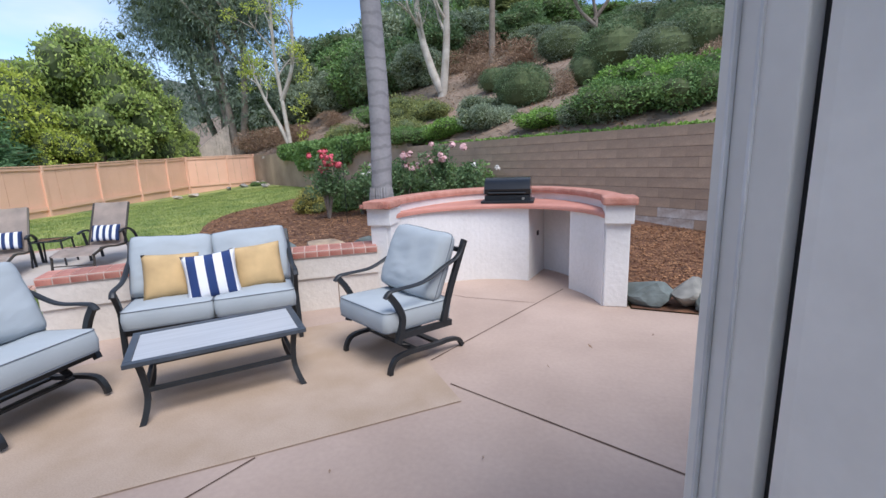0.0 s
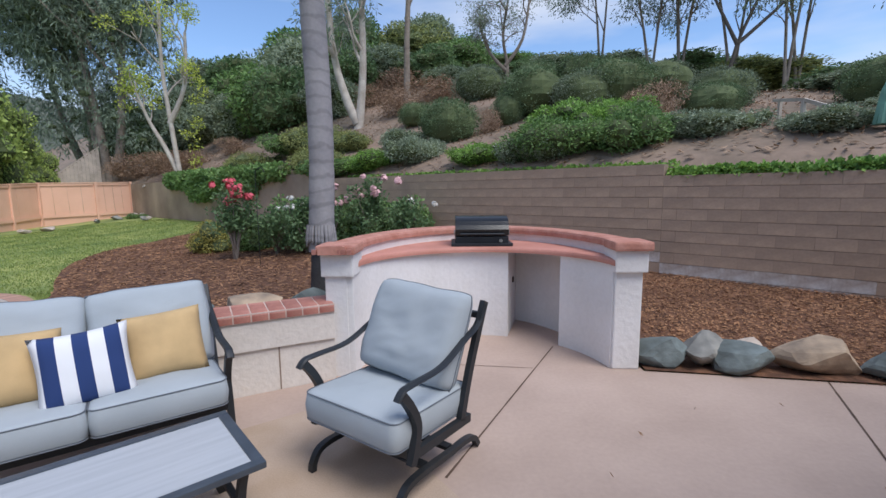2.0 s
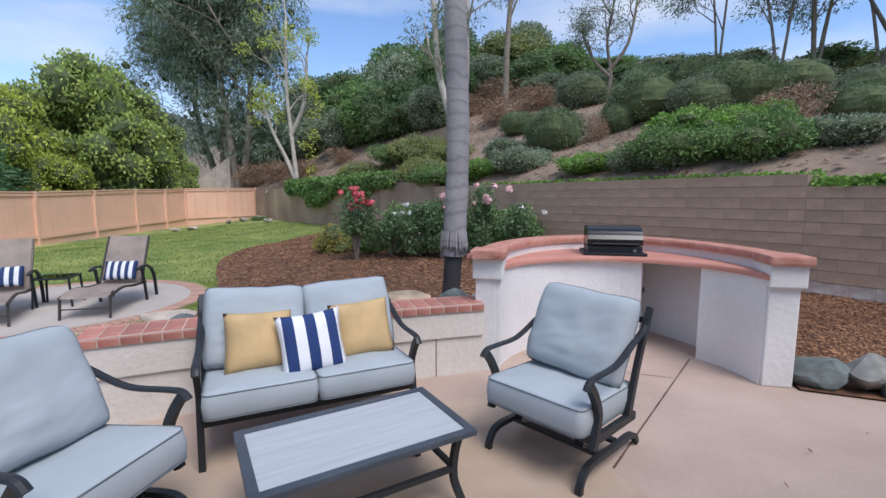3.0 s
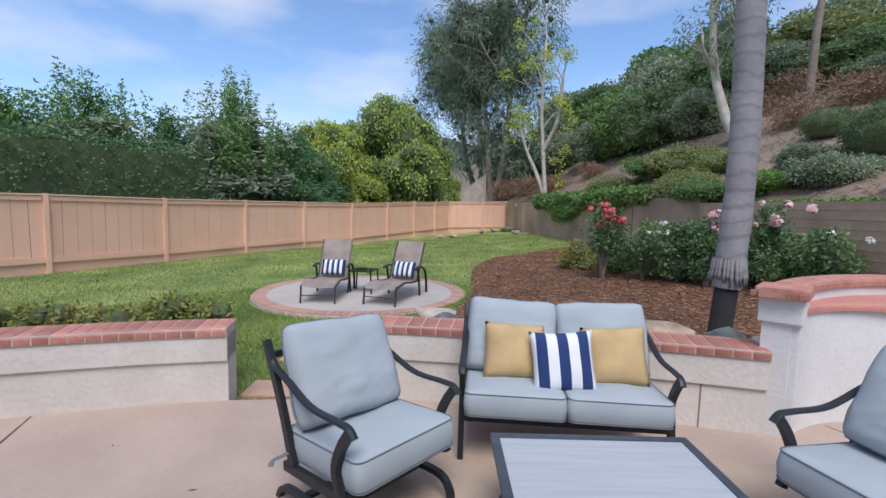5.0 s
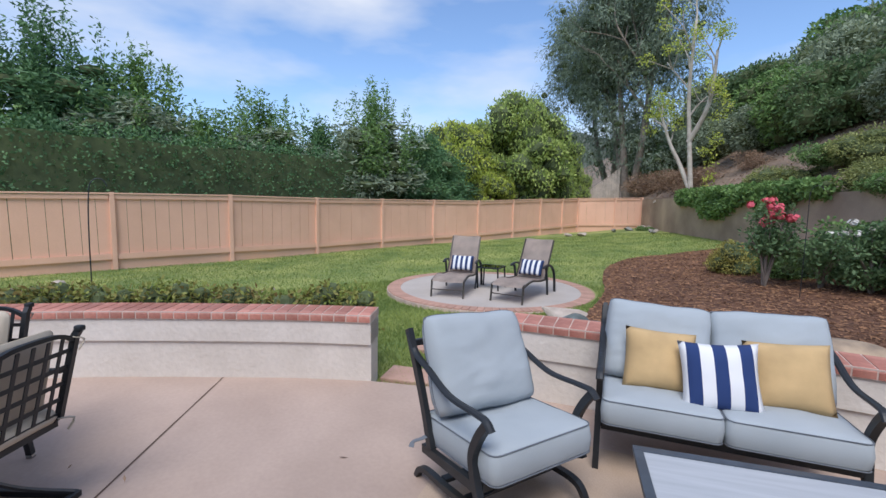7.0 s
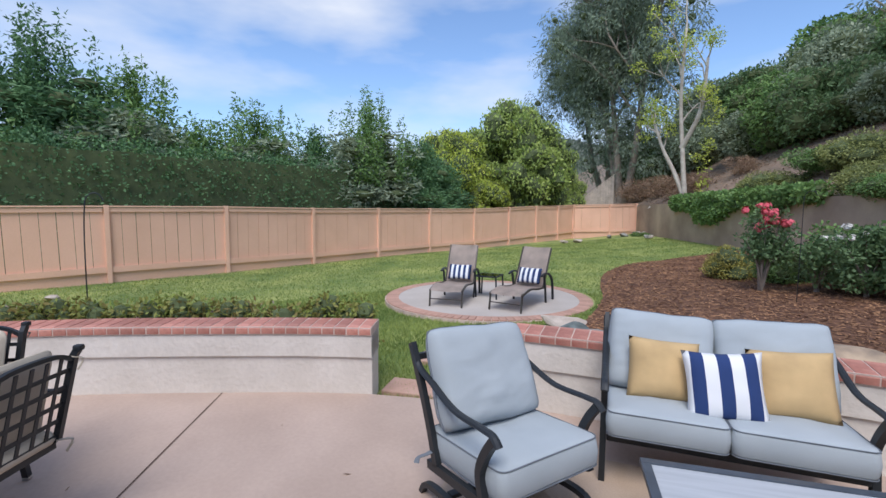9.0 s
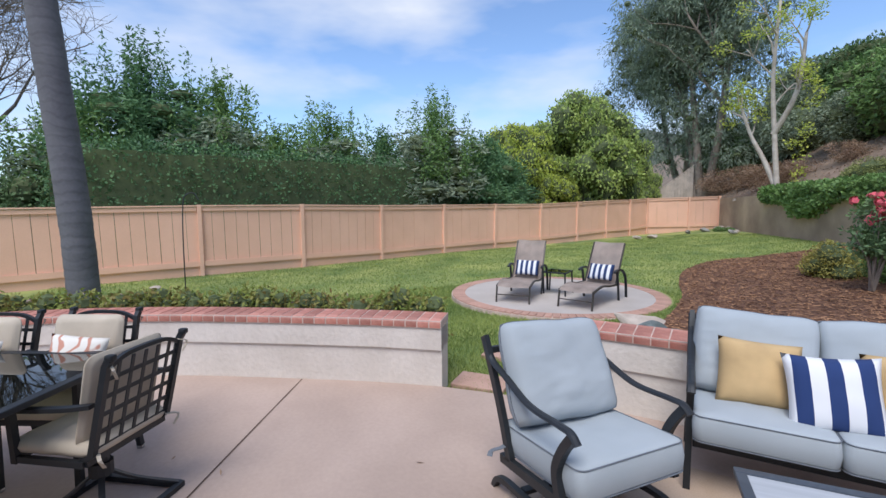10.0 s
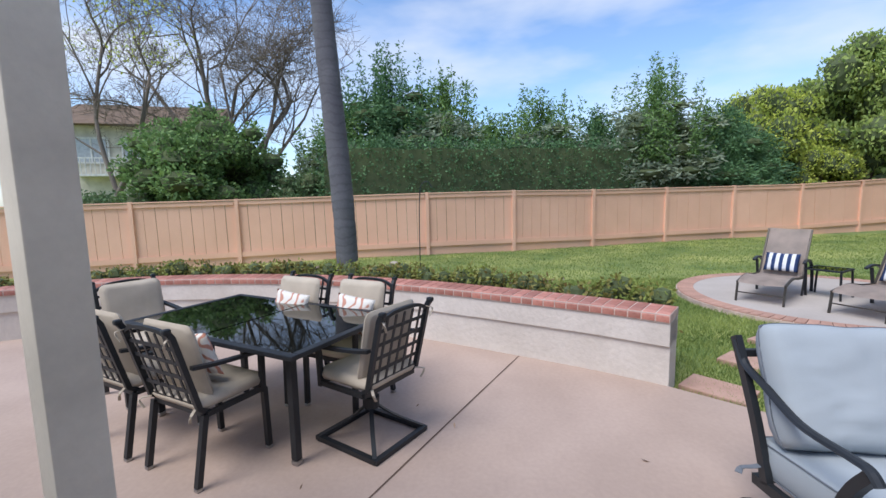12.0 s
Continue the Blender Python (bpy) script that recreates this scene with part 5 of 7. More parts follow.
def dome_mesh(name, rng, w, h, per, leafm, length=0.05):
    """A clipped shrub: a rounded dark body, painted as inner shade, closely covered with small leaves."""
    g = Geo()
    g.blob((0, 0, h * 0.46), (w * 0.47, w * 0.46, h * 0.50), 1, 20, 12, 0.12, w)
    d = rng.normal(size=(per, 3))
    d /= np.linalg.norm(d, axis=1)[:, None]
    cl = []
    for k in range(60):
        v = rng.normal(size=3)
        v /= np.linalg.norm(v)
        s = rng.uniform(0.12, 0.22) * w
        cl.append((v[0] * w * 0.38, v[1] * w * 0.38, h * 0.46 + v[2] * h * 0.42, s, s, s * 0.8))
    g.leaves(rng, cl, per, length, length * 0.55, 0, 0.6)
    return g.mesh(name, [leafm, SHADE_CORE])


def shrub(me, x, y, label, category="shrub", scale=(1, 1, 1), rz=0, z=None, group="hillside shrubs", name="shrub"):
    t = thing(name, label, category, pose(x, y, (terrain(x, y) if z is None else z) - 0.06, 0, 0, rz), group)
    mesh_part("foliage", me, t, m=Matrix.Diagonal((*scale, 1)))
    return t


# clipped domes on the slope
L_DOME = leaf_mat("leaf_clipped", (0.20, 0.28, 0.14), (0.07, 0.12, 0.058))
L_DOME2 = leaf_mat("leaf_clipped_grey", (0.28, 0.33, 0.22), (0.11, 0.15, 0.10))
DOMES = [dome_mesh("dome", RNG, 1.0, 0.8, 15000, m, 0.030) for m in (L_DOME, L_DOME2)]
for k, (x, y, w, h) in enumerate([(-0.62, 14.3, 1.75, 1.3), (0.45, 19.5, 2.1, 1.45), (1.15, 14.6, 0.95, 0.95), (1.9, 14.9, 2.0, 1.45), (3.1, 14.0, 1.65, 1.15), (4.1, 14.4, 2.2, 1.4), (4.2, 18.0, 2.0, 1.4), (5.6, 14.9, 1.9, 1.2), (2.6, 18.6, 1.9, 1.2), (5.0, 10.9, 1.2, .8), (5.9, 12.2, 1.5, 1.0), (7.3, 9.5, 1.4, .9), (-1.9, 17.6, 1.3, .9)]):
    shrub(DOMES[k % 3 == 1], x, y, "round clipped dark green shrub on the slope", scale=(w * 0.98, w * 0.98, h * 0.95 / 0.8), rz=k * 50, group="clipped round shrubs", name="clipped_shrub")

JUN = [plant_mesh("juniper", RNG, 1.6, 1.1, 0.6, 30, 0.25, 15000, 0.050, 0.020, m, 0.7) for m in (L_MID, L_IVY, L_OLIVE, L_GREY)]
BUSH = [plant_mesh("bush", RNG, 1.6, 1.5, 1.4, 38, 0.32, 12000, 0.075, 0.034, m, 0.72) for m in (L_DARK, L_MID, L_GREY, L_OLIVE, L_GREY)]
TWIGGY = plant_mesh("dry_bush", RNG, 1.5, 1.3, 1.0, 22, 0.3, 3600, 0.09, 0.02, L_DRY, 0)
# low spreading shrubs just above the wall
for k, (x, y, sx, sz, mi) in enumerate([(1.9, 10.1, 1.5, 1.2, 0), (2.8, 9.7, 1.3, 1.2, 0), (2.9, 10.7, 1.5, 1.3, 1), (2.3, 10.9, 1.6, 1.4, 1), (1.2, 10.3, 1.2, 1.0, 3), (4.2, 9.3, 1.3, .9, 3), (5.2, 8.0, 1.0, .6, 3), (0.2, 11.2, 1.2, .8, 1),
                                      (-1.4, 12.7, 1.2, 1.1, 3), (-2.6, 13.2, 1.5, .9, 1), (-3.6, 13.5, 1.4, .9, 0), (-4.6, 14.6, 1.6, 1.3, 2), (-5.7, 17.7, 1.9, 1.6, 2), (-6.9, 18.6, 1.8, 1.5, 0), (-4.2, 16.4, 1.3, 1.2, 2), (-8.2, 18.2, 1.6, 1.2, 2), (-2.0, 15.3, 1.4, 1.0, 3), (-7.2, 16.2, 1.5, .9, 0), (6.9, 8.7, 1.0, .6, 3)]):
    shrub(JUN[mi], x, y, "low spreading " + ("green", "bright green", "olive", "grey-green")[mi] + " shrub above the garden wall", scale=(sx, sx, sz), rz=k * 73, group="spreading shrubs", name="spreading_shrub")
rg = random.Random(21)
for k, (x, y, s, h, mi) in enumerate([(-8.5, 23.0, 2.0, 2.2, 0), (-6.6, 22.2, 1.4, 1.5, 2), (-10.5, 24.5, 2.2, 2.2, 1), (-12.5, 25.5, 2.0, 1.8, 2), (-9.5, 27.0, 2.4, 2.6, 4), (-7.0, 26.5, 2.2, 2.2, 0), (-13.5, 29.5, 2.6, 2.6, 1),
                                      (-11, 31, 2.8, 3.0, 4), (-8, 31, 2.6, 2.6, 1), (-5.0, 28.5, 2.2, 1.8, 2), (-2.5, 28, 2.2, 1.6, 0), (-3.8, 32, 2.8, 2.4, 3), (-15.5, 33, 3.0, 3.0, 0), (-17.5, 30, 2.6, 2.6, 2), (-19.5, 29, 2.4, 2.2, 0), (-16.2, 27.8, 2.0, 1.8, 2),
                                      (0, 31, 2.6, 2.2, 1), (2.6, 27, 2.2, 2.0, 0), (4.5, 24, 2.2, 2.0, 4), (6.5, 22, 2.4, 2.0, 2), (8.5, 20, 2.4, 2.0, 0), (10, 17.5, 2.4, 1.9, 3), (11, 14, 2.2, 1.6, 0), (9.2, 12.2, 1.4, 1.0, 2), (-1, 24, 1.5, 1.2, 2), (1, 25, 2.0, 1.6, 4),
                                      (-13, 36, 3.4, 3.6, 1), (-8, 37, 3.4, 3.2, 0), (-3, 37, 3.2, 3.0, 2), (3, 34, 3.2, 2.8, 1), (8, 29, 3.0, 2.6, 0), (13, 24, 3.0, 2.4, 2), (-20, 36, 3.4, 3.4, 2), (-25, 34, 3.0, 3.0, 0), (14, 11, 2.2, 1.6, 3), (12, 9, 1.8, 1.3, 0)]):
    if x < -2 and y > 21.5:
        s, h = s * 1.2, h * 1.2
    if x > 0:
        h = h * 0.5
    shrub(BUSH[mi], x, y, "loose " + ("dark green", "green", "grey-green", "olive", "grey-green")[mi] + " bush on the hillside", scale=(s, s, h * 0.9), rz=rg.uniform(0, 360), name="hillside_bush")
for k, (x, y, s, h) in enumerate([(4.0, 11.0, .8, .95), (3.6, 11.4, .7, .8), (0.5, 14.2, .55, .8), (-14.8, 23.2, 1.9, 1.3), (-16.6, 24.8, 2.0, 1.2), (-13.2, 22.2, 1.5, 0.9), (-18.8, 26.0, 2.2, 1.4), (-3.0, 20.3, 1.3, 1.2), (-1.7, 22.5, 1.8, 1.3), (-4.9, 24.3, 1.6, 1.2), (-10.8, 21.5, 1.3, .8), (-3.6, 25.8, 2.0, 1.4)]):
    shrub(TWIGGY, x, y, "dry reddish-brown twiggy bush on the slope", scale=(s, s, h), rz=k * 61, group="dry bushes", name="dry_bush")

# ivy along the wall tops
g = Geo()
cl = []
for t in np.arange(-6, 0.0, 0.12):
    x, y = wall_point(t, 0.14)
    cl.append((x, y, 1.72 + 0.02 * math.sin(t * 5), .12, .14, .09))
g.leaves(RNG, cl, 9000, 0.07, 0.05, 0, 0.4)
g.leaves(RNG, [(*wall_point(t, 0.35), 1.86, .12, .12, .05) for t in np.arange(0, 8, 0.2)], 3500, 0.06, 0.045, 0, 0.4)
mesh_part("ivy_edging", g.mesh("ivy_edging", [L_IVY, SHADE_CORE]), None, "bright green ivy along the top of the wall", "stuff")
g = Geo()
cl = []
for t in np.arange(10.5, 19.6, 0.16):
    hang = 0.25 + 0.5 * max(0, noise.noise((t * 0.5, 0, 4))) + 0.7 * math.exp(-((t - 16.3) / 1.5) ** 2) + 0.35 * math.exp(-((t - 12.5) / .7) ** 2)
    for z in np.arange(2.2, 2.2 - hang, -0.17):
        cl.append((*wall_point(t + RNG.uniform(-.1, .1), -0.08 + RNG.uniform(-0.06, 0.1)), z, .24, .22, .17))
# dark filler blobs paint shade beneath the creeper's leaves
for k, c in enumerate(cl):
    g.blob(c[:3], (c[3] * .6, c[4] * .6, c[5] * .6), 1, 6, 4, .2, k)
g.leaves(RNG, cl, 17000, 0.12, 0.08, 0, 0.5)
mesh_part("wall_creeper", g.mesh("wall_creeper", [L_MID, SHADE_CORE]), None, "dense green creeper hanging over the far wall", "stuff")

# ---- trees ----


def branch(g, rng, p, d, length, r, depth, bend=0.25, seg=6, spread=0.7, tips=None, up=0.15, kids=(2, 4), mi=0):
    n = 4 if depth > 1 else 3
    pts, q, dv = [Vector(p)], Vector(p), Vector(d).normalized()
    for i in range(n):
        dv = (dv + Vector((rng.gauss(0, bend), rng.gauss(0, bend), rng.gauss(0, bend) * 0.6 + up * 0.4)) * 0.5).normalized()
        q = q + dv * length / n
        pts.append(q.copy())
    g.tube(pts, [r * (1 - 0.45 * i / n) for i in range(n + 1)], seg if depth > 2 else 4 if depth > 1 else 3, mi)
    if depth <= 1:
        if tips is not None:
            tips.append(pts[-1])
        return
    for k in range(rng.randint(*kids)):
        i = rng.randint(max(1, n - 2), n)
        s = Vector((rng.gauss(0, 1), rng.gauss(0, 1), rng.gauss(0, 0.6) + up)).normalized()
        nd = (dv * (1 - spread * 0.5) + s * spread).normalized()
        branch(g, rng, pts[i], nd, length * rng.uniform(0.55, 0.8), max(r * rng.uniform(0.42, 0.6), 0.008), depth - 1, bend, seg, spread, tips, up, kids, mi)


def tree(name, label, x, y, trunks, depth, r, leafm, per, size, length, width, bark, seed, group="", droop=0.0, spread=0.7, up=0.25, category="tree", z=None, kids=(2, 4), blen=0.45, core=0, extra=None):
    """trunks: lines of points from the foot, in metres; the crown grows from their upper ends."""
    rng = random.Random(seed)
    nrng = np.random.default_rng(seed)
    z = terrain(x, y) - 0.15 if z is None else z
    t = thing(name, label, category, at(x, y, z), group)
    g, tips = Geo(), []
    for line in trunks:
        pts = curve_pts(line, 4)
        n = len(pts)
        g.tube(pts, [r * (1 - 0.55 * i / (n - 1)) for i in range(n)], 9)
        h = (pts[-1] - pts[0]).length
        for k in range(n // 2, n):
            if k == n - 1 or rng.random() < 0.7:
                d = (pts[k] - pts[k - 1]).normalized() + Vector((rng.gauss(0, 0.8), rng.gauss(0, 0.8), 0.3))
                branch(g, rng, pts[k], d, h * blen * rng.uniform(0.6, 1), r * 0.4, depth, 0.3, 6, spread, tips, up, kids)
    if extra:
        tips += [Vector(e) for e in extra]
    mesh_part("trunk", g.mesh("trunk", bark, True), t)
    if per:
        g = Geo()
        cl = [(p.x, p.y, p.z, size * rng.uniform(.6, 1.2), size * rng.uniform(.6, 1.2), size * rng.uniform(.5, .9)) for p in tips]
        # added dark blobs imitate shade deep in the crown
        if core:
            for k, c in enumerate(cl):
                g.blob(c[:3], (c[3] * core, c[4] * core, c[5] * core), 1, 6, 4, .3, k)
        g.leaves(nrng, cl, per, length, width, 0, 0.15, 0, droop)
        mesh_part("crown", g.mesh("crown", [leafm, SHADE_CORE]), t)
    return t


# big eucalyptus beyond the corner
tree("eucalyptus", "tall dark eucalyptus with drooping foliage beyond the fence corner", -21.0, 26.5, [[(0, 0, 0), (-.5, 0, 4), (-1.2, .2, 8), (-1.6, 0, 12)], [(0.3, 0, 0), (1.0, 0, 4), (1.2, 0.3, 8), (2.2, .3, 13)], [(-.3, 0, 0), (-1.5, .5, 5), (-3.0, .5, 9)]], 3, 0.26, L_EUC, 80000, 1.2, 0.32, 0.06, BARK, 4, droop=1.3, blen=0.36, kids=(3, 4), core=0.22,
     extra=[(-8.0 + 13.0 * ((i * 37) % 41) / 41, .8 * math.sin(i * 2.1), 2.6 + 11.6 * ((i * 17) % 53) / 53) for i in range(110)])
tree("eucalyptus", "dark eucalyptus with drooping foliage on the hill", -26.0, 31.0, [[(0, 0, 0), (.3, 0, 4), (-.4, .2, 8), (.4, 0, 11)], [(0, 0, 0), (-1.6, 0, 4), (-2.5, .2, 8)]], 3, 0.3, L_EUC, 26000, 1.3, 0.32, 0.06, BARK, 14, droop=1.2, blen=0.3, core=0.2)
# pale sycamore with sparse lime leaves
tree("pale_tree", "pale-barked tree with sparse lime green leaves above the wall", -12.9, 20.6, [[(0, 0, 0), (-.25, 0, 2.5), (-.45, 0, 5), (-.35, 0, 8)], [(0, 0, 0.2), (-.7, 0.1, 1.6), (-1.3, .1, 2.7), (-1.7, 0, 3.9)], [(-.3, 0, 2.6), (.5, 0, 4.2), (.7, 0, 6.4)]], 2, 0.12, L_LIME, 3600, 0.42, 0.10, 0.065, BARK_PALE, 7, blen=0.24, kids=(1, 3),
     extra=[(0.75, 0, 1.0), (0.8, 0, 1.6), (.6, 0, 2.1), (.9, 0, 2.6), (1.0, 0, 3.6), (1.3, 0, 3.9), (-2.1, 0, 4.2), (-1.7, 0, 4.6), (-2.3, 0, 3.4), (0.7, 0, 0.5), (-1.0, 0, 4.4), (.9, 0, 4.8)])
# forked bare trunks and the straight one
tree("forked_eucalyptus", "pale forked eucalyptus trunk on the slope", -4.5, 19.4, [[(0, 0, 0), (.1, 0, .6), (.28, 0, 2.5), (.3, 0, 5), (.35, 0, 9)], [(0, 0, .3), (-.5, 0, 1.5), (-.95, 0, 3.6), (-1.25, 0, 9)]], 2, 0.20, L_EUC, 3500, 0.7, 0.22, 0.05, BARK_PALE, 3, droop=1, blen=0.2, kids=(2, 3))
tree("slim_eucalyptus", "slim straight grey trunk on the slope", -3.0, 23.6, [[(0, 0, 0), (0.05, 0, 3), (.2, 0, 6), (.25, 0, 10)]], 2, 0.17, L_EUC, 2400, 0.8, 0.22, 0.05, BARK, 8, droop=1, blen=0.22)
tree("gnarled_tree", "gnarled tree with sparse flat crown on the ridge", 1.75, 22.8, [[(0, 0, 0), (.1, 0, 1.2), (-.1, 0, 2.6), (.2, 0, 4.6)], [(.05, 0, 1.0), (-.7, 0, 1.8), (-1.2, 0, 3.0)], [(0, 0, 1.2), (.8, 0, 2.4), (1.1, 0, 4.2)]], 4, 0.095, L_EUC, 5200, 0.34, 0.12, 0.035, BARK, 12, blen=0.30, spread=0.9, up=0.05)
for k, (x, y, h, lean) in enumerate([(6.3, 17.4, 5.2, .5), (7.2, 17.2, 6.2, -.4), (8.6, 16.6, 5.8, .6), (9.5, 15.4, 5.4, -.3), (5.2, 19.5, 6.0, .3), (10.4, 16.2, 6.2, .5), (8.0, 19.0, 6.5, -.5), (11.5, 14.0, 5.4, .4)]):
    tree("slender_eucalyptus", "slender pale eucalyptus with airy crown on the ridge", x, y, [[(0, 0, 0), (lean * .3, 0, h * .35), (lean, 0, h)], [(0, 0, .1), (-lean * .6, 0, h * .4), (-lean * 1.8, 0, h * .9)]], 3, 0.055, L_EUC, 5200, 0.50, 0.14, 0.035, BARK, 30 + k, "ridge eucalyptus", droop=1, blen=0.26)
tree("dark_eucalyptus", "large dark leaning eucalyptus on the ridge", 7.6, 15.2, [[(0, 0, 0), (.3, 0, 1.6), (1.0, 0, 3.4), (1.6, 0, 6)], [(.3, 0, 1.6), (1.6, 0, 2.8), (2.6, 0, 4.0)], [(.3, 0, 1.6), (-.6, .3, 3.6)]], 3, 0.06, L_EUC, 17000, 0.95, 0.20, 0.045, BARK_DARK, 51, droop=1, blen=0.32, core=0.3)

# trees beyond the fence
LIGHT = [plant_mesh("crown", np.random.default_rng(60 + k), 4.6, 4.2, 4.6, 110, 0.52, 30000, 0.13, 0.065, m, 0.78) for k, m in enumerate((L_LIME, L_TREE, L_TREE))]


def crown_tree(x, y, w, h, me, label, rz=0, base=(4.6, 4.6)):
    z = terrain(x, y) - 0.1
    t = thing("garden_tree", label, "tree", at(x, y, z, rz), "trees beyond the fence")
    g = Geo()
    g.tube([(0, 0, 0), (0.1, 0, h * .3), (0, 0.1, h * .7)], [.16, .13, .05], 8)
    g.tube([(0.05, 0, h * .2), (0.5, .2, h * .5), (.8, .3, h * .75)], [.09, .07, .03], 6)
    mesh_part("trunk", g.mesh("trunk", BARK), t)
    mesh_part("crown", me, t, m=at(0, 0, h * 0.02) @ Matrix.Diagonal((w / base[0], w / base[0], h / base[1] * 0.98, 1)))
    return t


crown_tree(-22.4, 13.4, 5.2, 6.8, LIGHT[0], "rounded lime green tree behind the fence")
crown_tree(-21.7, 17.5, 6.2, 8.5, LIGHT[1], "rounded mid-green tree behind the fence", 50)
crown_tree(-21.9, 20.4, 4.8, 7.2, LIGHT[2], "rounded mid-green tree behind the fence", 130)
crown_tree(-23.0, 22.9, 3.4, 4.8, LIGHT[1], "rounded mid-green tree behind the fence corner", 210)
crown_tree(-21.0, 14.8, 3.4, 4.6, LIGHT[0], "rounded lime green tree behind the fence", 90)
UPRIGHT = [plant_mesh("upright", np.random.default_rng(80 + k), 2.6, 2.4, 5.0, 60, 0.40, 11000, 0.15, 0.05, L_HEDGE if k else L_GREY, 0.48) for k in range(2)]


def upright(x, y, w, h, k, label="upright dark green shrub tree above the hedge"):
    """A bushy shrub tree with separate leafy shoots at its top."""
    z = terrain(x, y) - 0.1
    t = thing("shrub_tree", label, "tree", at(x, y, z, (k % 3) * 180 + 8), "shrub trees behind the hedge")
    mesh_part("foliage", UPRIGHT[k % 2], t, m=Matrix.Diagonal((w * 1.0 / 2.6, w * 1.8 / 2.4, h * 0.90 / 5.0, 1)))
    g = Geo()
    rng, nr = random.Random(k + 5), np.random.default_rng(k + 5)
    cl = []
    for _ in range(44):
        a, r = rng.uniform(0, 6.28), rng.uniform(0, w * 0.80)
        x0, y0 = r * math.cos(a) * 0.55, r * math.sin(a)
        top = h * (1.02 - 0.26 * (r / (w * 0.80)) ** 2.2) * rng.uniform(.84, 1.03)
        zz = top
        while zz > h * 0.45:
            cl.append((x0 * (1 + .1 * (zz / h)), y0, zz, .13 + .45 * (top - zz) / h, .13 + .45 * (top - zz) / h, .15))
            zz -= 0.17
    g.leaves(nr, cl, 12000, 0.16, 0.055, 0, 0.2)
    mesh_part("leafy_top", g.mesh("leafy_top", [L_HEDGE if k % 2 else L_MID, SHADE_CORE]), t, "leafy upright shoots")


for k, (x, y, w, h) in enumerate([(-18.6, 7.3, 3.0, 6.6), (-18.9, 9.9, 2.6, 4.9), (-18.6, 3.0, 3.0, 5.7), (-18.7, 5.1, 2.0, 4.9), (-18.0, -0.8, 2.6, 6.4), (-18.0, -2.9, 3.0, 7.4), (-17.9, 1.0, 2.2, 4.7), (-20.2, 11.4, 2.4, 4.6), (-17.2, -4.6, 2.2, 5.0)]):
    upright(x, y, w, h, k)

# clipped hedge: two heights of leaf wall
HEDGE = [(-15.2, -4.5), (-16.0, -1.2), (-16.7, 1.4), (-17.5, 4.1), (-18.4, 6.9), (-19.3, 9.4), (-20.0, 11.3)]


def hedge(line, h, thick, per, m, name, label, kind_group="hedges"):
    t = thing(name, label, "hedge", at(line[0][0], line[0][1], terrain(*line[0]) - 0.1), kind_group)
    ox, oy, oz = t.matrix_world.translation
    L = even(line, 0.35)
    body = []
    g = Geo()
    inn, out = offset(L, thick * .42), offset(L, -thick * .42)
    # dark inner box, its colour standing for shade behind the hedge leaves
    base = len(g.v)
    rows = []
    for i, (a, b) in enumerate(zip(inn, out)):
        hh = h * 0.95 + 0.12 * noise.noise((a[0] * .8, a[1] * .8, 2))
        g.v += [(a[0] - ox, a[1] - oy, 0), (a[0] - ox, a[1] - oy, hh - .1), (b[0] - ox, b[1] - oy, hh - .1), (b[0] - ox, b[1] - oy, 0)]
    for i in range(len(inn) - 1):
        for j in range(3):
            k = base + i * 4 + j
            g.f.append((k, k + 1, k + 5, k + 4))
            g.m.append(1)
    cl = []
    for i, p in enumerate(L):
        for z in np.arange(0.5, h, 0.3):
            s = RNG.uniform(.24, .34)
            for o in (thick * .36, -thick * .36):
                q = offset(L, o)[i]
                cl.append((q[0] - ox, q[1] - oy, z + RNG.uniform(-.1, .1), s, s, s))
        cl.append((p[0] - ox, p[1] - oy, h - .15 + RNG.uniform(-.08, .12), .4, .4, .25))
    g.leaves(RNG, cl, per, 0.095, 0.06, 0, 0.5)
    mesh_part("foliage", g.mesh("foliage", [m, SHADE_CORE]), t)


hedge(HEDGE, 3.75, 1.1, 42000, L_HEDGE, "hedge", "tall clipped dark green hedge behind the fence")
SH = plant_mesh("shrub", np.random.default_rng(5), 5.2, 4.0, 4.9, 110, 0.55, 34000, 0.13, 0.065, L_MID, 0.72)
shrub(SH, -15.4, -8.6, "large rounded glossy green shrub behind the fence", group="", name="large_shrub", scale=(1.2, 1.2, 1.05))
SH2 = plant_mesh("shrub", np.random.default_rng(6), 3.4, 3.0, 2.6, 50, 0.5, 15000, 0.11, 0.06, L_DARK, 0.7)
shrub(SH2, -14.0, -11.5, "dark green shrub behind the fence", group="", name="large_shrub", scale=(1, 1, .95))
shrub(SH2, -16.4, -5.6, "dark green shrub behind the fence", group="", name="large_shrub", scale=(1, 1, 1.15), rz=90)
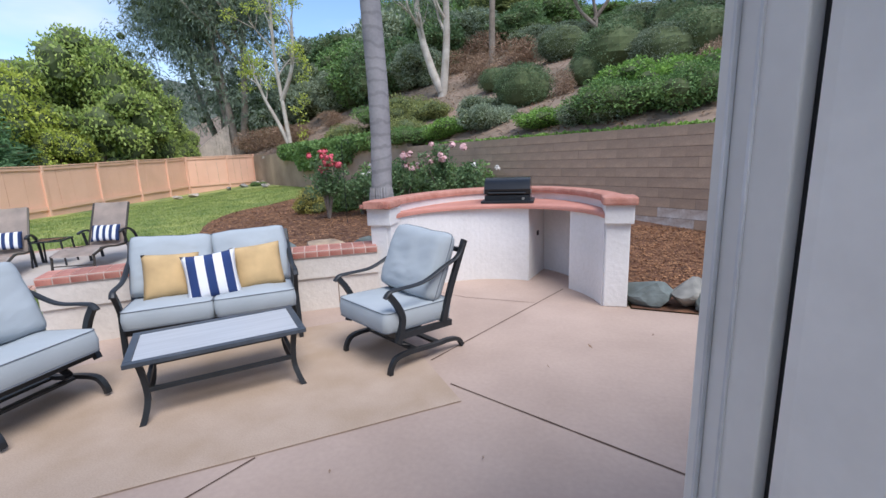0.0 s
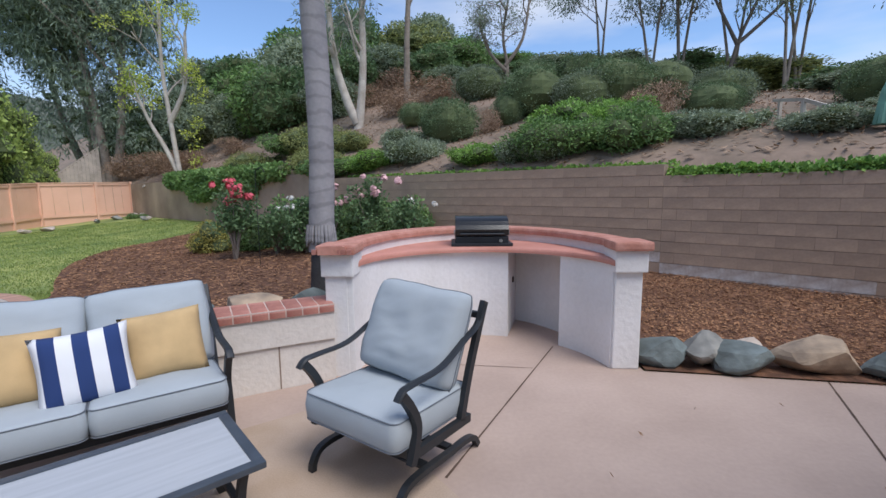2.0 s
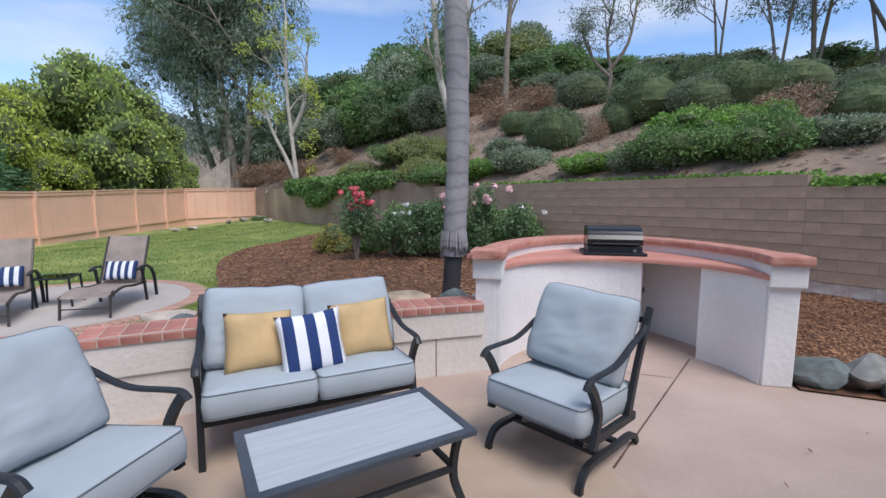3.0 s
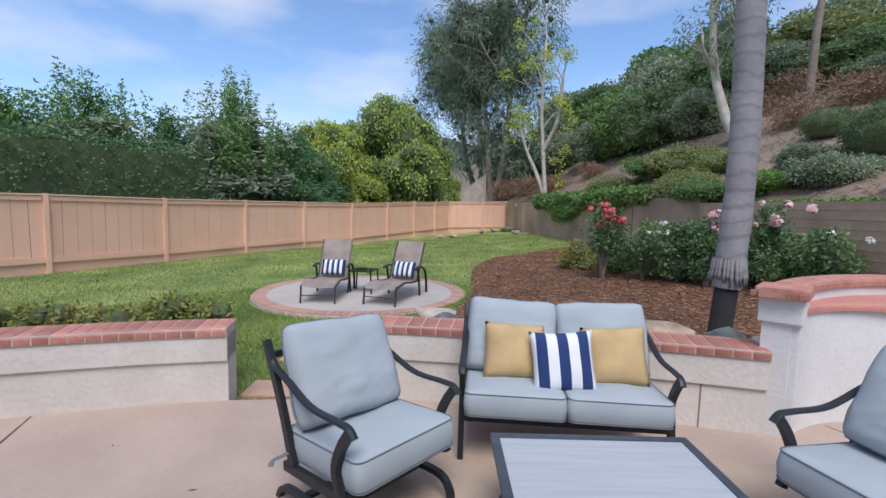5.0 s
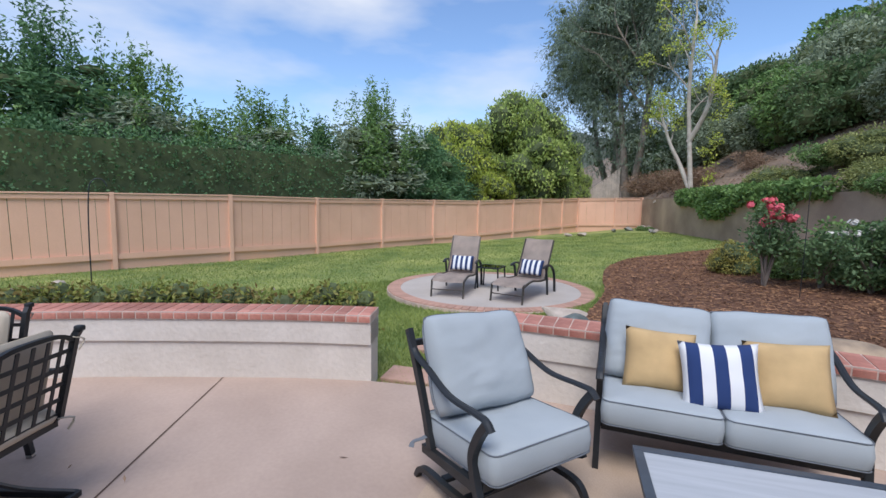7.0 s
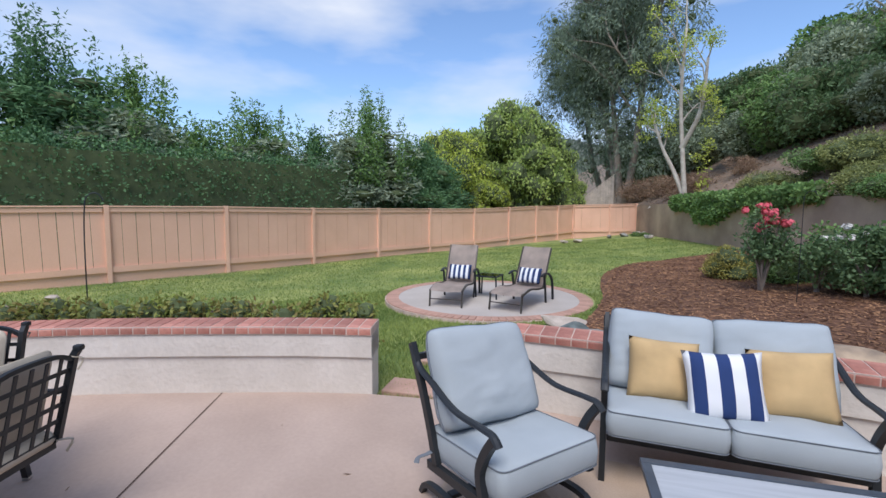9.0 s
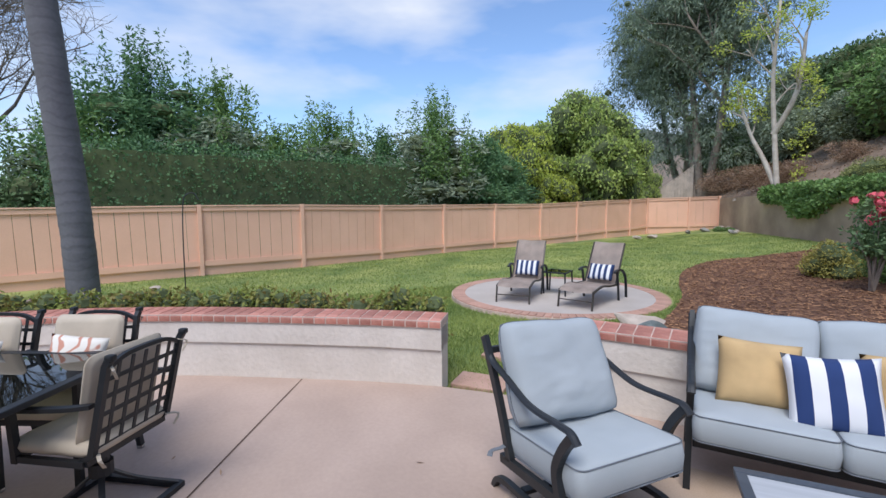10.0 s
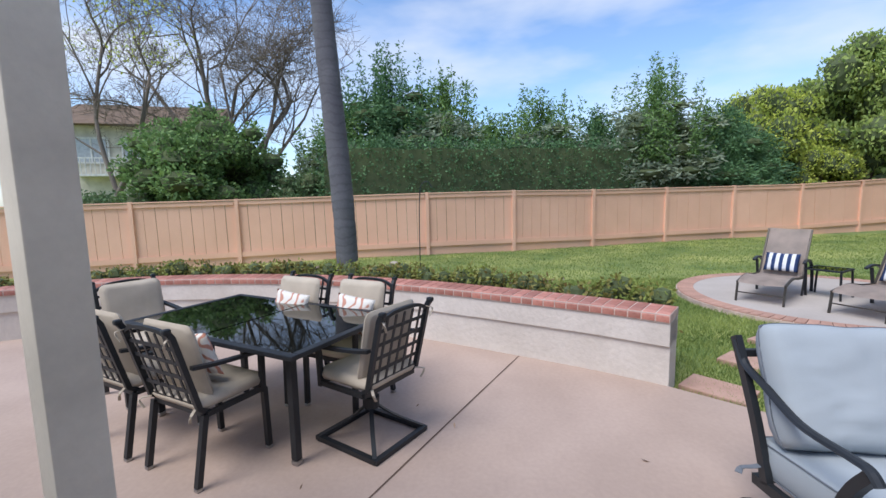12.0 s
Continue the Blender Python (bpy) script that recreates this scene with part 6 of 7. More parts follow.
# bare spreading tree
tree("bare_tree", "leafless spreading tree with many fine branches behind the fence", -19.8, -10.6, [[(0, 0, 0), (.1, 0, 2.6), (.2, .3, 4.2), (.3, 1.0, 6.8)], [(0, 0, 2.2), (-.3, -1.4, 4.4), (-.4, -3.2, 7)], [(.1, 0, 2.6), (.4, 1.7, 4.0), (.6, 3.4, 6.0)], [(.1, .2, 3), (0, -.4, 5.6), (0.2, -.6, 8.4)]], 6, 0.15, L_OLIVE, 0, .3, .1, .05, TWIG, 17, blen=0.48, kids=(3, 4), up=0.15, spread=0.75)
tree("bare_tree", "leafless tree with crooked branches behind the fence", -17.6, -13.2, [[(0, 0, 0), (.3, -.4, 2.5), (.2, -1.0, 5.2), (0, -.6, 8)], [(.3, -.3, 2.4), (.8, 1.0, 4.0), (.8, 1.8, 6.6)]], 5, 0.11, L_LIME, 1500, .5, .12, .06, TWIG, 27, blen=0.36, kids=(2, 4))

tree("bare_tree", "leafless tree with dense fine twigs behind the fence", -19.0, -9.0, [[(0, 0, 0), (-.1, -.2, 2.6), (0, -.6, 4.6), (.1, -.9, 7.4)], [(0, 0, 1.8), (.2, 1.2, 3.6), (.4, 2.6, 5.2)], [(0, 0, 2.4), (0, 1.0, 5.0), (0, 1.6, 7.4)]], 5, 0.10, L_OLIVE, 0, .3, .1, .05, TWIG, 41, blen=0.46, kids=(3, 4), up=0.12, spread=0.8)
# low rail, its posts and a folded umbrella on the slope
rl = thing("hillside_rail", "weathered low wooden handrail down the slope", "handrail", at(5.0, 8.2, terrain(5.0, 8.2)))
for x, y, h in ((-0.09, -0.04, .42), (0.30, 1.05, .38), (0.09, -0.55, .34)):
    dz = terrain(5 + x, 8.2 + y) - terrain(5.0, 8.2)
    part("post", box((.05, .05, h + .1), at(x, y, dz + h / 2 - .05)), BARK_PALE, rl)
part("rail", sweep([(0.38, 1.35, terrain(5.38, 9.55) - terrain(5, 8.2) + .36), (-0.09, -0.04, .40), (0.12, -0.75, terrain(5.12, 7.45) - terrain(5, 8.2) + .26)], .035, .05), BARK_PALE, rl)
CLOTH = mat("green_canvas", (0.20, 0.40, 0.31), 0.9, var=0.12, scale=6)
um = thing("garden_umbrella", "small folded green canvas garden umbrella on the slope", "umbrella", at(5.42, 7.35, terrain(5.42, 7.35)))
g = Geo()
for k in range(9):
    a = 6.283 * k / 9
    g.tube([(0, 0, .74), (.06 * math.cos(a), .06 * math.sin(a), .5), (.11 * math.cos(a), .11 * math.sin(a), .08)], [.02, .045, .05], 6)
mesh_part("canopy", g.mesh("canopy", CLOTH), um)
part("pole", sweep([(0, 0, 0), (0, 0, .78)], .025, .025, round_=True, up=(1, 0, 0)), METAL, um)

# palms: ringed leaning trunks
PALM = mat("palm_bark", (0.37, 0.345, 0.34), 0.9, var=0.16, scale=2.2, bump=0.006, bump_scale=26, color2=(0.22, 0.21, 0.22))
PALM_DARK = mat("palm_bark_dark", (0.15, 0.145, 0.16), 0.9, var=0.16, scale=2.2, bump=0.006, bump_scale=26, color2=(0.11, 0.105, 0.12))
for _m, _lo in ((PALM, 0.80), (PALM_DARK, 0.86)):
    _pn, _pl = _m.node_tree.nodes, _m.node_tree.links
    _tc, _wv, _rp, _mu = _pn.new("ShaderNodeTexCoord"), _pn.new("ShaderNodeTexWave"), _pn.new("ShaderNodeValToRGB"), _pn.new("ShaderNodeMixRGB")
    _wv.bands_direction = "Z"
    _wv.inputs["Scale"].default_value, _wv.inputs["Distortion"].default_value, _wv.inputs["Detail Scale"].default_value = 1.9, 5.5, 1.6
    _rp.color_ramp.elements[0].color, _rp.color_ramp.elements[1].color = (_lo, _lo, _lo, 1), (1, 1, 1, 1)
    _rp.color_ramp.elements[0].position, _rp.color_ramp.elements[1].position = 0.04, 0.22
    _mu.blend_type = "MULTIPLY"
    _mu.inputs["Fac"].default_value = 1.0
    _pb = _pn["Principled BSDF"].inputs["Base Color"]
    _src = _pb.links[0].from_socket
    _pl.new(_tc.outputs["Object"], _wv.inputs["Vector"])
    _pl.new(_wv.outputs["Fac"], _rp.inputs["Fac"])
    _pl.new(_src, _mu.inputs["Color1"])
    _pl.new(_rp.outputs["Color"], _mu.inputs["Color2"])
    _pl.new(_mu.outputs["Color"], _pb)
PALM_FOOT = mat("palm_foot_bark", (0.050, 0.048, 0.050), 0.95, var=0.25, scale=5, bump=0.01, bump_scale=30)


def palm(x, y, line, r0, r1, label, skirt, seed):
    t = thing("palm", label, "palm tree", at(x, y, 0), "palms")
    rg = random.Random(seed)
    pts = curve_pts(line, 30)
    L = even3(pts, 0.045)
    g = Geo()
    rad = []
    step = 0
    for i, p in enumerate(L):
        k = p.z
        r = r0 + (r1 - r0) * min(1, k / line[-1][2])
        ringp = (k / 0.16) % 1.0
        rad.append(r * (1 + 0.028 * (1 - ringp) - (0.03 if ringp < 0.25 else 0)) + 0.006 * noise.noise((k * 3, seed, 0)))
    if skirt:
        cut = next(i for i, p in enumerate(L) if p.z > skirt)
        g.tube(L[:cut + 1], [r * 0.80 for r in rad[:cut + 1]], 16)
        mesh_part("foot", g.mesh("foot", PALM_FOOT, True), t, "dark fibrous foot of the palm")
        g = Geo()
        g.tube([L[cut - 2]] + L[cut:], [rad[cut] * 1.0] + rad[cut:], 18)
        c = L[cut]
        for k in range(26):
            a = 6.283 * k / 26 + rg.uniform(-.1, .1)
            rr = rad[cut]
            p0 = c + Vector((math.cos(a) * rr * .98, math.sin(a) * rr * .98, 0.22))
            p1 = c + Vector((math.cos(a) * (rr + .018), math.sin(a) * (rr + .018), 0.05))
            p2 = c + Vector((math.cos(a) * (rr + rg.uniform(.012, .04)), math.sin(a) * (rr + .025), rg.uniform(-.08, .02)))
            g.tube([p0, p1, p2], [.022, .022, .008], 4)
    else:
        g.tube(L, rad, 18)
    mesh_part("trunk", g.mesh("trunk", PALM if skirt else PALM_DARK, True), t)
    top = L[-1]
    g = Geo()
    for k in range(26):
        a, el = rg.uniform(0, 6.283), rg.uniform(-0.5, 1.2)
        pts = []
        for s in np.linspace(0, 1, 7):
            rr = 2.4 * s
            pts.append(top + Vector((math.cos(a) * rr * math.cos(el * .6), math.sin(a) * rr * math.cos(el * .6), math.sin(el) * rr - 1.1 * s * s)))
        g.tube(pts, [.02 * (1 - .8 * s) for s in np.linspace(0, 1, 7)], 4)
        for i in range(1, 7):
            for sd in (-1, 1):
                for f in (0, .33, .66):
                    q = pts[i - 1].lerp(pts[i], f)
                    side = Vector((-math.sin(a), math.cos(a), 0)) * sd
                    tip = q + side * .45 + Vector((0, 0, -.22)) + (pts[i] - pts[i - 1]) * .5
                    b = len(g.v)
                    g.v += [q, q.lerp(tip, .4) + Vector((0, 0, .03)), tip, q.lerp(tip, .5) - Vector((0, 0, .02))]
                    g.f.append((b, b + 1, b + 2, b + 3))
                    g.m.append(0)
    mesh_part("fronds", g.mesh("fronds", [L_MID]), t)


def even3(pts, step):
    out, carry = [pts[0]], 0.0
    for a, b in zip(pts, pts[1:]):
        d = (b - a).length
        s = step - carry
        while s <= d:
            out.append(a.lerp(b, s / d))
            s += step
        carry = d - (s - step)
    return out


palm(-1.86, 6.0, [(0, 0, 0), (.06, .02, 1.0), (.10, 0.02, 2.2), (0.06, 0, 4.2), (0.05, 0, 7.8)], 0.142, 0.12, "grey ringed palm trunk rising from the mulch bed", 0.86, 3)
palm(-9.3, -2.15, [(0, 0, -.2), (-.02, -.05, 1.5), (-.06, -.22, 4.0), (-.1, -.5, 8), (-.1, -.8, 10.5)], 0.215, 0.18, "tall grey palm trunk behind the low wall", 0, 8)

# ---- roses and bed plants ----


def rose(x, y, w, h, petal, n, label, seed, stem=True, leafm=None, low=0.25):
    rng, nr = random.Random(seed), np.random.default_rng(seed)
    t = thing("rose_bush", label, "rose bush", at(x, y, terrain(x, y)), "rose bushes")
    g = Geo()
    cl = []
    for k in range(14):
        a, r = rng.uniform(0, 6.28), rng.uniform(0, w * .42)
        top = (r * math.cos(a), r * math.sin(a), h * rng.uniform(.5, .98) * (1 - .25 * (r / w)))
        g.tube([(rng.uniform(-.03, .03), 0, 0), (top[0] * .3, top[1] * .3, h * .35), top], [.022, .014, .006], 5)
        cl.append((*top, .16, .16, .13))
        cl.append((top[0] * .8, top[1] * .8, top[2] * .75, .2, .2, .16))
        if rng.random() < .6:
            cl.append((top[0] * .7, top[1] * .7, h * low, .2, .2, .16))
    mesh_part("stem", g.mesh("stem", BARK), t)
    g = Geo()
    g.leaves(nr, cl, 2600, 0.075, 0.045, 0, 0.2)
    mesh_part("foliage", g.mesh("foliage", [leafm or L_DARK]), t)
    for k in range(n):
        a, r = rng.uniform(0, 6.28), rng.uniform(0, w * .46)
        g = Geo()
        s = rng.uniform(.08, .12)
        g.blob((0, 0, s * .1), (s * .55, s * .55, s * .5), 0, 7, 5, .3, k)
        for q in range(16):
            b = rng.uniform(0, 6.28)
            e = rng.uniform(.1, 1.3)
            d = Vector((math.cos(b) * math.cos(e), math.sin(b) * math.cos(e), math.sin(e)))
            u = d.cross(Vector((0, 0, 1))).normalized()
            v = u.cross(d)
            c0 = d * s * rng.uniform(.4, .9)
            i0 = len(g.v)
            g.v += [c0 - u * s * .45, c0 + v * s * .5 - u * s * .1, c0 + u * s * .45, c0 - v * s * .4]
            g.f.append((i0, i0 + 1, i0 + 2, i0 + 3))
            g.m.append(0)
        mesh_part("bloom", g.mesh("bloom", petal), t, m=pose(r * math.cos(a), r * math.sin(a), h * rng.uniform(.74, 1.03), rng.uniform(-40, 40), rng.uniform(-40, 40), 0))


rose(-4.95, 10.0, 1.15, 1.62, PETAL_RED, 20, "standard rose bush with coral red blooms", 1, low=.5)
rose(-4.2, 10.3, 1.3, 1.25, PETAL_WHITE, 3, "rose bush with small cream blooms", 2)
rose(-3.5, 10.2, 1.2, 1.2, PETAL_WHITE, 2, "rose bush with small cream blooms", 3)
rose(-2.9, 9.9, 1.1, 1.35, PETAL_PINK, 8, "rose bush with pale pink blooms", 4)
rose(-2.0, 9.9, 1.3, 1.5, PETAL_PINK, 10, "rose bush with pale pink blooms near the palm", 5)
rose(-1.2, 9.6, 1.3, 1.05, PETAL_WHITE, 2, "leafy rose bush near the wall", 6)
BED_B = plant_mesh("bed_bush", np.random.default_rng(71), 1.2, 1.1, .95, 24, .26, 5000, .07, .04, L_MID, .7)
for k, (x, y, sc) in enumerate([(-1.5, 10.4, 1.1), (-2.4, 10.9, 1.1), (-3.3, 11.3, 1.2), (-4.4, 11.8, 1.2), (-5.0, 11.0, .8)]):
    shrub(BED_B, x, y, "leafy green bush in the rose bed", scale=(sc, sc, sc * 1.1), rz=k * 90, group="bed bushes", name="bed_bush")
YB = plant_mesh("yellow_bush", np.random.default_rng(72), 1.2, 1.1, .8, 24, .25, 8200, .045, .028, leaf_mat("leaf_gold", (0.55, 0.50, 0.14), (0.22, 0.20, 0.06)), .7)
shrub(YB, -6.15, 11.3, "low yellow-green rounded bush at the lawn's edge", group="", name="bed_bush", scale=(1.05, 1.05, 1))
shrub(JUN[0], -15.6, 21.3, "low green shrub at the far end of the lawn", group="", name="bed_bush", scale=(.7, .5, .5))

# row of low plants behind the west wall
g = Geo()
cl = []
for i, (x, y) in enumerate(even(offset(LW_LINE, -0.52), 0.11)[2:]):
    h = 0.62 + 0.13 * noise.noise((i * .21, 0, 0))
    for z in (h * .5, h * .85, h):
        cl.append((x + RNG.uniform(-.09, .09), y + RNG.uniform(-.09, .09), z - .02, .15, .15, .12))
g.leaves(RNG, cl, 19000, 0.055, 0.028, 0, 0.2)
# small dark blobs stand in for shade low among the border plants
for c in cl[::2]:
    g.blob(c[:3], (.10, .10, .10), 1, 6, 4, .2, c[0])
mesh_part("border_plants", g.mesh("border_plants", [leaf_mat("leaf_border", (0.30, 0.37, 0.09), (0.22, 0.13, 0.055)), SHADE_CORE]), None, "row of low green and reddish border plants behind the wall", "stuff")
g = Geo()
g.leaves(RNG, [(*p, .60, .16, .16, .07) for p in even(offset(LW_LINE, -0.6), 0.4)[3:]], 220, 0.06, 0.03, 0, 0.2)
mesh_part("border_blooms", g.mesh("border_blooms", [mat("bloom_pale", (0.55, 0.42, 0.36), 0.8)]), None, "tiny pale blooms on the border plants", "stuff")

# ---- grass blades and bark chips ----


def blades(name, pts, hmin, hmax, m, w=0.006, label=""):
    n = len(pts)
    a = RNG.uniform(0, 6.283, n)
    h = RNG.uniform(hmin, hmax, n)
    lean = RNG.uniform(0.2, 0.9, n) * h
    z = np.array([terrain(x, y) for x, y in pts])
    P = np.column_stack([pts, z - 0.004])
    s = np.column_stack([np.cos(a), np.sin(a), np.zeros(n)]) * w
    b = RNG.uniform(0, 6.283, n)
    tip = P + np.column_stack([np.cos(b) * lean, np.sin(b) * lean, h])
    v = np.stack([P - s, P + s, tip], 1).reshape(-1, 3)
    me = bpy.data.meshes.new(name)
    me.from_pydata(v.tolist(), [], [(3 * i, 3 * i + 1, 3 * i + 2) for i in range(n)])
    me.materials.append(m)
    return mesh_part(name, me, None, label, "stuff")


def scatter(n, x0, x1, y0, y1, ok):
    out = []
    P = np.column_stack([RNG.uniform(x0, x1, n), RNG.uniform(y0, y1, n)])
    return np.array([p for p in P.tolist() if ok(*p)])


def on_lawn(x, y):
    return behind(x, y) < -0.1 and not inside(SLAB, x, y) and not inside(BED, x, y) and (x - PAD_C.x) ** 2 + (y - PAD_C.y) ** 2 > 1.97 ** 2


L_GRASS = leaf_mat("grass_blade", (0.43, 0.49, 0.15), (0.085, 0.17, 0.045), trans=0.3)
blades("grass_near", scatter(90000, -9.5, -3.9, 1.6, 7.4, on_lawn), .03, .075, L_GRASS, .005, "green lawn grass near the patio")
blades("grass_far", scatter(150000, -17, -5.5, -4, 20, on_lawn), .02, .05, L_GRASS, .010, "green lawn grass out to the fence")

CHIP = leaf_mat("bark_chip", (0.52, 0.28, 0.15), (0.075, 0.036, 0.022), trans=0.0, rough=0.9)


def in_bed(x, y):
    return inside(BED, x, y) and behind(x, y) < -0.02


def chips(n, x0, x1, y0, y1, size, name):
    P = scatter(n, x0, x1, y0, y1, in_bed)
    g = Geo()
    for x, y in P.tolist():
        a, t = RNG.uniform(0, 6.283), RNG.uniform(-.5, .5)
        l, w = size * RNG.uniform(.5, 1.5), size * RNG.uniform(.15, .4)
        z = terrain(x, y) + .045
        ca, sa = math.cos(a), math.sin(a)
        b = len(g.v)
        dz = l * t * .5
        g.v += [(x - ca * l - sa * w, y - sa * l + ca * w, z - dz), (x - ca * l + sa * w, y - sa * l - ca * w, z - dz + .004), (x + ca * l + sa * w, y + sa * l - ca * w, z + dz + .006), (x + ca * l - sa * w, y + sa * l + ca * w, z + dz)]
        g.f.append((b, b + 1, b + 2, b + 3))
        g.m.append(0)
    mesh_part(name, g.mesh(name, [CHIP]), None, "loose reddish bark chips", "stuff")


chips(46000, 1.2, 6.5, 3.6, 8.2, 0.012, "bark_chips_near")
chips(52000, -9.6, 1.4, 4.4, 17, 0.024, "bark_chips_far")

# litter of dry leaves on the slope
P = np.column_stack([RNG.uniform(-18, 10, 60000), RNG.uniform(6, 34, 60000)])
P = [p for p in P.tolist() if 0.4 < behind(*p) < 16][:22000]
g = Geo()
for x, y in P:
    a, l = RNG.uniform(0, 6.283), RNG.uniform(.03, .09)
    z = terrain(x, y) + .03
    b = len(g.v)
    ca, sa = math.cos(a) * l, math.sin(a) * l
    g.v += [(x - ca, y - sa, z), (x + sa * .35, y - ca * .35, z + .01), (x + ca, y + sa, z + RNG.uniform(0, .06)), (x - sa * .35, y + ca * .35, z + .01)]
    g.f.append((b, b + 1, b + 2, b + 3))
    g.m.append(0)
mesh_part("hill_litter", g.mesh("hill_litter", [L_DRY]), None, "dry leaf litter over the slope", "stuff")

# dry leaves on the concrete
g = Geo()
for x, y in [(0.9, 3.6), (1.4, 4.0), (-3.0, -.6), (-3.6, .2), (-4.1, 1.1), (.3, 2.2), (1.9, 3.2), (-2.6, .4), (-.4, 1.9), (-3.9, -.1), (2.0, 4.0), (-3.3, 1.3), (.6, 3.2), (1.2, 2.9)]:
    g.leaves(RNG, [(x, y, .012, .01, .01, .002)], 1, .045, .014)
mesh_part("fallen_leaves", g.mesh("fallen_leaves", [L_DRY]), None, "a few small dry leaves on the patio", "stuff")

# ---- neighbour's house and sloping fence beyond ----
NB_WALL = mat("cream_siding", (0.66, 0.62, 0.50), 0.9, var=0.05, scale=2)
NB_ROOF = mat("brown_shingle", (0.20, 0.135, 0.09), 0.95, var=0.3, scale=2, bump=0.02, bump_scale=12)
NB_TRIM = mat("white_trim", (0.75, 0.74, 0.70), 0.7, var=0.04)
NB_GLASS = mat("curtained_glass", (0.50, 0.52, 0.55), 0.15, var=0.05)


def neighbour():
    h = thing("neighbour_house", "two-storey cream house with brown shingle roof behind the trees", "house", at(-30.2, -21.0, 0.1, 20))
    part("wall", box((9, 7, 6.0), at(0, 0, 3.0)), NB_WALL, h)
    bm = bmesh.new()
    v = [bm.verts.new(p) for p in ((-5.3, -4.3, 5.9), (5.3, -4.3, 5.9), (5.3, 4.3, 5.9), (-5.3, 4.3, 5.9), (0, -4.5, 7.9), (0, 4.5, 7.9))]
    for f in ((0, 1, 4), (1, 2, 5, 4), (2, 3, 5), (3, 0, 4, 5), (3, 2, 1, 0)):
        bm.faces.new([v[i] for i in f])
    part("roof", bm, NB_ROOF, h)
    for y in (-2.2, 0.2, 2.4):
        w = part("window", box((0.08, 1.5, 1.3), at(4.52, y, 4.5)), NB_GLASS, h)
        part("frame", box((0.12, 1.7, 0.1), at(4.54, y, 5.2)), NB_TRIM, w)
        part("frame", box((0.12, 1.7, 0.1), at(4.54, y, 3.8)), NB_TRIM, w)
        for k in (-.85, 0, .85):
            part("frame", box((0.13, 0.09, 1.3), at(4.54, y + k, 4.5)), NB_TRIM, w)
    part("rail", box((0.06, 5.6, 0.06), at(5.4, 0, 4.0)), NB_TRIM, h)
    for k in range(24):
        part("baluster", box((0.04, 0.04, 0.9), at(5.4, -2.7 + k * .235, 3.55)), NB_TRIM, h)
    part("balcony", box((1.0, 5.8, 0.12), at(5.0, 0, 3.05)), NB_TRIM, h)


neighbour()
f = thing("neighbour_fence", "pale sloping board fence beyond the corner", "fence", at(-22.3, 25.5, 0.9))
for k in range(14):
    u = (k + 0.5) / 14
    part("board", box((0.165, 0.03, 1.35 + 1.95 * u), at(-0.95 + 1.85 * u, -0.8 + 1.58 * u, (1.35 + 1.95 * u) / 2, 40.5)), FENCE_PALE, f)
part("top_rail", sweep([(-0.95, -0.8, 1.38), (0.92, 0.8, 3.36)], 0.06, 0.05), FENCE_PALE, f)

# wire stake behind the west wall
st = thing("garden_stake", "thin dark metal crook behind the low wall", "garden stake", at(-7.0, -0.42, terrain(-7.0, -0.42)))
part("rod", sweep(curve_pts([(0, 0, 0), (0, 0, 1.2), (0.0, 0.02, 1.75), (0, .06, 1.88), (0, .14, 1.9), (0, .19, 1.82)], 4), 0.014, 0.014, round_=True, up=(1, 0, 0), seg=5), METAL, st)
st = thing("garden_stake", "thin dark metal crook in the rose bed", "garden stake", at(-4.1, 9.3, terrain(-4.1, 9.3)))
part("rod", sweep(curve_pts([(0, 0, 0), (0, 0, 1.3), (0.0, 0, 1.75), (.05, 0, 1.86), (.13, 0, 1.87), (.18, 0, 1.8)], 4), 0.012, 0.012, round_=True, up=(0, 1, 0), seg=5), METAL, st)
# far ridge to the north-west
g = Geo()
rows = 40
for i in range(rows + 1):
    u = i / rows
    x, y = -150 + 60 * u, 60 + 120 * u
    top = float(np.interp(u, [0, .07, .12, .18, .4, .7, 1], [2, 6, 20, 30.5, 33, 27, 18])) + 2 * noise.noise((u * 9, 0, 0)) + 1.0 * noise.noise((u * 30, 0, 0))
    g.v += [(x, y, -2), (x - 10, y, max(1, top))]
for i in range(rows):
    k = 2 * i
    g.f.append((k, k + 1, k + 3, k + 2))
    g.m.append(0)
tagged(mesh_part("backdrop", g.mesh("backdrop", mat("far_ridge", (0.15, 0.17, 0.14), 1.0, scale=.05, var=.2)), None), "distant wooded ridge", kind="structure")
# ---- pieces of walls ----
cap_bricks(LOW_W, LW_LINE, 0.53, CAP_BRICK, 0.106, -1, 0.26)
cap_bricks(LOW_N, RW_LINE, 0.56, CAP_WIDE, 0.122, 1, 0.26)

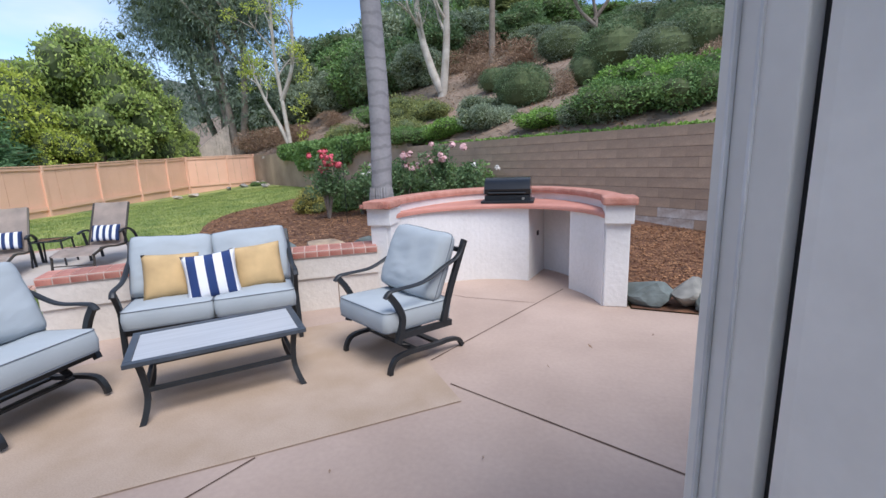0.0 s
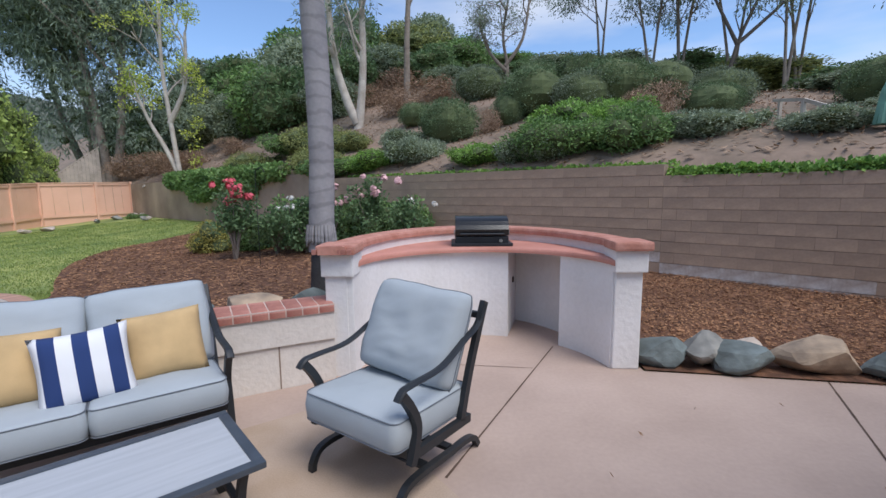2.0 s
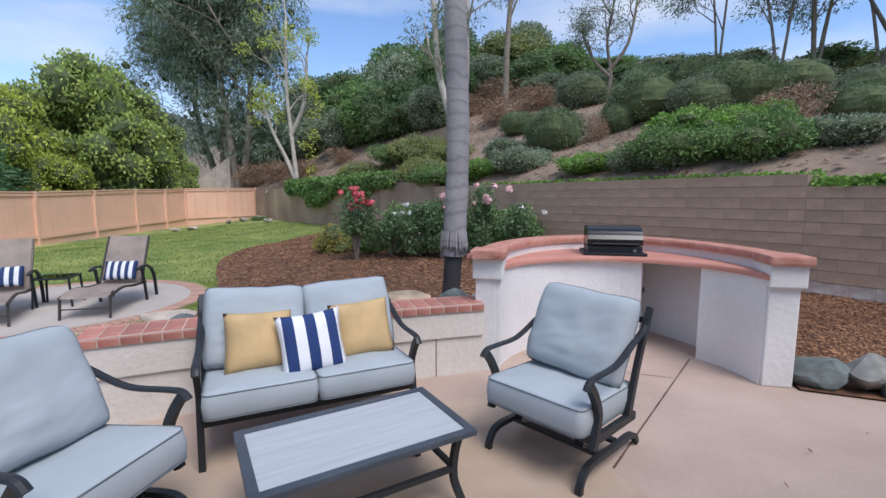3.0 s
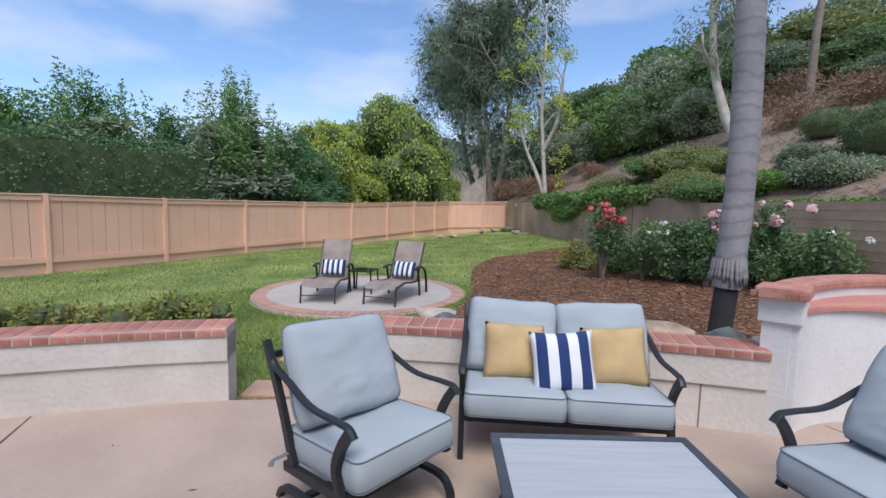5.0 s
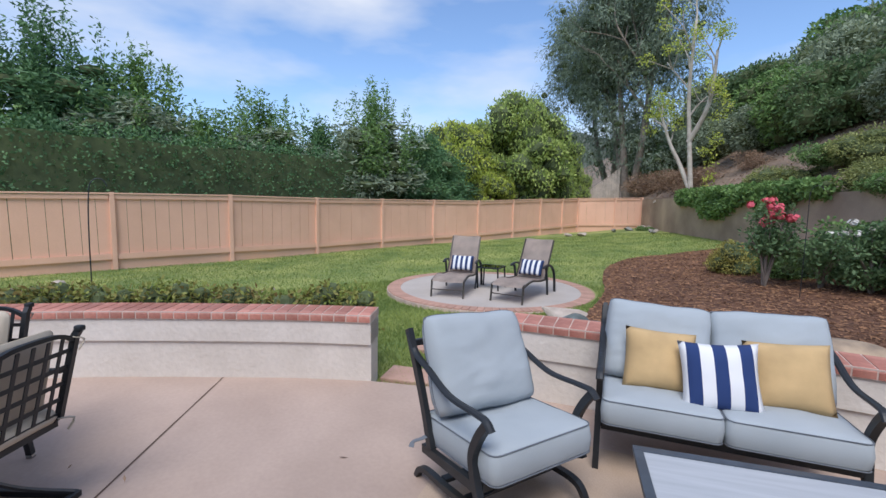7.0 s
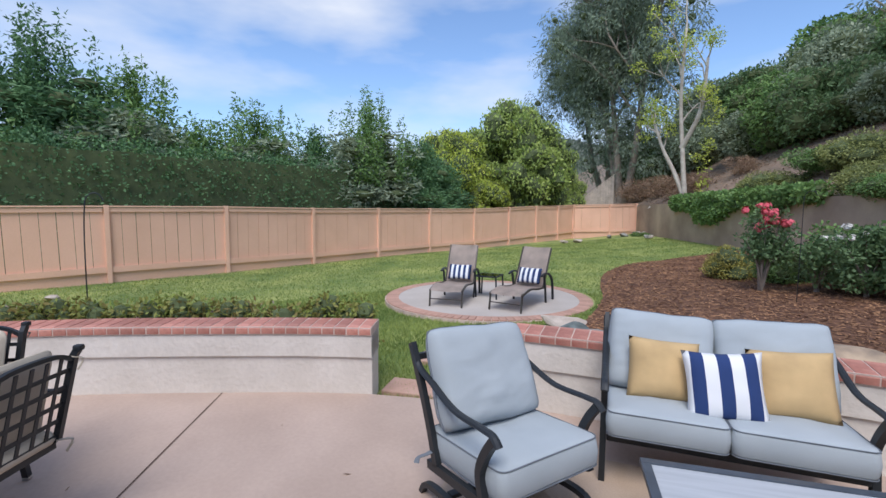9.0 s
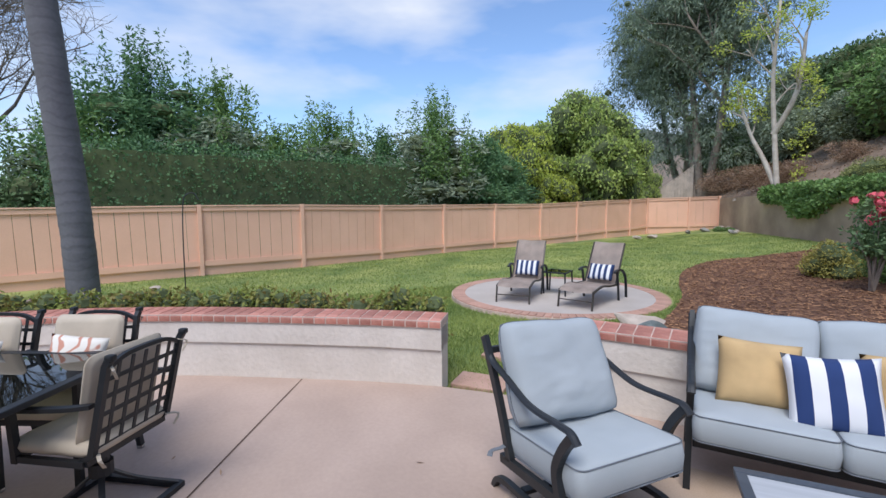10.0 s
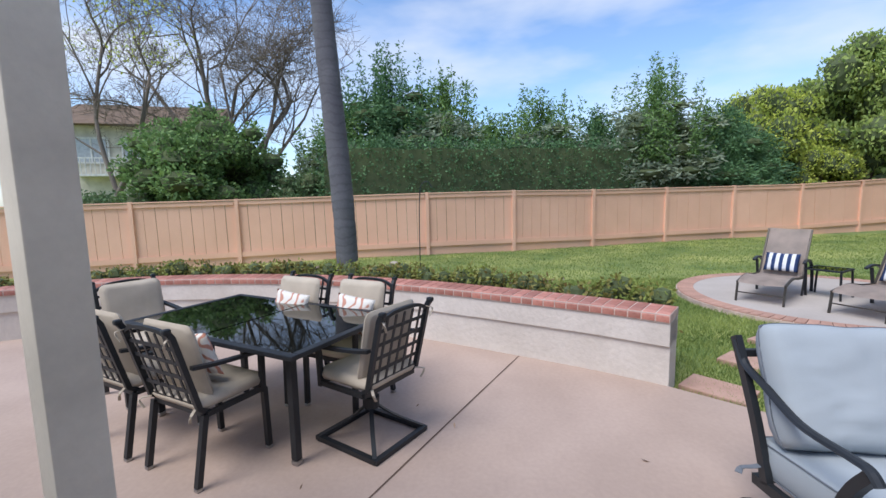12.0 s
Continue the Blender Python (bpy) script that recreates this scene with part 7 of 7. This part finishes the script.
BLK = bpy.data.meshes.new("block")
bm = box((0.3992, 0.02, 0.159), None, 0.0015)
bm.to_mesh(BLK)
bm.free()
BLK.materials.append(BLOCK)
BLK_PALE = BLK.copy()
BLK_PALE.materials.clear()
BLK_PALE.materials.append(BLOCK_PALE)
wall_ang = math.degrees(math.atan2(WALL_DIR.y, WALL_DIR.x))
rest = bmesh.new()
rngb = random.Random(5)
count = 0
for wall, t0, t1, ztop in ((W_LOW, -5.2, 0, 1.69), (W_MID, 0, 8.4, 1.86)):
    for c in range(10):
        z = ztop - 0.083 - 0.165 * c
        n = int(round((t1 - t0) / 0.4))
        for k in range(-1, n + 1):
            t = t0 + 0.4 * (k + (0.5 if c % 2 else 0.0)) + 0.2
            if z < 0.12:
                continue
            if t < t0 + 0.19 or t > t1 - 0.19:
                if t0 - 0.01 < t < t0 + 0.01 or t1 - 0.01 < t < t1 + 0.01:
                    x, y = wall_point(t + (0.1 if t < t0 + 0.1 else -0.1), 0.002)
                    add_box(rest, (0.1975, 0.02, 0.158), pose(x, y, z, 0, 0, wall_ang))
                continue
            x, y = wall_point(t, 0.002 + rngb.uniform(-0.002, 0.002))
            m = pose(x, y, z, 0, 0, wall_ang)
            pale = (z < 0.33 and -2.4 < t < 1.3 and rngb.random() < 0.85) or (0.33 < z < 0.5 and -0.1 < t < 0.9) 
            if t < 5.2 and count < 300:
                ob = new("block", BLK_PALE if pale else BLK)
                ob.parent = wall
                ob.matrix_basis = m
                if pale:
                    ob["label"] = "block whitened by salts"
                count += 1
            else:
                add_box(rest, (0.3975, 0.02, 0.158), m)
tagged(part("wall_blocks", rest, BLOCK), "tan concrete blocks of the garden wall", kind="stuff")

PAVER = bpy.data.meshes.new("brick")
bm = box((0.24, 0.105, 0.03), None, 0.004)
bm.to_mesh(PAVER)
bm.free()
PAVER.materials.append(BRICK_PINK)
n = 100
for k in range(n):
    a = 2 * math.pi * k / n
    ob = new("brick", PAVER)
    ob.parent = ring
    ob.matrix_basis = pose(PAD_C.x + 1.815 * math.cos(a), PAD_C.y + 1.815 * math.sin(a), PAD_Z + 0.002, 0, 0, math.degrees(a))
